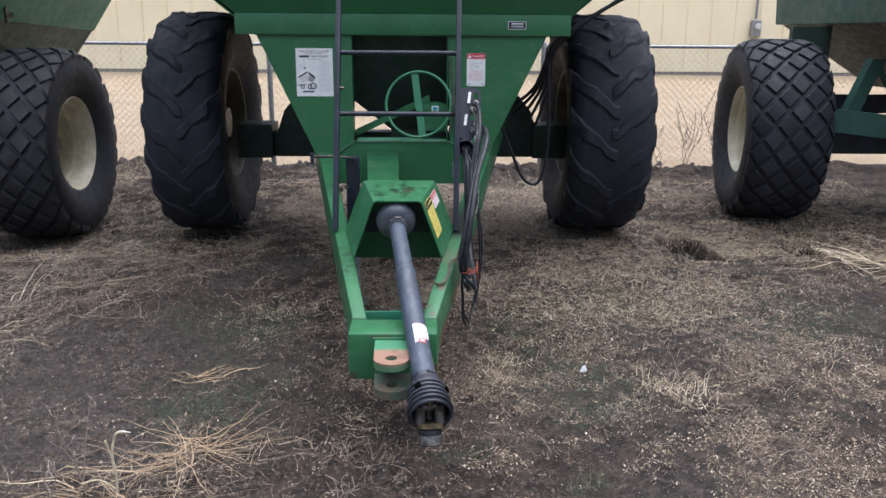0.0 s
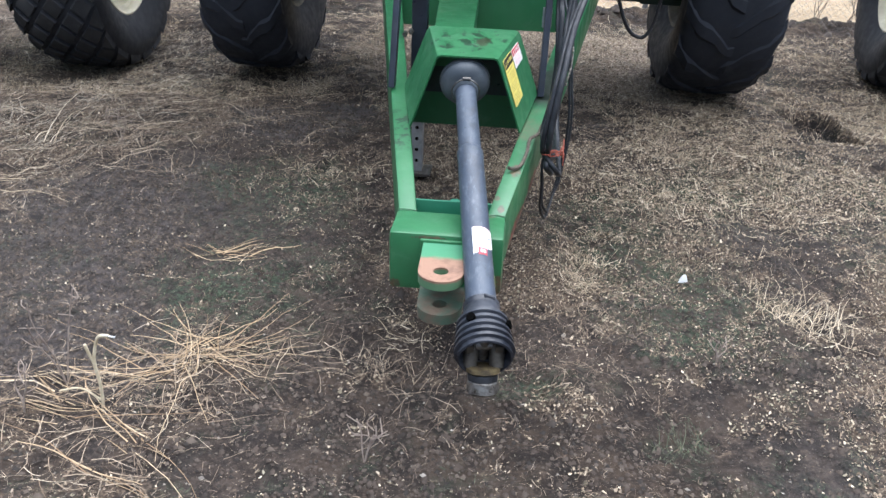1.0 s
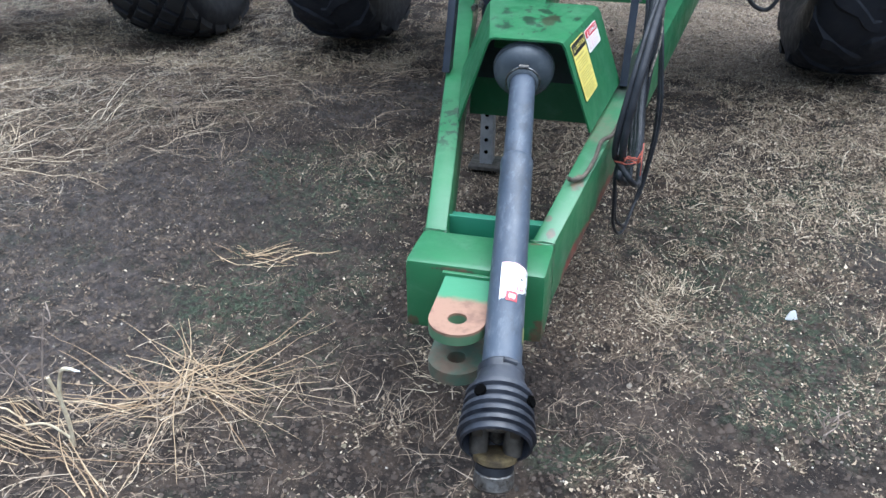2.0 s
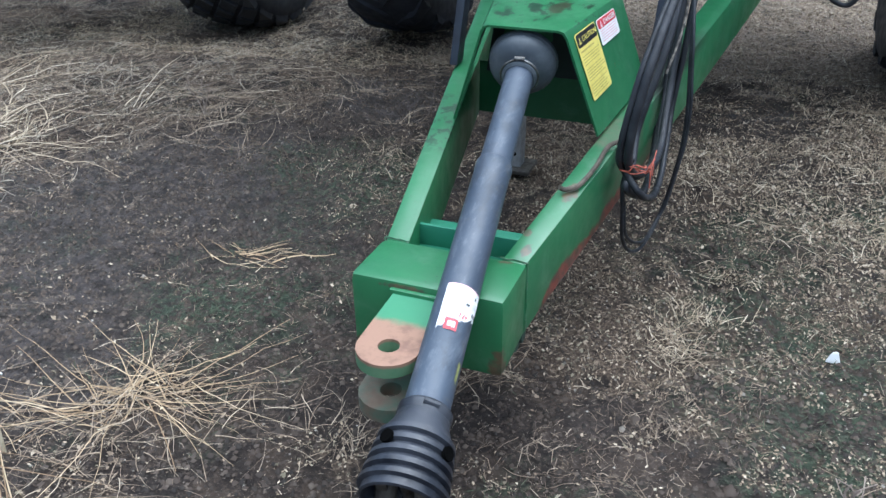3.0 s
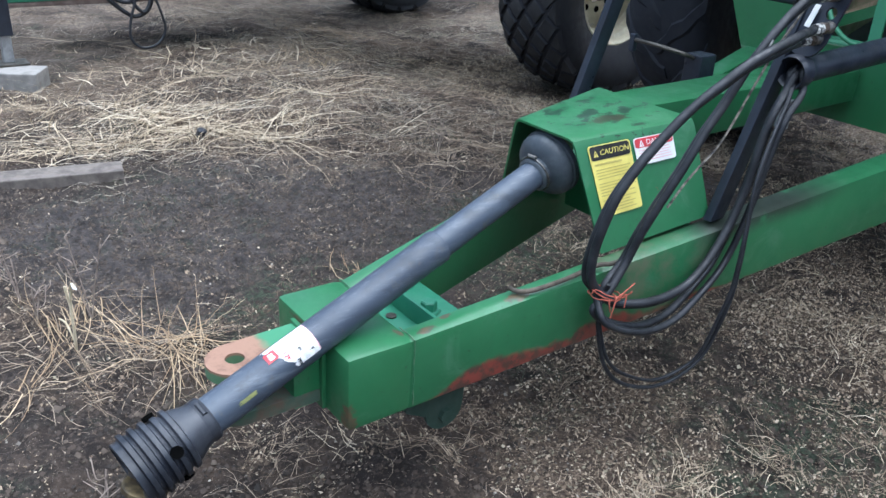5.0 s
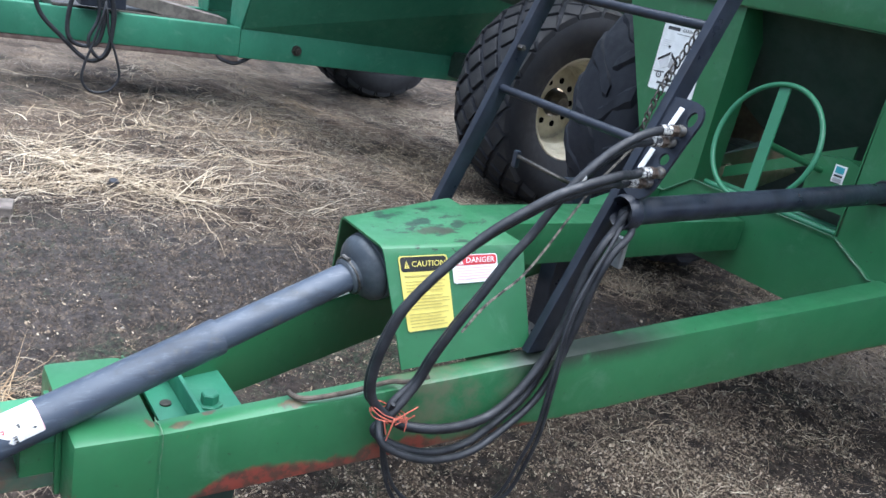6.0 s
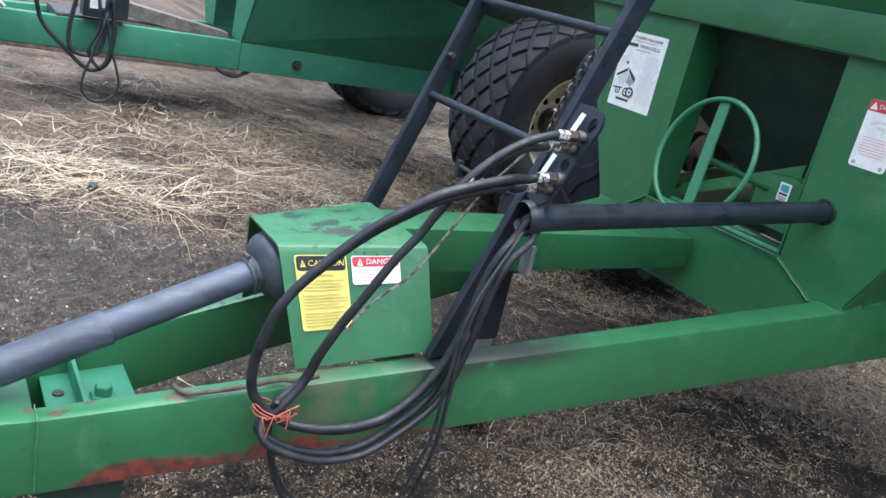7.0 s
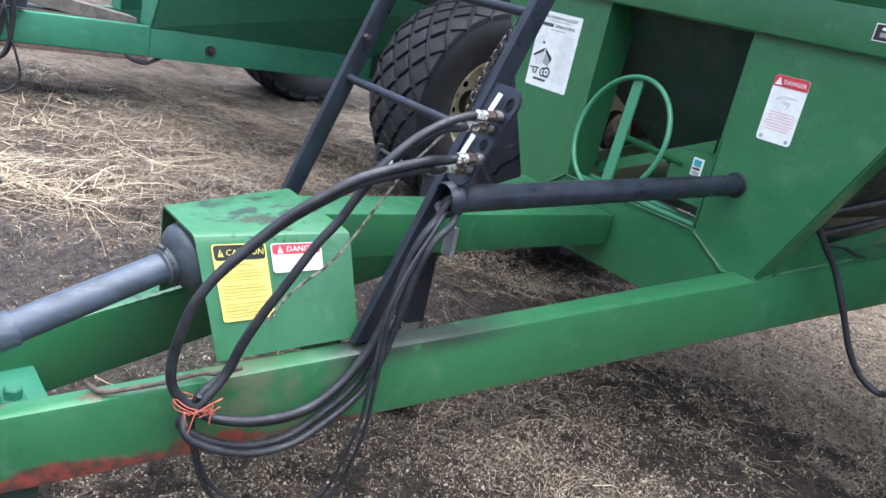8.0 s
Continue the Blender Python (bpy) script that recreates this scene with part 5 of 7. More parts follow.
wheel(lcart, (-3.035, 4.07, 0.60), 0.79, 0.63, 0.38, "diamond", 1, 0.27, 9, True)
far_wheel = wheel(lcart, (-6.55, 4.45, 0.62), 0.79, 0.66, 0.38, "diamond", -1, 0.22)
# this wheel's rim parts take dark steel instead of cream
for ob in far_wheel.children:
    if ob.name.startswith("rim"):
        ob.data.materials[0] = dark_steel
        ob["label"] = "dark steel rim"
bm = bmesh.new()
rod(bm, (LX + 0.515, 2.53, 0.555), (LX + 0.56, 2.53, 0.555), 0.022, 6)
rod(bm, (LX + 0.515, 2.53, 0.555), (LX + 0.535, 2.53, 0.555), 0.04, 16)
part("bolt", bm, dark_steel, lcart)
# jack, control box and hoses of that cart
bm = bmesh.new()
box(bm, (-4.27, 0.10, 0.30), (-4.18, 0.19, 1.05), 0.008)
box(bm, (-4.45, 0.11, 0.55), (-4.27, 0.18, 0.66), 0.006)
far_jack = part("tongue_jack", bm, black_paint, lcart, "black tongue jack", True)
bm = bmesh.new()
box(bm, (-4.255, 0.115, 0.135), (-4.195, 0.175, 0.32), 0.004)
part("jack_leg", bm, galvanised, far_jack, "grey inner leg")
bm = bmesh.new()
box(bm, (-4.30, 0.06, 0.122), (-4.14, 0.25, 0.136), 0.003)
part("jack_foot", bm, dark_steel, far_jack)
bm = bmesh.new()
box(bm, (LX + 0.27, 0.95, 0.68), (LX + 0.42, 1.25, 0.92), 0.008)
ctl = part("control_box", bm, black_paint, lcart, "dark control box")
bm = bmesh.new()
box(bm, (LX + 0.421, 0.99, 0.74), (LX + 0.423, 1.09, 0.90))
part("box_label", bm, sticker_white, ctl, "white paper label")
bm = bmesh.new()
rod(bm, (LX + 0.27, 0.36, 0.80), (LX + 0.30, 0.46, 0.66), 0.007, 8)
rod(bm, (LX + 0.295, 0.445, 0.675), (LX + 0.305, 0.475, 0.645), 0.016, 10)
part("hitch_pin", bm, galvanised, lcart, "pale steel pin on a rod", True)
bm = bmesh.new()
hexa(bm, [(LX + 0.02, 1.25, 0.70), (LX + 0.20, 1.25, 0.70), (LX + 0.32, 2.02, 0.60), (LX + 0.14, 2.02, 0.60), (LX + 0.02, 1.25, 0.80), (LX + 0.20, 1.25, 0.80), (LX + 0.32, 2.02, 0.70), (LX + 0.14, 2.02, 0.70)], 0.006)
part("deck_board", bm, old_wood, lcart, "weathered grey board")
bm = bmesh.new()
box(bm, (LX - 0.25, 0.8, 0.60), (LX + 0.28, 2.05, 0.66), 0.01)
part("deck_plate", bm, dark_steel, lcart)
HX = LX + 0.54
LOOPS = (([(0.63, 0.82), (0.68, 0.62), (0.82, 0.47), (0.94, 0.36), (1.02, 0.33), (1.11, 0.39), (1.14, 0.56), (1.14, 0.70), (1.08, 0.88)], 0.015),
         ([(0.89, 0.85), (0.85, 0.61), (0.86, 0.48), (0.94, 0.43), (1.04, 0.46), (1.08, 0.61), (1.08, 0.77), (1.12, 0.88)], 0.015),
         ([(1.02, 0.86), (1.04, 0.64), (0.98, 0.47), (1.05, 0.36), (1.11, 0.44), (1.13, 0.62), (1.11, 0.86)], 0.012),
         ([(1.08, 0.73), (1.01, 0.46), (0.96, 0.31), (0.95, 0.19), (1.02, 0.12), (1.13, 0.14), (1.19, 0.24), (1.16, 0.39), (1.11, 0.53), (1.08, 0.72)], 0.009))
for k, (loop, r) in enumerate(LOOPS):
    h = thing("hydraulic_hose", CART, "black hose looped over the neighbouring cart's tongue", "hose", "hoses on the far tongue")
    bm = bmesh.new()
    hose(bm, [(LX + 0.36, loop[0][0] + 0.02, loop[0][1] + 0.03)] + [(HX + 0.012 * k, y, z) for y, z in loop] + [(LX + 0.36, loop[-1][0], loop[-1][1] + 0.03)], r, 8, 7)
    part("hose_body", bm, hose_rubber, h, "", True)
h = thing("cable", CART, "loop of black hose under the neighbouring tongue", "cable")
bm = bmesh.new()
hose(bm, [(LX + 0.45, 1.9, 0.46), (LX + 0.47, 1.95, 0.42), (LX + 0.48, 2.05, 0.40), (LX + 0.47, 2.15, 0.44), (LX + 0.44, 2.2, 0.47)], 0.016, 8, 6)
part("cable_body", bm, hose_rubber, h, "", True)
bm = bmesh.new()
box(bm, (-0.21, -0.115, -0.14), (0.21, 0.115, 0.122), 0.008)
blk = part("concrete_block", bm, concrete)
blk.matrix_world = CART @ pose(-4.10, 0.10, 0, 0, 0, 60)
tagged(blk, "grey concrete block under a tongue jack", "concrete block")
bm = bmesh.new()
box(bm, (-0.7, -0.07, 0.0), (0.7, 0.07, 0.06), 0.006)
plank = part("plank", bm, old_wood)
plank.matrix_world = pose(-2.555, 2.50, -0.012, 0, 0, 81)
tagged(plank, "weathered grey wooden plank half buried in straw", "plank")

# ---------------------------------------------------------------- cart to the right
FAR = CART @ Matrix.Translation((0.102, -2.795, 1.538)) @ Matrix.Scale(1.065, 4) @ Matrix.Translation((-0.102, 2.795, -1.538))
rcart = thing("grain_cart", FAR, "grey-green grain cart with diamond-tread tyres beside the fence", "grain cart")
turned = wheel(rcart, (3.06, 4.03, 0.745), 0.753, 0.62, 0.35, "diamond", -1, 0.16, worn=False)
turned.matrix_basis = pose(3.06, 4.03, 0, 0, 0, -8) @ Matrix.Translation((-3.06, -4.03, 0))
wheel(rcart, (6.9, 4.03, 0.745), 0.753, 0.50, 0.40, "diamond", 1, 0.16, worn=False)
bm = bmesh.new()
hexa(bm, [(3.55, 2.4, 1.62), (6.6, 2.4, 1.62), (6.6, 5.25, 1.62), (3.55, 5.25, 1.62), (3.52, 2.35, 2.4), (6.63, 2.35, 2.4), (6.63, 5.3, 2.4), (3.52, 5.3, 2.4)], 0.006)
part("tub", bm, green_grey, rcart)
# underside of the tub, its shade put into the paint colour
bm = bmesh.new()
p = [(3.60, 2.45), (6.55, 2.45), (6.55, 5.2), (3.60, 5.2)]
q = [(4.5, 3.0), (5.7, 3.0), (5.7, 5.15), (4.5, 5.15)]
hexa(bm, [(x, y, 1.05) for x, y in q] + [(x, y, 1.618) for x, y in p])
part("hopper", bm, dirt_shade_paint, rcart)
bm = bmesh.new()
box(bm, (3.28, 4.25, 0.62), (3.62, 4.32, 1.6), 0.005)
part("support_plate", bm, dirt_shade_paint, rcart)
bm = bmesh.new()
hexa(bm, [(3.45, 3.62, 0.80), (3.56, 3.62, 0.80), (3.56, 3.72, 0.80), (3.45, 3.72, 0.80), (3.66, 3.62, 1.35), (3.77, 3.62, 1.35), (3.77, 3.72, 1.35), (3.66, 3.72, 1.35)])
part("brace", bm, green_grey, rcart)
bm = bmesh.new()
rod(bm, (3.72, 3.66, 1.3), (4.1, 3.66, 0.75), 0.025, 8)
part("brace", bm, green_grey, rcart)
bm = bmesh.new()
hexa(bm, [(3.25, 3.55, 0.80), (4.6, 3.2, 0.66), (4.6, 3.3, 0.66), (3.25, 3.65, 0.80), (3.25, 3.55, 0.98), (4.6, 3.2, 0.84), (4.6, 3.3, 0.84), (3.25, 3.65, 0.98)])
part("frame_rail", bm, green_grey, rcart)
bm = bmesh.new()
box(bm, (3.2, 3.95, 0.55), (6.4, 4.12, 0.75), 0.01)
part("axle", bm, black_paint, rcart)
bm = bmesh.new()
box(bm, (3.2, 4.3, 0.86), (6.4, 4.4, 1.02), 0.01)
part("frame_rail", bm, black_paint, rcart)
bm = bmesh.new()
rod(bm, (3.95, 5.2, 0.0), (4.1, 5.2, 0.6), 0.02, 8)
part("stand_leg", bm, galvanised, rcart)

# ---------------------------------------------------------------- fence
fence = thing("chain_link_fence", FAR, "galvanised chain-link fence on round steel posts", "fence", "", "structure")
FY = 6.47
for k in range(-4, 6):
    bm = bmesh.new()
    x = -1.585 + 3.07 * k
    lathe(bm, (x, FY, -0.1), (0, 0, 1), [(0, 0.03), (1.5, 0.03), (1.52, 0.024), (1.53, 0.008)], 14)
    part("fence_post", bm, galvanised, fence, "", True)
bm = bmesh.new()
rod(bm, (-14, FY - 0.005, 1.385), (14, FY - 0.005, 1.385), 0.02, 10)
part("top_rail", bm, galvanised, fence, "", True)
bm = bmesh.new()
P, H0, H1, wr = 0.075, 0.06, 1.40, 0.0014
hh = H1 - H0
n = int((26 + hh) / P)
for i in range(n):
    for s in (1, -1):
        x0 = -13 - (hh if s > 0 else 0) + i * P
        y = FY - 0.03 + 0.003 * s
        a, b = Vector((x0, y, H0)), Vector((x0 + hh, y, H1))
        if s < 0:
            a, b = Vector((x0 + hh, y, H0)), Vector((x0, y, H1))
        w = (b - a).normalized().cross(Vector((0, 1, 0))) * wr
        bm.faces.new([bm.verts.new(a - w), bm.verts.new(a + w), bm.verts.new(b + w), bm.verts.new(b - w)])
        up = Vector((0, wr, 0))
        bm.faces.new([bm.verts.new(a - up), bm.verts.new(a + up), bm.verts.new(b + up), bm.verts.new(b - up)])
for i in range(int(26 / P)):
    x0 = -13 + i * P
    rod(bm, (x0, FY - 0.03, 1.39), (x0 + 0.012, FY - 0.03, 1.435), 0.0018, 4)
tagged(part("wire_mesh", bm, wire_grey, fence), kind="stuff")

# ---------------------------------------------------------------- building beyond
s = Shader("cream_siding", 0.6)
col = s.mix(s.step(s.noise(0.6, 4), 0.35, 0.7), (0.82, 0.74, 0.53), (0.77, 0.69, 0.49))
s.colour(s.mix(s.step(s.noise(9, 4, stretch=(1, 1, 0.1)), 0.5, 0.8, 0, 0.3), col, (0.68, 0.61, 0.45)))
siding = s.mat
house = thing("metal_building", FAR, "long cream metal-sided building behind the fence", "building", "", "structure")
BY = 28.0
for k in range(-26, 32):
    bm = bmesh.new()
    x = k * 0.91
    box(bm, (x, BY, 0.12), (x + 0.905, BY + 0.06, 6.5), 0.0)
    box(bm, (x + 0.87, BY - 0.03, 0.12), (x + 0.905, BY, 6.5), 0.0)
    part("wall_panel", bm, siding, house)
bm = bmesh.new()
box(bm, (-26, BY + 0.02, -0.2), (30, BY + 12, 0.12), 0.0)
part("foundation", bm, concrete, house)
bm = bmesh.new()
sheet(bm, [(-26, BY - 0.4, 6.5), (30, BY - 0.4, 6.5), (30, BY + 6, 8.2), (-26, BY + 6, 8.2)], 0.1)
part("roof", bm, galvanised, house)
bm = bmesh.new()
box(bm, (-26, BY + 0.06, 0.12), (30, BY + 12, 6.5), 0.0)
part("wall", bm, siding, house)
bm = bmesh.new()
box(bm, (12.33, BY - 0.25, 1.42), (12.69, BY - 0.03, 2.0), 0.03)
meter = part("meter_box", bm, galvanised, house, "grey electric meter box")
bm = bmesh.new()
lathe(bm, (12.55, BY - 0.25, 1.78), (0, -1, 0), [(0, 0.12), (0.1, 0.11), (0.11, 0.09)], 20)
part("meter_dial", bm, simple("meter_glass", (0.6, 0.62, 0.62), (0.5, 0.5, 0.5), 9, 0.2), meter, "", True)
bm = bmesh.new()
rod(bm, (12.4, BY - 0.12, 0.0), (12.4, BY - 0.12, 1.35), 0.05, 10)
rod(bm, (12.62, BY - 0.12, 0.0), (12.62, BY - 0.12, 1.35), 0.07, 10)
rod(bm, (12.5, BY - 0.12, 2.05), (12.5, BY - 0.12, 4.6), 0.05, 10)
part("conduit", bm, galvanised, meter, "", True)

# ---------------------------------------------------------------- ground
rng = np.random.default_rng(7)
LAT = rng.random((256, 256))


def vnoise(x, y, scale, shift=0.0):
    u, v = np.asarray(x) * scale + 57.3 + shift, np.asarray(y) * scale + 91.7 - shift
    i, j = np.floor(u).astype(int), np.floor(v).astype(int)
    fu, fv = u - i, v - j
    fu, fv = fu * fu * (3 - 2 * fu), fv * fv * (3 - 2 * fv)
    g = lambda a, b: LAT[a % 256, b % 256]
    return (g(i, j) * (1 - fu) + g(i + 1, j) * fu) * (1 - fv) + (g(i, j + 1) * (1 - fu) + g(i + 1, j + 1) * fu) * fv - 0.5


def blob(x, y, cx, cy, r):
    return np.exp(-((x - cx) ** 2 + (y - cy) ** 2) / (r * r))


def rut(x, y):
    """Two deep tyre prints pressed into the mud."""
    out = 0
    for cx, cy, rx, ry in ((1.88, 6.38, 0.17, 0.42), (2.72, 6.28, 0.14, 0.26)):
        d = np.maximum(np.abs(x - cx) / rx, np.abs(y - cy) / ry) + 0.3 * vnoise(x, y, 6.0)
        out = out + np.clip((1.05 - d) / 0.2, 0, 1)
    return out


def ground_z(x, y):
    x, y = np.asarray(x, float), np.asarray(y, float)
    near = 1 / (1 + np.exp(np.clip((np.hypot(x + 0.5, y - 4.5) - 11) / 1.5, -40, 40)))
    z = 0.05 * vnoise(x, y, 0.6) + 0.032 * vnoise(x, y, 1.9, 3) + 0.030 * vnoise(x, y, 5.0, 5) + 0.026 * vnoise(x, y, 13, 9) + 0.014 * vnoise(x, y, 29, 2)
    z = z * (0.25 + 0.75 * near)
    z = z - rut(x, y) * (0.12 + 0.016 * np.sin((x - 0.4 * y) * 95))
    ly = -(x + 0.113) * math.sin(radians(3)) + (y - 3.065) * math.cos(radians(3))
    fall = np.clip((ly - 2.0) / 1.7, 0, 1)
    z = z - 0.105 * fall * fall * (3 - 2 * fall) - 0.08 * blob(x, y, -3.3, 7.0, 1.3) - 0.05 * blob(x, y, -6.6, 7.2, 1.5)
    # churned ridge along the foot of the fence
    z = z + np.exp(-((ly - 6.85) / 0.24) ** 2) * (0.10 + 0.16 * vnoise(x, y, 3.1) + 0.10 * vnoise(x, y, 8.3)) * near
    return z


def axis_lines(lo, hi, fine, far):
    core = np.arange(lo, hi + fine, fine)
    step, out = fine, []
    p = hi
    while p < far:
        step *= 1.22
        p += step
        out.append(p)
    step, inn = fine, []
    p = lo
    while p > -far:
        step *= 1.22
        p -= step
        inn.append(p)
    return np.concatenate([inn[::-1], core, out])


TAN = ((1.2, 4.65, 0.45), (1.75, 5.0, 0.45), (0.75, 4.75, 0.4), (1.5, 5.6, 0.5), (0.05, 4.95, 0.3), (1.18, 5.43, 0.4), (1.5, 5.11, 0.4), (0.46, 5.2, 0.35), (0.82, 5.39, 0.4), (1.88, 3.91, 0.4), (-0.88, 4.64, 0.32), (0.11, 3.75, 0.25), (0.38, 3.54, 0.28), (-0.36, 5.3, 0.4), (-0.43, 5.85, 0.4), (-0.76, 6.59, 0.4), (0.6, 6.7, 0.6), (0.05, 2.95, 0.25), (1.4, 2.9, 0.3), (2.7, 7.0, 0.6), (-2.5, 4.7, 0.45), (-2.9, 5.7, 0.6), (-2.0, 6.3, 0.5), (-2.2, 5.4, 0.5), (1.3, 6.1, 0.5), (1.0, 5.8, 0.4), (3.0, 6.6, 0.5), (-2.0, 4.9, 0.3), (-3.6, 4.9, 0.7), (-4.5, 5.5, 0.9), (-5.5, 4.6, 0.9), (-4.1, 3.6, 0.6), (-2.9, 3.6, 0.5), (-0.85, 3.0, 0.25))
DARK = ((0.45, 3.2, 0.25), (0.3, 6.15, 0.4), (2.46, 4.8, 0.45), (1.11, 3.42, 0.28), (1.61, 4.3, 0.3), (-1.57, 4.36, 0.42), (-1.56, 3.28, 0.42), (-1.24, 5.4, 0.35), (0.25, 3.28, 0.2), (0.24, 6.13, 0.32), (-0.76, 5.79, 0.3), (-0.35, 6.0, 0.25), (-1.97, 3.7, 0.45), (-1.14, 2.95, 0.2), (0.7, 3.0, 0.25), (-1.8, 2.9, 0.4), (2.1, 5.7, 0.3), (1.0, 4.3, 0.2), (0.9, 3.35, 0.35), (0.6, 3.45, 0.25), (1.25, 3.0, 0.35), (1.0, 2.7, 0.3), (-0.6, 2.5, 0.35), (0.3, 2.5, 0.3))
MOSS = ((0.97, 4.85, 0.4), (2.06, 4.65, 0.4), (0.54, 3.83, 0.35), (-0.99, 4.4, 0.3), (-1.23, 4.46, 0.3), (-0.98, 3.4, 0.3), (0.15, 3.0, 0.12), (0.75, 3.5, 0.3), (0.4, 4.4, 0.3))


def zone(x, y, spots):
    out = 0
    for cx, cy, r in spots:
        out = out + blob(x, y, cx, cy, r)
    return out


def dryness(x, y):
    """Ground kept dry under the hopper, and paler between the carts."""
    d = np.maximum(np.abs(x - 0.1) / 1.5, np.abs(y - 7.95) / 1.5) + 0.55 * vnoise(x, y, 2.2, 31) + 0.4 * vnoise(x, y, 6.5, 33) + 0.3 * vnoise(x, y, 17, 35)
    grey = np.clip((-x - 2.9) / 1.5, 0, 1) * np.clip(0.45 + 1.2 * vnoise(x, y, 1.7, 71) + 0.8 * vnoise(x, y, 6, 73), 0, 1) * 0.6
    return np.maximum(np.clip((1.05 - d) / 0.35, 0, 1), grey)


def cover(x, y):
    """How much litter lies where, from bare mud to a closed mat."""
    d = 0.295 + 1.1 * vnoise(x, y, 1.1, 4) + 0.9 * vnoise(x, y, 3.1, 6) + 1.1 * vnoise(x, y, 8.5, 1) + 1.0 * vnoise(x, y, 19, 8) + 0.8 * vnoise(x, y, 41, 11)
    d = d + 0.42 * np.clip(zone(x, y, TAN) * 1.3, 0, 1) - 0.46 * np.clip(zone(x, y, DARK), 0, 1) + 0.07 * np.clip(x, -1, 1) - 0.15 + 0.24 * np.clip((y - 3.0) / 1.8, 0, 1) + 0.3 * dryness(x, y) + 0.16 * np.clip((-x - 2.2) / 0.8, 0, 1)
    return np.clip(d, 0.07, 1) * (1 - 0.95 * np.clip(rut(x, y), 0, 1))


def mossy(x, y):
    return np.clip(np.clip(zone(x, y, MOSS), 0, 1) * 1.0 + 0.7 * vnoise(x, y, 2.4, 12) + 0.8 * vnoise(x, y, 9, 15) + 0.6 * vnoise(x, y, 23, 3) - 0.12, 0, 1)


def wetness(x, y):
    return np.clip(np.clip(zone(x, y, DARK), 0, 1) * (0.3 + 0.9 * (x < -0.9)) + 0.8 * vnoise(x, y, 1.6, 18) + 0.1, 0, 1)


gx, gy = axis_lines(-5.0, 3.6, 0.025, 900), axis_lines(1.2, 10.2, 0.025, 900)
gx = np.concatenate([gx[gx < -9.0], np.arange(-9.0, -5.0, 0.05), gx[gx >= -5.0]])
X, Y = np.meshgrid(gx, gy)
Z = ground_z(X, Y)


def mesh_from(name, verts, faces_per, material, kind="", smooth=True):
    """verts: n x 3; faces_per: m x k indices, k the same for all."""
    me = bpy.data.meshes.new(name)
    verts, faces = np.asarray(verts, np.float32), np.asarray(faces_per, np.int32)
    m, k = faces.shape
    me.vertices.add(len(verts))
    me.vertices.foreach_set("co", verts.ravel())
    me.loops.add(m * k)
    me.loops.foreach_set("vertex_index", faces.ravel())
    me.polygons.add(m)
    me.polygons.foreach_set("loop_start", np.arange(0, m * k, k, dtype=np.int32))
    me.polygons.foreach_set("loop_total", np.full(m, k, np.int32))
    me.update(calc_edges=True)
    me.materials.append(material)
    if smooth:
        me.shade_smooth()
    ob = new(name, me)
    if kind:
        ob["kind"] = kind
    return ob


ny, nx = X.shape
idx = np.arange(nx * ny).reshape(ny, nx)
quads = np.stack([idx[:-1, :-1], idx[:-1, 1:], idx[1:, 1:], idx[1:, :-1]], -1).reshape(-1, 4)

s = Shader("mud_and_dead_grass", 0.85, 0, 0.3)


def layer(s, name):
    a = s.n.new("ShaderNodeAttribute")
    a.attribute_name = name
    return a.outputs["Fac"]


lit, moss, wet, dry = layer(s, "litter"), layer(s, "moss"), layer(s, "wet"), layer(s, "dry")
fine, mid = s.noise(75, 5, 0.75), s.noise(24, 5, 0.7)
soil = s.mix(s.step(s.noise(6, 5, 0.65), 0.38, 0.64), (0.015, 0.0105, 0.008), (0.050, 0.035, 0.0245))
soil = s.mix(s.calc("MULTIPLY", wet, 0.75), soil, s.mix(s.step(mid, 0.4, 0.6), (0.027, 0.023, 0.0225), (0.078, 0.066, 0.063)))
soil = s.mix(s.step(fine, 0.52, 0.66, 0, 0.75), soil, (0.095, 0.071, 0.054))
soil = s.mix(s.step(s.noise(11, 6, 0.75), 0.52, 0.40, 0, 0.7), soil, (0.016, 0.012, 0.010))
rot = s.mix(s.step(fine, 0.38, 0.66), (0.040, 0.028, 0.020), (0.175, 0.128, 0.090))
much = s.calc("ADD", s.calc("MULTIPLY", lit, 0.62), s.calc("MULTIPLY", s.calc("SUBTRACT", mid, 0.5), 1.9))
soil = s.mix(s.step(much, 0.22, 0.60, 0, 0.72), soil, rot)
soil = s.mix(s.step(s.noise(120, 3, 0.7), 0.64, 0.69, 0, 0.55), soil, (0.36, 0.31, 0.25))
soil = s.mix(s.calc("MULTIPLY", dry, 0.55), soil, s.mix(s.step(s.noise(40, 6, 0.75), 0.36, 0.62), (0.11, 0.083, 0.062), (0.50, 0.41, 0.32)))
green_bits = s.mix(s.step(fine, 0.4, 0.62), (0.022, 0.032, 0.020), (0.066, 0.088, 0.056))
soil = s.mix(s.calc("MULTIPLY", moss, s.step(s.noise(33, 5, 0.7), 0.42, 0.56, 0, 0.85)), soil, green_bits)
soil = s.mix(layer(s, "print"), soil, s.mix(s.step(mid, 0.4, 0.62), (0.007, 0.006, 0.0055), (0.016, 0.013, 0.012)))
lawn = s.mix(s.step(s.noise(1.2, 6, 0.7, stretch=(1, 1, 1)), 0.35, 0.7), (0.37, 0.285, 0.185), (0.28, 0.21, 0.135))
lawn = s.mix(s.step(s.noise(14, 5, 0.7), 0.45, 0.7, 0, 0.6), lawn, (0.46, 0.37, 0.26))
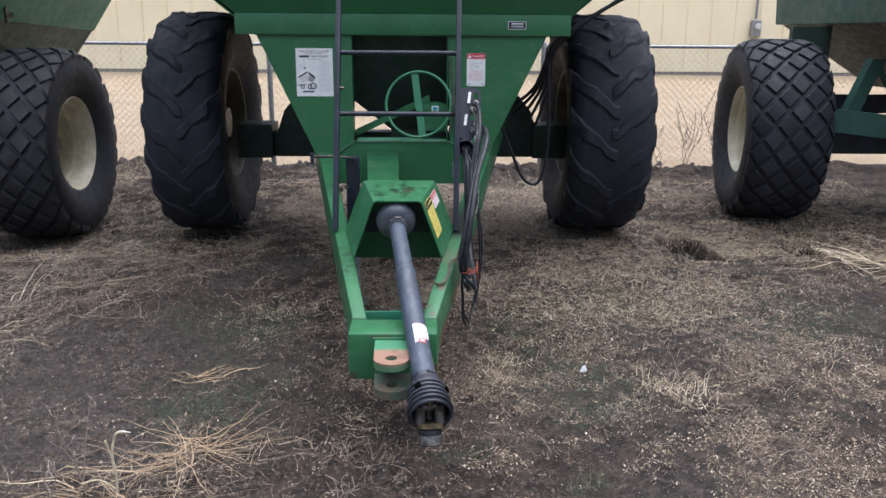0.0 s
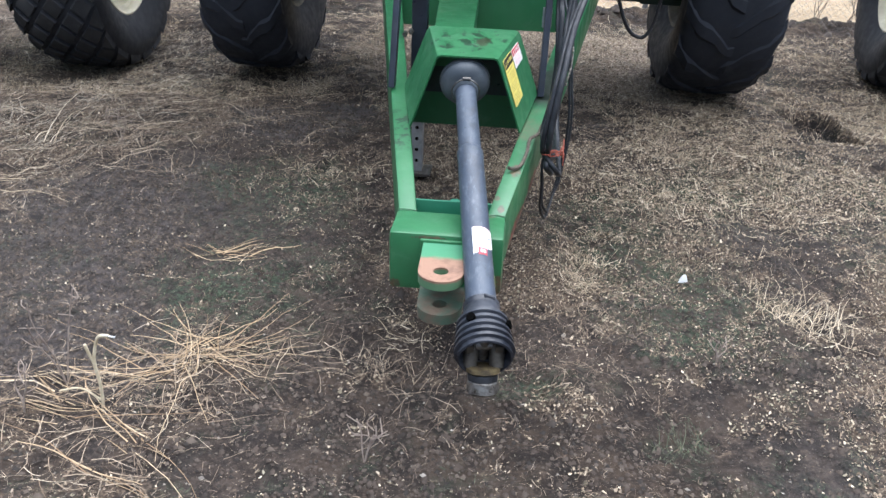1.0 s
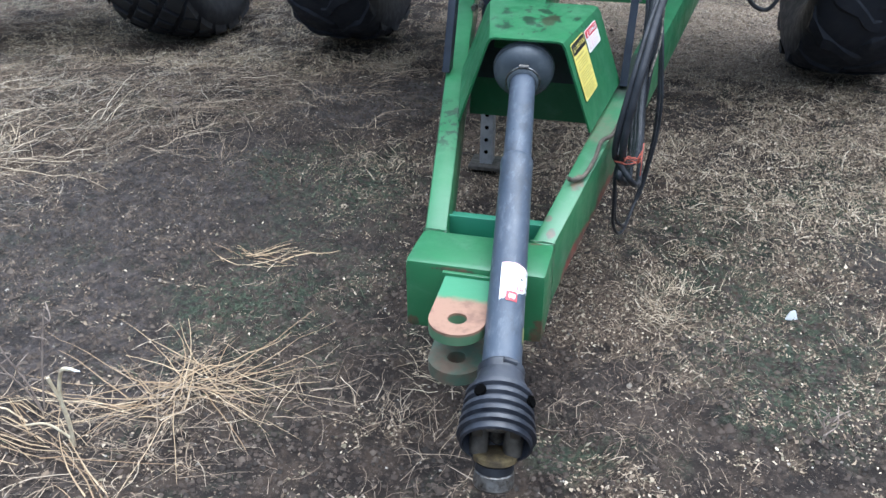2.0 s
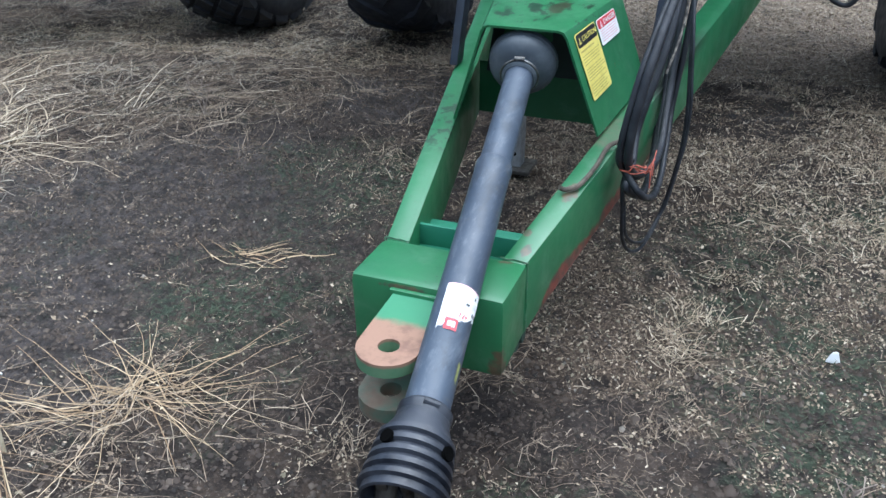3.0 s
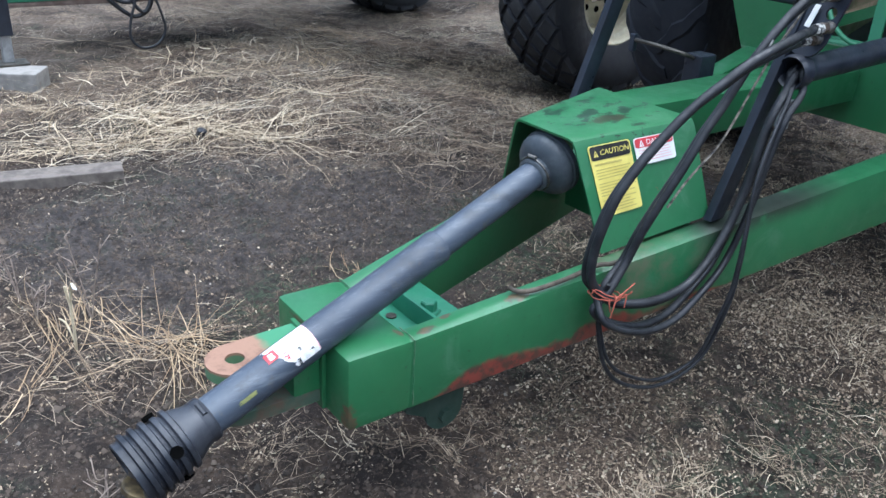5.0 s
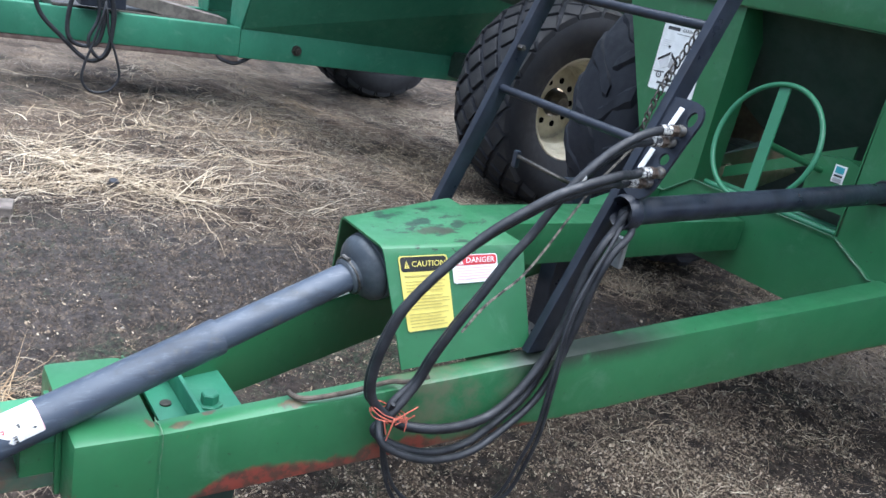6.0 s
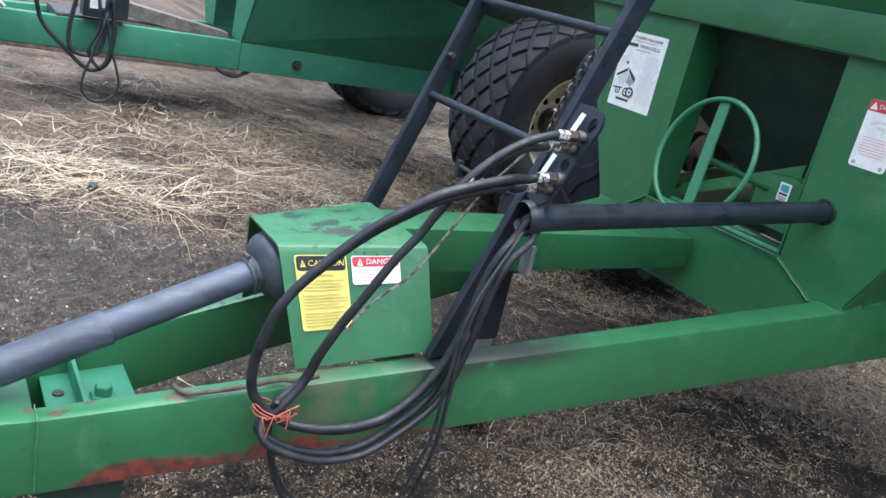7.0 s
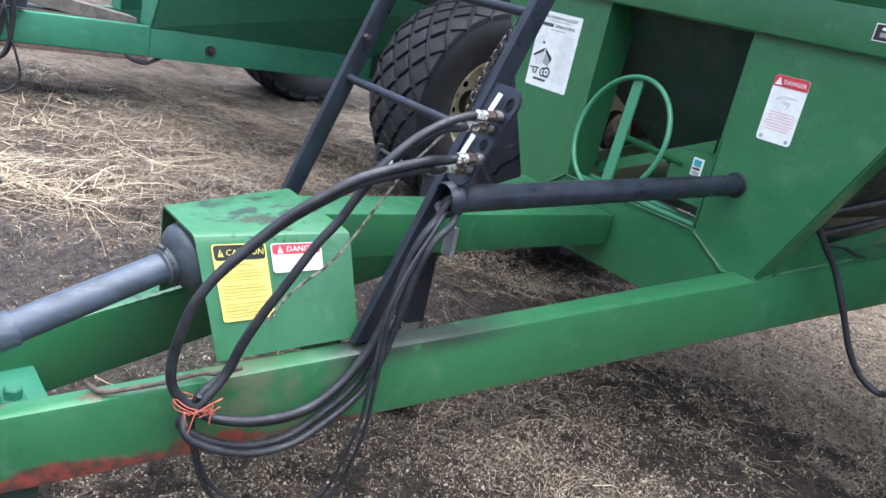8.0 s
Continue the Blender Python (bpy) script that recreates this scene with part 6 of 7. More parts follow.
line = s.calc("ADD", s.calc("SUBTRACT", s.axis("Y"), s.calc("MULTIPLY", s.axis("X"), 0.0524)), s.calc("MULTIPLY", s.noise(1.5, 4), 0.5))
s.colour(s.mix(s.step(line, 10.35, 10.6), soil, lawn))
s.gloss(s.step(s.calc("SUBTRACT", wet, s.calc("MULTIPLY", s.noise(12, 5), 0.6)), 0.0, 0.5, 0.95, 0.55))
s.bump(s.calc("ADD", s.noise(16, 7, 0.72), s.calc("MULTIPLY", s.noise(90, 4, 0.75), 0.4)), 0.8, 0.035)
ground_mat = s.mat
ground = mesh_from("ground", np.stack([X.ravel(), Y.ravel(), Z.ravel()], 1), quads, ground_mat, "structure")
for name, values in (("litter", cover(X, Y)), ("moss", mossy(X, Y)), ("wet", wetness(X, Y)), ("dry", dryness(X, Y)), ("print", np.clip(rut(X, Y), 0, 1))):
    at = ground.data.attributes.new(name, "FLOAT", "POINT")
    at.data.foreach_set("value", np.ascontiguousarray(values, np.float32).ravel())
tagged(ground, "dark muddy ground littered with straw chaff and dead grass", "ground")


def straw_material(name, a, b, c):
    s = Shader(name, 0.7, 0, 0.3)
    r = s.island()
    col = s.mix(s.step(r, 0.0, 0.6), a, b)
    col = s.mix(s.step(r, 0.7, 1.0), col, c)
    s.colour(s.mix(s.step(s.noise(25, 3), 0.4, 0.7, 0, 0.4), col, a))
    return s.mat


straw_mat = straw_material("straw", (0.17, 0.122, 0.082), (0.32, 0.25, 0.178), (0.50, 0.42, 0.315))
pale_straw = straw_material("pale_straw", (0.31, 0.24, 0.16), (0.54, 0.445, 0.31), (0.74, 0.655, 0.50))
dull_straw = straw_material("dull_chaff", (0.060, 0.041, 0.029), (0.20, 0.15, 0.107), (0.40, 0.325, 0.245))
golden_straw = straw_material("golden_straw", (0.24, 0.16, 0.092), (0.41, 0.305, 0.185), (0.56, 0.45, 0.30))
green_blade = straw_material("faded_grass", (0.030, 0.040, 0.022), (0.06, 0.075, 0.042), (0.13, 0.135, 0.085))
chip_mat = straw_material("stone_chips", (0.10, 0.088, 0.075), (0.19, 0.168, 0.14), (0.36, 0.33, 0.285))
grey_straw = straw_material("grey_straw", (0.20, 0.168, 0.130), (0.36, 0.315, 0.25), (0.52, 0.465, 0.375))
leaf_mat = straw_material("dead_leaf", (0.115, 0.082, 0.056), (0.31, 0.242, 0.168), (0.57, 0.485, 0.36))
dull_leaf = straw_material("dull_leaf", (0.08, 0.058, 0.04), (0.20, 0.15, 0.105), (0.36, 0.295, 0.21))
sage_mat = straw_material("sage_leaf", (0.085, 0.072, 0.048), (0.225, 0.195, 0.135), (0.42, 0.375, 0.275))


def blades(name, base, length, width, heading, lift, curl, material, label, category, parts=3):
    """Many thin curved blades in one mesh: base n x 2, the others n long."""
    n = len(base)
    t = np.linspace(0, 1, parts + 1)
    ang = heading[:, None] + curl[:, None] * (t[None] - 0.3)
    d = length[:, None] / parts
    px = base[:, 0, None] + np.cumsum(np.cos(ang) * d, 1) - np.cos(ang[:, :1]) * d
    py = base[:, 1, None] + np.cumsum(np.sin(ang) * d, 1) - np.sin(ang[:, :1]) * d
    arch = lift[:, None] * length[:, None] * (1 - (1 - t[None]) ** 2)
    z = ground_z(px, py) + 0.004 + arch
    taper = width[:, None] * (1 - 0.65 * t[None]) / 2
    sx, sy = -np.sin(ang) * taper, np.cos(ang) * taper
    roll = rng.uniform(-0.7, 0.7, n)[:, None]
    zz = taper * roll
    v = np.stack([np.stack([px - sx, py - sy, z - zz], -1), np.stack([px + sx, py + sy, z + zz], -1)], 2)
    k = parts + 1
    ids = np.arange(n * k * 2).reshape(n, k, 2)
    f = np.stack([ids[:, :-1, 0], ids[:, :-1, 1], ids[:, 1:, 1], ids[:, 1:, 0]], -1).reshape(-1, 4)
    ob = mesh_from(name, v.reshape(-1, 3), f, material, "stuff", False)
    return tagged(ob, label, category)


def scatter(n, x0, x1, y0, y1, keep):
    p = np.stack([rng.uniform(x0, x1, n), rng.uniform(y0, y1, n)], 1)
    return p[rng.random(n) < keep(p[:, 0], p[:, 1])]


def wild(p, lo, hi, w0, w1, lift, curl):
    n = len(p)
    return dict(base=p, length=rng.uniform(lo, hi, n), width=rng.uniform(w0, w1, n), heading=rng.uniform(0, math.tau, n), lift=np.abs(rng.normal(0, lift, n)), curl=rng.normal(0, curl, n))


def flakes(name, p, lo, hi, material, label, sides=4):
    """Irregular folded scraps of dead leaf, lying at odd tilts."""
    n = len(p)
    size = lo + (hi - lo) * rng.random(n) ** 2.0
    ang = rng.uniform(0, math.tau, n)[:, None] + (np.arange(sides) + rng.uniform(-0.28, 0.28, (n, sides))) * math.tau / sides
    rad = size[:, None] * rng.uniform(0.55, 1.15, (n, sides))
    long = rng.uniform(0, math.tau, n)[:, None]
    slim = rng.uniform(0.45, 1.0, n)[:, None]
    u, v = rad * np.cos(ang), rad * np.sin(ang) * slim
    x, y = u * np.cos(long) - v * np.sin(long), u * np.sin(long) + v * np.cos(long)
    tx, ty = rng.normal(0, 0.38, n)[:, None], rng.normal(0, 0.38, n)[:, None]
    fold = np.abs(v) * rng.uniform(-0.5, 0.7, n)[:, None]
    wx, wy = p[:, 0, None] + x, p[:, 1, None] + y
    z = ground_z(wx, wy) + 0.003 + 0.35 * size[:, None] * rng.random(n)[:, None] + tx * x + ty * y + fold
    ids = np.arange(n * sides).reshape(n, sides)
    f = ids if sides == 4 else np.concatenate([ids[:, [0, 1, 2, 3]], ids[:, [0, 3, 4, 5]]])
    return tagged(mesh_from(name, np.stack([wx, wy, z], -1).reshape(-1, 3), f, material, "stuff", False), label, "leaf litter")


def clumped(x, y):
    """Leaf scraps gather in drifts with bare soil between."""
    d = cover(x, y) + 0.9 * vnoise(x, y, 5.5, 41) + 0.8 * vnoise(x, y, 14, 43) + 0.5 * vnoise(x, y, 30, 47)
    return np.clip((d - 0.24) / 0.45, 0.025, 1)


near_path = lambda x, y: np.clip(1.25 - np.hypot(x + 0.2, y - 4.2) / 6.5, 0.25, 1)
p = scatter(330000, -7.5, 3.4, 1.6, 9.0, lambda x, y: near_path(x, y) * cover(x, y) ** 1.25)
blades("chaff", **wild(p, 0.005, 0.022, 0.0010, 0.0030, 0.3, 1.1), material=dull_straw, label="dull chaff and dead grass trodden into the mud", category="chaff", parts=1)
p = scatter(75000, -7.5, 3.4, 1.6, 9.0, lambda x, y: cover(x, y) ** 1.7)
blades("straw_litter", **wild(p, 0.012, 0.060, 0.0010, 0.0024, 0.25, 1.3), material=straw_mat, label="broken straw scattered over the mud", category="straw", parts=2)
p = scatter(430000, -4, 3.3, 1.6, 8.0, lambda x, y: near_path(x, y) * clumped(x, y) * (0.35 + 0.65 * (x > -0.7 + 0.8 * vnoise(x, y, 2.0))))
flakes("leaf_litter", p, 0.0018, 0.0072, leaf_mat, "pale flecks of dead clover leaf on the mud")
p = scatter(70000, -2.5, 3.3, 1.6, 7.0, lambda x, y: clumped(x, y) ** 1.5 * (0.3 + 0.7 * (x > -0.6)))
flakes("leaf_litter", p, 0.0025, 0.0080, sage_mat, "grey-green scraps of clover leaf on the mud")
p = scatter(5000, -3, 3.2, 1.6, 7.0, lambda x, y: clumped(x, y))
flakes("leaf_litter", p, 0.005, 0.012, dull_leaf, "curled scraps of dead leaf on the litter", 6)
p = scatter(150000, -4.5, 4.5, 5.8, 9.6, lambda x, y: np.clip(clumped(x, y) + 0.5 * dryness(x, y) + 0.3 * (y > 6.8) * (x > 0.6), 0, 1) * (1 - np.clip(rut(x, y), 0, 1)))
flakes("leaf_litter", p, 0.003, 0.012, leaf_mat, "dry leaf scraps on the ground under the hopper")
p = scatter(24000, -4.5, 4.5, 5.8, 9.6, lambda x, y: np.clip(clumped(x, y) + 0.4 * dryness(x, y) + 0.2 * (x > 0.6), 0, 1) * (1 - np.clip(rut(x, y), 0, 1)))
blades("straw_litter", **wild(p, 0.02, 0.10, 0.0014, 0.0030, 0.3, 1.3), material=pale_straw, label="pale dry straw by the wheels and under the hopper", category="straw", parts=3)
p = scatter(120000, -0.2, 2.8, 4.1, 6.6, lambda x, y: np.clip(zone(x, y, TAN) * (0.55 + 1.2 * vnoise(x, y, 7, 61) + 0.9 * vnoise(x, y, 19, 63)), 0, 1) * (1 - np.clip(zone(x, y, DARK), 0, 1)))
flakes("leaf_litter", p, 0.002, 0.0085, straw_mat, "tan drifts of chopped straw and leaf on the mud")
p = scatter(22000, -7.0, -1.9, 2.9, 8.0, lambda x, y: np.clip((-x - 1.9) / 1.2, 0, 1) * np.where((x < -3.4) & (y < 4.25), 0.25, 1.0) * np.clip(0.42 + 1.5 * vnoise(x, y, 1.5, 51) + 1.4 * vnoise(x, y, 4.5, 53), 0.03, 1))
matted = wild(p, 0.05, 0.22, 0.0012, 0.0032, 0.16, 0.8)
matted["heading"] = rng.normal(0.9, 1.3, len(p))
blades("matted_grass", **matted, material=grey_straw, label="matted grey dead grass between the carts", category="dead grass", parts=4)
p = scatter(60000, -3.2, 0.6, 2.2, 5.6, lambda x, y: np.clip(zone(x, y, DARK) * (0.35 + 1.2 * vnoise(x, y, 3.5, 81) + 1.0 * vnoise(x, y, 11, 83)), 0.02, 1))
blades("chaff", **wild(p, 0.006, 0.035, 0.0008, 0.0022, 0.25, 1.3), material=dull_straw, label="scattered rotten stalks on the bare mud", category="chaff", parts=2)
p = scatter(30000, -3.2, 0.2, 2.2, 5.6, lambda x, y: np.clip(zone(x, y, DARK) * (0.3 + 1.2 * vnoise(x, y, 6, 85)), 0.01, 1))
flakes("leaf_litter", p, 0.0015, 0.006, dull_leaf, "rotten leaf scraps on the bare mud")
p = scatter(150000, -2.5, 3.0, 2.0, 6.5, lambda x, y: mossy(x, y) * 0.6)
blades("moss_sprigs", **wild(p, 0.006, 0.022, 0.0012, 0.0034, 0.5, 0.9), material=green_blade, label="low dull green sprigs of weed between the litter", category="moss", parts=1)


def pile(centres, n, lo, hi, lift, heading=None, spread=3.2):
    base, head = [], []
    for cx, cy, rx, ry, k in centres:
        m = int(n * k)
        base.append(np.stack([rng.normal(cx, rx, m), rng.normal(cy, ry, m)], 1))
        head.append((heading if heading is not None else 0) + rng.normal(0, spread, m))
    base, head = np.concatenate(base), np.concatenate(head)
    m = len(base)
    return dict(base=base, length=rng.uniform(lo, hi, m), width=rng.uniform(0.0011, 0.0030, m), heading=head, lift=np.abs(rng.normal(0, lift, m)), curl=rng.normal(0, 0.8, m))


def bundles(name, spots, heading, spread, per, lo, hi, width, lift, material, label, bend=0.35):
    """Sheaves of nearly parallel stalks. spots: x, y, rx, ry, number of sheaves."""
    base, head, length, up = [], [], [], []
    for cx, cy, rx, ry, k in spots:
        for _ in range(k):
            bx, by, h = rng.normal(cx, rx), rng.normal(cy, ry), heading + rng.normal(0, spread)
            m = int(rng.integers(per // 2, per + 1))
            base.append(np.stack([bx + rng.normal(0, 0.035, m), by + rng.normal(0, 0.035, m)], 1))
            head.append(h + rng.normal(0, 0.22, m) + math.pi * (rng.random(m) < 0.4))
            length.append(rng.uniform(lo, hi, m))
            up.append(np.abs(rng.normal(0, lift, m)))
    base, head, length, up = (np.concatenate(q) for q in (base, head, length, up))
    m = len(base)
    return blades(name, base, length, rng.uniform(width * 0.5, width, m), head, up, rng.normal(0, bend, m), material, label, "straw", 6)


SWATH = [(-2.85, 3.05, 0.10, 0.22, 9), (-2.88, 3.55, 0.12, 0.25, 12), (-3.3, 3.55, 0.14, 0.16, 9), (-2.75, 3.98, 0.14, 0.18, 8), (-3.55, 3.05, 0.25, 0.2, 7), (-3.9, 3.9, 0.4, 0.35, 8), (-4.7, 4.6, 0.6, 0.5, 9), (-3.1, 4.3, 0.3, 0.25, 5)]
bundles("straw_swath", SWATH, 1.15, 0.60, 10, 0.16, 0.62, 0.0048, 0.13, pale_straw, "long pale straw lying in a swath between the carts", 0.45)
blades("straw_swath", **pile([(x, y, a * 1.15, b * 1.15, k / 10) for x, y, a, b, k in SWATH], 260, 0.05, 0.22, 0.24, 1.0, 1.7), material=straw_mat, label="finer broken straw in the swath", category="straw", parts=4)
husk = pile([(x, y, a, b, k / 10) for x, y, a, b, k in SWATH], 110, 0.04, 0.16, 0.40, 1.1, 1.8)
husk["curl"], husk["width"] = rng.normal(0, 1.6, len(husk["curl"])), rng.uniform(0.0025, 0.0070, len(husk["curl"]))
blades("straw_swath", **husk, material=pale_straw, label="curled dry leaf blades in the swath", category="straw", parts=6)
bundles("straw_bunch", [(-0.84, 2.99, 0.04, 0.03, 7), (-0.95, 2.88, 0.10, 0.04, 4), (-1.12, 2.70, 0.10, 0.07, 3), (-1.0, 2.45, 0.12, 0.08, 2)], 0.25, 0.55, 10, 0.10, 0.42, 0.0042, 0.09, golden_straw, "bunch of long dry stalks beside the hitch")
blades("straw_bunch", **pile([(-0.85, 2.95, 0.14, 0.09, 1.0), (-1.1, 2.72, 0.22, 0.15, 1.3), (-0.7, 3.05, 0.2, 0.1, 0.5), (-1.0, 2.45, 0.2, 0.12, 0.9)], 100, 0.04, 0.15, 0.12, 0.2, 1.4), material=straw_mat, label="fine dead grass round the stalks", category="straw", parts=4)
bundles("straw_wisp", [(-1.14, 3.70, 0.05, 0.025, 5)], -0.05, 0.3, 8, 0.06, 0.25, 0.005, 0.05, golden_straw, "flat wisp of straw on the mud")
bundles("dead_branch", [(2.95, 5.85, 0.2, 0.12, 14), (2.9, 5.5, 0.15, 0.1, 6)], 2.75, 0.4, 6, 0.2, 0.65, 0.0095, 0.16, pale_straw, "pale dead weed stalks lying by the rut")
blades("straw_patch", **pile([(1.2, 5.35, 0.35, 0.2, 1.0), (0.7, 5.2, 0.3, 0.2, 1.0), (1.6, 5.0, 0.4, 0.25, 1.6), (1.1, 4.6, 0.3, 0.2, 1.3), (0.8, 4.75, 0.3, 0.2, 1.0), (0.4, 4.85, 0.2, 0.15, 0.7), (0.05, 4.95, 0.15, 0.1, 0.6), (2.2, 6.1, 0.4, 0.2, 0.7), (3.0, 7.0, 0.5, 0.25, 1.0), (-0.9, 4.65, 0.2, 0.15, 0.8), (1.9, 3.9, 0.3, 0.2, 0.6), (-0.3, 5.6, 0.3, 0.4, 1.0), (-0.8, 6.7, 0.35, 0.3, 1.2), (0.2, 7.2, 0.5, 0.4, 1.5)], 260, 0.02, 0.09, 0.22, 0.3, 2.2), material=pale_straw, label="short pale straw scattered on the litter", category="straw", parts=3)
bundles("straw_patch", [(2.6, 6.9, 0.5, 0.3, 16), (-1.9, 5.9, 0.5, 0.35, 16), (-2.4, 4.6, 0.4, 0.3, 18), (-3.2, 5.2, 0.45, 0.35, 18), (-2.0, 4.9, 0.4, 0.4, 14), (-5.4, 5.2, 0.9, 0.6, 26), (-1.7, 5.3, 0.3, 0.3, 8), (-3.6, 6.0, 0.6, 0.5, 14)], 0.5, 0.7, 14, 0.06, 0.3, 0.0035, 0.10, straw_mat, "flattened dead grass over the mud")
blades("straw_patch", **pile([(2.6, 6.8, 0.6, 0.4, 0.9), (-1.9, 5.9, 0.6, 0.4, 0.9), (-2.4, 4.6, 0.5, 0.35, 0.9), (-3.2, 5.2, 0.5, 0.4, 0.9), (-2.0, 4.9, 0.4, 0.4, 0.7), (-5.5, 5.1, 0.9, 0.6, 0.9), (-3.4, 6.2, 0.8, 0.5, 0.8), (0.9, 6.0, 0.8, 0.5, 0.6), (0.5, 7.2, 1.0, 0.4, 0.8)], 600, 0.03, 0.15, 0.15, 0.3, 1.8), material=dull_straw, label="loose dead grass over the mud", category="straw", parts=3)


def tussock(x, y, r, n, lo, hi, lift, material, label):
    """A trodden tuft: most blades flop one way, a few stand."""
    lean = rng.uniform(0, math.tau)
    a = np.where(rng.random(n) < 0.6, lean + rng.normal(0, 0.8, n), rng.uniform(0, math.tau, n))
    side = rng.normal(0, r * 1.5, n)
    base = np.stack([x + rng.normal(0, r, n) - side * math.sin(lean), y + rng.normal(0, r, n) + side * math.cos(lean)], 1)
    blades("grass_tuft", base, rng.uniform(lo, hi, n) * rng.uniform(0.5, 1, n), rng.uniform(0.0009, 0.0024, n), a, np.abs(rng.normal(lift * 0.5, 0.22, n)), rng.normal(0, 1.0, n), material, label, "grass tuft", 4)


for x, y, r, n, lo, hi, lift, m in ((-0.29, 3.02, 0.05, 80, 0.06, 0.16, 0.3, straw_mat), (-0.12, 3.44, 0.05, 80, 0.06, 0.17, 0.35, straw_mat), (-0.27, 3.28, 0.05, 60, 0.05, 0.13, 0.4, pale_straw), (-0.85, 2.82, 0.08, 90, 0.08, 0.22, 0.3, straw_mat), (0.32, 3.75, 0.03, 90, 0.05, 0.12, 0.5, straw_mat), (0.38, 3.92, 0.03, 60, 0.05, 0.12, 0.5, pale_straw), (0.42, 4.22, 0.03, 50, 0.05, 0.12, 0.5, straw_mat), (0.34, 3.37, 0.03, 40, 0.04, 0.10, 0.3, dull_straw), (0.27, 3.13, 0.06, 50, 0.05, 0.14, 0.15, dull_straw), (-1.49, 6.52, 0.06, 70, 0.1, 0.25, 0.8, pale_straw), (-1.36, 6.3, 0.08, 80, 0.08, 0.2, 0.6, straw_mat),
                                    (-4.4, 5.1, 0.14, 260, 0.06, 0.18, 0.4, golden_straw), (-5.4, 5.7, 0.15, 260, 0.06, 0.2, 0.5, golden_straw), (-3.5, 4.9, 0.12, 160, 0.06, 0.2, 0.4, straw_mat), (1.11, 3.62, 0.05, 150, 0.08, 0.22, 0.55, pale_straw), (1.27, 3.15, 0.05, 80, 0.06, 0.16, 0.4, straw_mat), (0.34, 3.74, 0.03, 60, 0.05, 0.13, 0.5, pale_straw), (1.53, 3.75, 0.03, 50, 0.05, 0.14, 0.5, straw_mat),
                                    (0.6, 2.82, 0.03, 60, 0.05, 0.11, 0.5, green_blade), (0.61, 4.35, 0.04, 60, 0.05, 0.14, 0.5, straw_mat), (0.42, 4.17, 0.03, 50, 0.05, 0.12, 0.5, pale_straw), (0.36, 3.42, 0.05, 50, 0.04, 0.10, 0.3, dull_straw),
                                    (-1.5, 6.2, 0.05, 80, 0.08, 0.2, 0.8, straw_mat), (-1.42, 6.38, 0.05, 60, 0.08, 0.2, 0.9, pale_straw), (-1.94, 4.64, 0.05, 50, 0.08, 0.2, 0.7, straw_mat), (-0.2, 2.75, 0.06, 50, 0.05, 0.12, 0.2, dull_straw), (0.05, 3.2, 0.05, 36, 0.04, 0.10, 0.3, dull_straw),
                                    (-0.55, 3.15, 0.08, 50, 0.05, 0.12, 0.2, dull_straw), (-0.95, 3.35, 0.06, 60, 0.04, 0.1, 0.5, green_blade), (-1.05, 4.15, 0.15, 160, 0.03, 0.08, 0.4, green_blade), (0.9, 4.0, 0.06, 60, 0.03, 0.08, 0.5, green_blade), (-0.3, 4.9, 0.1, 90, 0.05, 0.12, 0.5, straw_mat), (-0.5, 5.5, 0.12, 120, 0.05, 0.14, 0.6, straw_mat)):
    tussock(x, y, r, n, lo, hi, lift, m, "green-tinged tuft of short grass" if m is green_blade else "dry pale tuft of dead grass")

# small stones and grain-sized chips
p = scatter(30000, -4.5, 3.2, 1.4, 7.5, lambda x, y: np.clip(0.15 + 0.6 * cover(x, y), 0.15, 1))


def crumbs(name, p, lo, hi, tall, material, label, category):
    n = len(p)
    size = rng.uniform(lo, hi, n) * np.where(rng.random(n) < 0.012, 2.0, 1)
    ang = rng.uniform(0, math.tau, n)
    corner = np.array([[1, 0, -0.2], [0, 1, -0.2], [-1, 0, -0.2], [0, -1, -0.2], [0, 0, tall]], float)
    v = corner[None] * size[:, None, None] * rng.uniform(0.6, 1.3, (n, 5, 1))
    ca, sa = np.cos(ang)[:, None], np.sin(ang)[:, None]
    v = np.stack([v[..., 0] * ca - v[..., 1] * sa, v[..., 0] * sa + v[..., 1] * ca, v[..., 2]], -1)
    v = v + np.stack([p[:, 0], p[:, 1], ground_z(p[:, 0], p[:, 1]) + 0.002], 1)[:, None]
    ids = np.arange(n * 5).reshape(n, 5)
    f = np.concatenate([ids[:, [0, 1, 4]], ids[:, [1, 2, 4]], ids[:, [2, 3, 4]], ids[:, [3, 0, 4]]])
    tagged(mesh_from(name, v.reshape(-1, 3), f, material, "stuff", False), label, category)


crumbs("gravel", p, 0.0016, 0.0052, 0.8, chip_mat, "pale grit and spilled grain on the mud", "gravel")
crumb_mat = straw_material("soil_crumbs", (0.018, 0.014, 0.011), (0.050, 0.036, 0.027), (0.09, 0.070, 0.054))
p = scatter(190000, -4.5, 3.2, 1.6, 8.5, lambda x, y: near_path(x, y) * np.clip(0.80 - 0.6 * cover(x, y) + 1.0 * vnoise(x, y, 4, 21) - 0.1 * wetness(x, y) - 0.7 * dryness(x, y), 0.06, 1))
crumbs("soil_crumbs", p, 0.003, 0.011, 0.75, crumb_mat, "dark crumbs of loose wet soil", "soil")

# standing weeds, a white chip and clods
def weed(name, x, y, stems, material, label):
    ob = thing(name, pose(x, y, float(ground_z(x, y))), label, "weed")
    for pts, r in stems:
        bm = bmesh.new()
        hose(bm, pts, r, 6, 5)
        part("stem", bm, material, ob, "", True)
    return ob


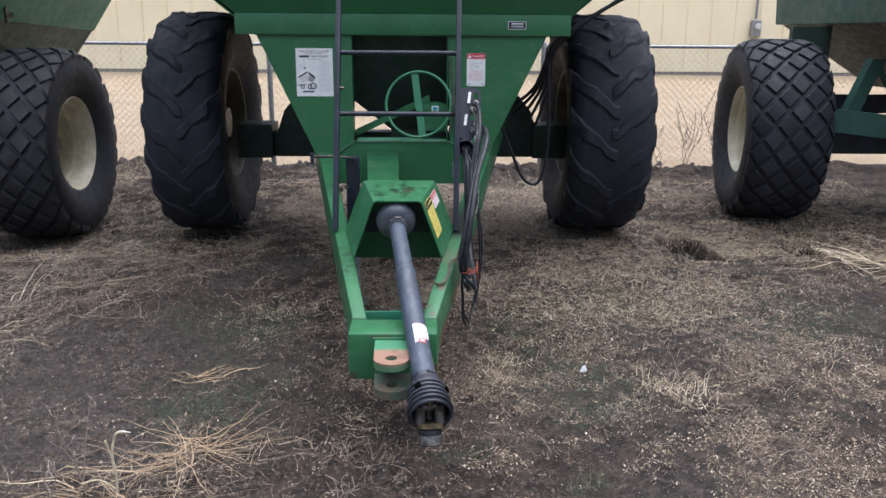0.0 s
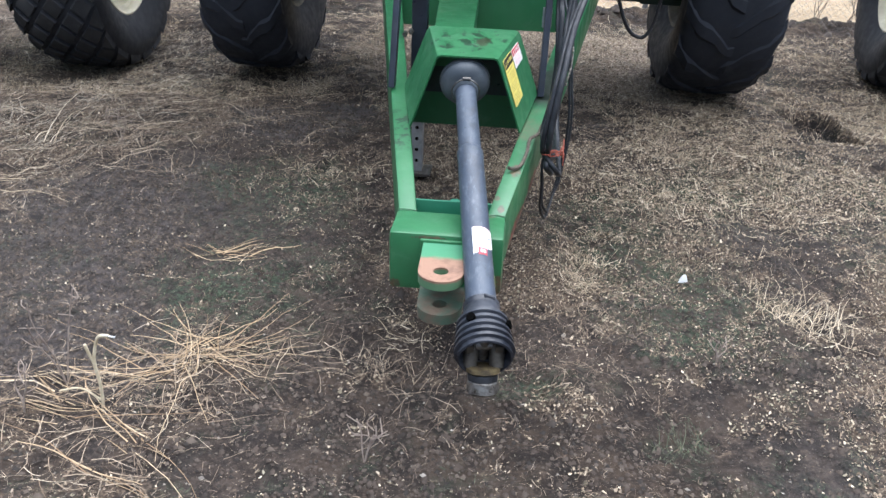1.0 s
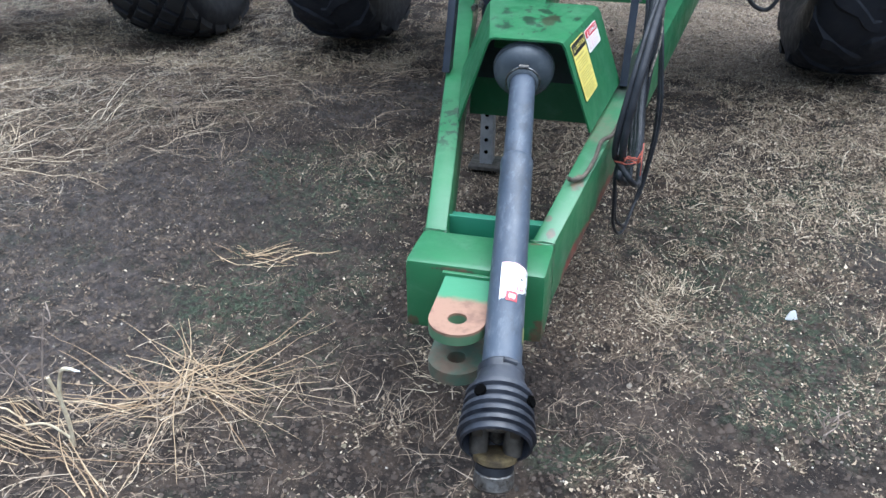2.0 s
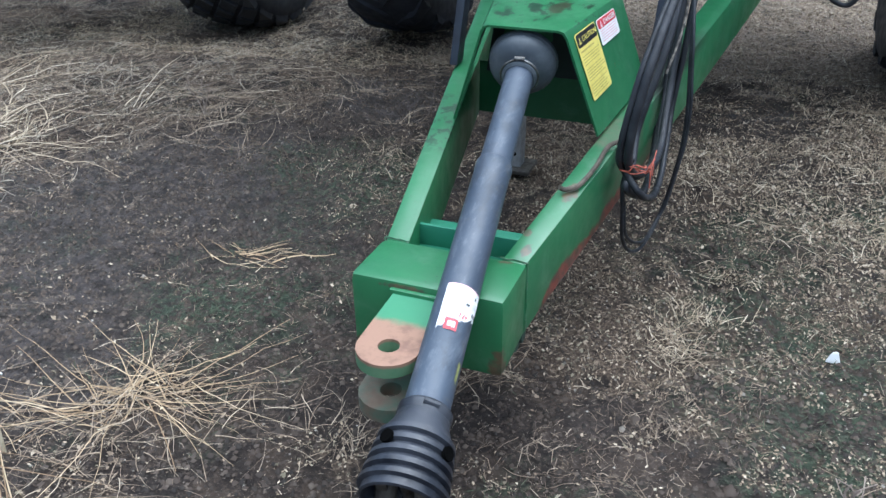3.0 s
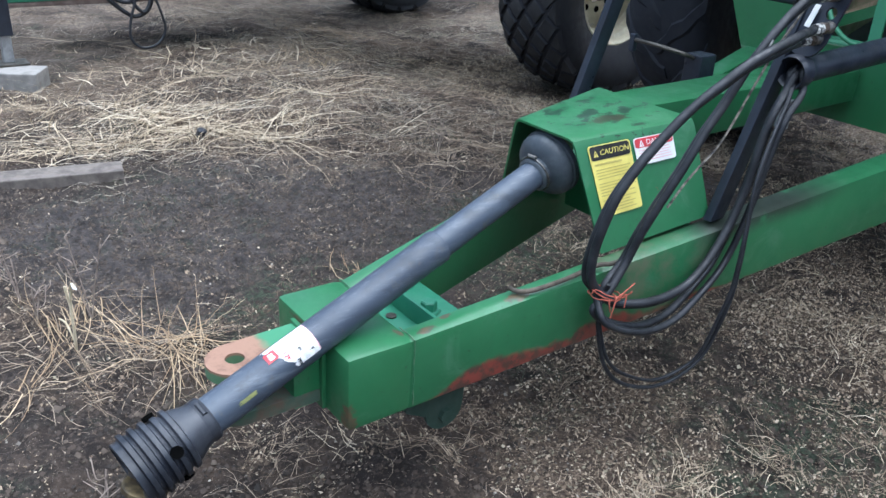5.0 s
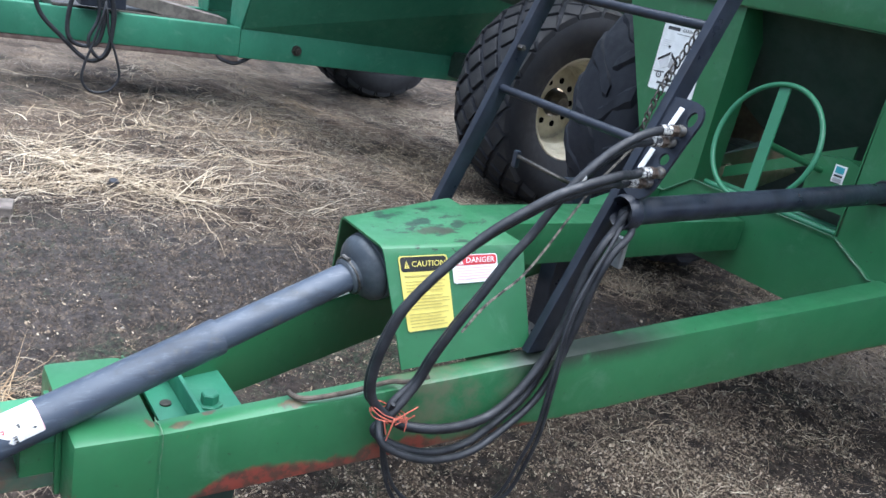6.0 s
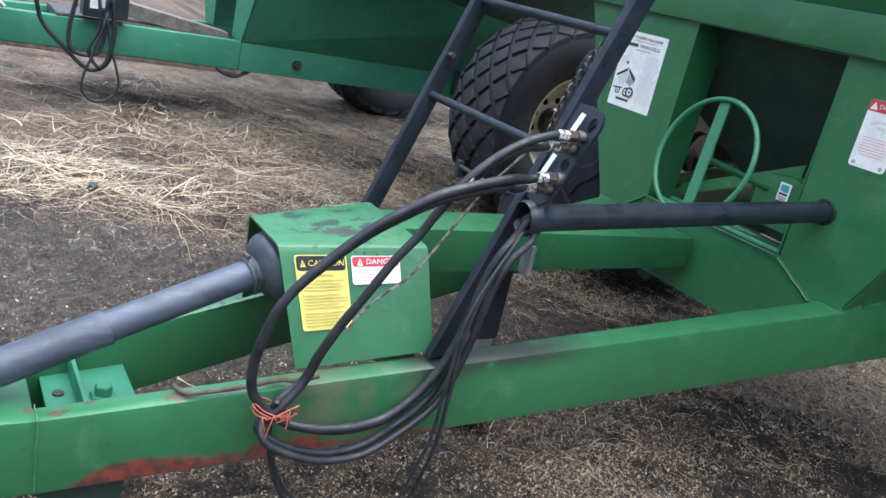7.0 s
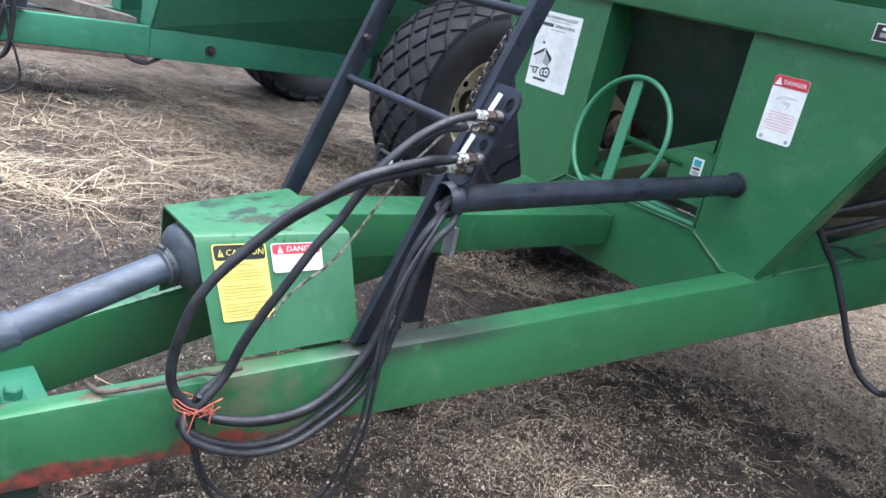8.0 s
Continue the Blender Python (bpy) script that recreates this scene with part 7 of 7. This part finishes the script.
cane = simple("dry_cane", (0.55, 0.48, 0.34), (0.38, 0.31, 0.2), 40, 0.7)
twig = simple("grey_twig", (0.27, 0.22, 0.18), (0.17, 0.13, 0.11), 40, 0.8)
w = weed("cane_stalk", -1.035, 2.70, [([(0, 0, -0.01), (0.004, 0.002, 0.08), (-0.004, 0.004, 0.15), (0.002, 0.01, 0.2), (0.016, 0.014, 0.235), (0.045, 0.016, 0.24)], 0.005), ([(-0.004, 0.004, 0.15), (-0.014, 0.0, 0.19), (-0.018, -0.002, 0.215)], 0.0045), ([(0, 0, 0.03), (-0.05, -0.01, 0.07), (-0.11, -0.02, 0.06)], 0.003)], cane, "broken pale reed stalk standing in the mud")
bm = bmesh.new()
sheet(bm, [(0.03, 0.012, 0.246), (0.058, 0.010, 0.243), (0.062, 0.02, 0.237), (0.032, 0.022, 0.238)], 0.002)
part("leaf", bm, sticker_white, w)
rnd = random.Random(4)
for x, y, n, tall in ((-1.19, 2.78, 3, 0.31), (-1.42, 2.6, 3, 0.2), (-1.22, 2.62, 2, 0.16), (-2.0, 4.66, 3, 0.2), (0.75, 3.25, 2, 0.1), (-0.25, 2.6, 3, 0.12)):
    stems = []
    for _ in range(n):
        dx, dy = rnd.uniform(-0.25, 0.25) * tall, rnd.uniform(-0.25, 0.25) * tall
        h = tall * rnd.uniform(0.6, 1)
        stems.append(([(0, 0, -0.01), (dx * 0.3, dy * 0.3, h * 0.35), (dx * 0.8 + rnd.uniform(-0.01, 0.01), dy * 0.7, h * 0.7), (dx, dy, h)], 0.0022))
        for _ in range(3):
            t = rnd.uniform(0.3, 0.9)
            b = Vector((dx * t, dy * t, h * t))
            stems.append(([b, b + Vector((rnd.uniform(-0.03, 0.03), rnd.uniform(-0.03, 0.03), 0.02)), b + Vector((rnd.uniform(-0.05, 0.05), rnd.uniform(-0.05, 0.05), rnd.uniform(0.02, 0.05)))], 0.0014))
    weed("dead_weed", x, y, stems, twig, "thin grey dead weed standing in the mud")
# tall bare weeds by the fence
for x, y, n, tall in ((2.92, 10.35, 5, 1.15), (2.55, 10.3, 3, 0.55), (3.3, 10.4, 4, 0.7), (-2.9, 10.1, 3, 0.4)):
    ob = thing("dead_weed", pose(x, y, float(ground_z(x, y))), "tall bare branching weed in front of the fence", "weed")
    for k in range(n):
        bm = bmesh.new()
        lean = Vector((rnd.uniform(-0.3, 0.3), rnd.uniform(-0.15, 0.15), 1)).normalized()
        h = tall * rnd.uniform(0.6, 1)
        line = [Vector((rnd.uniform(-0.05, 0.05), 0, -0.02)) + lean * h * t + Vector((rnd.uniform(-0.03, 0.03), rnd.uniform(-0.02, 0.02), 0)) for t in (0, 0.3, 0.6, 1)]
        hose(bm, line, 0.0035, 5, 4)
        for _ in range(12):
            t = rnd.uniform(0.25, 0.95)
            b = line[0].lerp(line[3], t)
            e = b + Vector((rnd.uniform(-0.16, 0.16), rnd.uniform(-0.1, 0.1), rnd.uniform(0.05, 0.22))) * (1.1 - t) * (tall ** 0.5)
            hose(bm, [b, b.lerp(e, 0.5) + Vector((0, 0, -0.01)), e], 0.0022, 4, 3)
        part("stem", bm, twig, ob, "", True)
bm = bmesh.new()
hexa(bm, [(-0.02, -0.012, 0), (0.02, -0.01, 0), (0.016, 0.014, 0), (-0.014, 0.012, 0), (-0.008, -0.006, 0.03), (0.008, -0.004, 0.036), (0.006, 0.006, 0.03), (-0.004, 0.006, 0.026)], 0.003)
chip = part("corn_husk", bm, sticker_white)
chip.location = (0.727, 3.87, float(ground_z(0.727, 3.87)) - 0.003)
tagged(chip, "small white scrap of husk on the mud", "husk")
bm = bmesh.new()
lathe(bm, (0, 0, 0), (0.3, 0.2, 0.93), [(0.0, 0.022), (0.012, 0.027), (0.04, 0.026), (0.045, 0.02), (0.045, 0.012)], 12)
cap = part("plastic_cap", bm, bell_plastic, None, "", True)
cap.location = (-2.82, 3.68, float(ground_z(-2.82, 3.68)) + 0.005)
tagged(cap, "small black plastic cap lying in the straw", "plastic cap")
# clods along the churned ridge
n = 420
cxs = rng.uniform(-5, 4.5, n)
lys = rng.normal(6.8, 0.22, n)
cys = 3.065 + lys + (cxs + 0.113) * 0.0524
tmpl = np.array([[1, 0, 0], [0.3, 0.95, 0], [-0.8, 0.6, 0], [-0.8, -0.6, 0], [0.3, -0.95, 0], [0.4, 0.3, 0.8], [-0.4, 0.1, 0.9], [0.1, -0.4, 0.75]])
v = tmpl[None] * (rng.uniform(0.015, 0.075, n) * rng.uniform(0.4, 1, n))[:, None, None] * rng.uniform(0.7, 1.3, (n, 8, 1))
v = v + np.stack([cxs, cys, ground_z(cxs, cys) - 0.004], 1)[:, None]
ids = np.arange(n * 8).reshape(n, 8)
tris = [(0, 1, 5), (1, 6, 5), (1, 2, 6), (2, 3, 6), (3, 7, 6), (3, 4, 7), (4, 0, 7), (0, 5, 7), (5, 6, 7)]
f = np.concatenate([ids[:, t] for t in tris])
clods = mesh_from("clods", v.reshape(-1, 3), f, simple("dark_clod", (0.03, 0.024, 0.021), (0.07, 0.054, 0.042), 20, 0.95, bump=0.8), "stuff", False)
tagged(clods, "dark clods of turned earth along the fence", "soil")
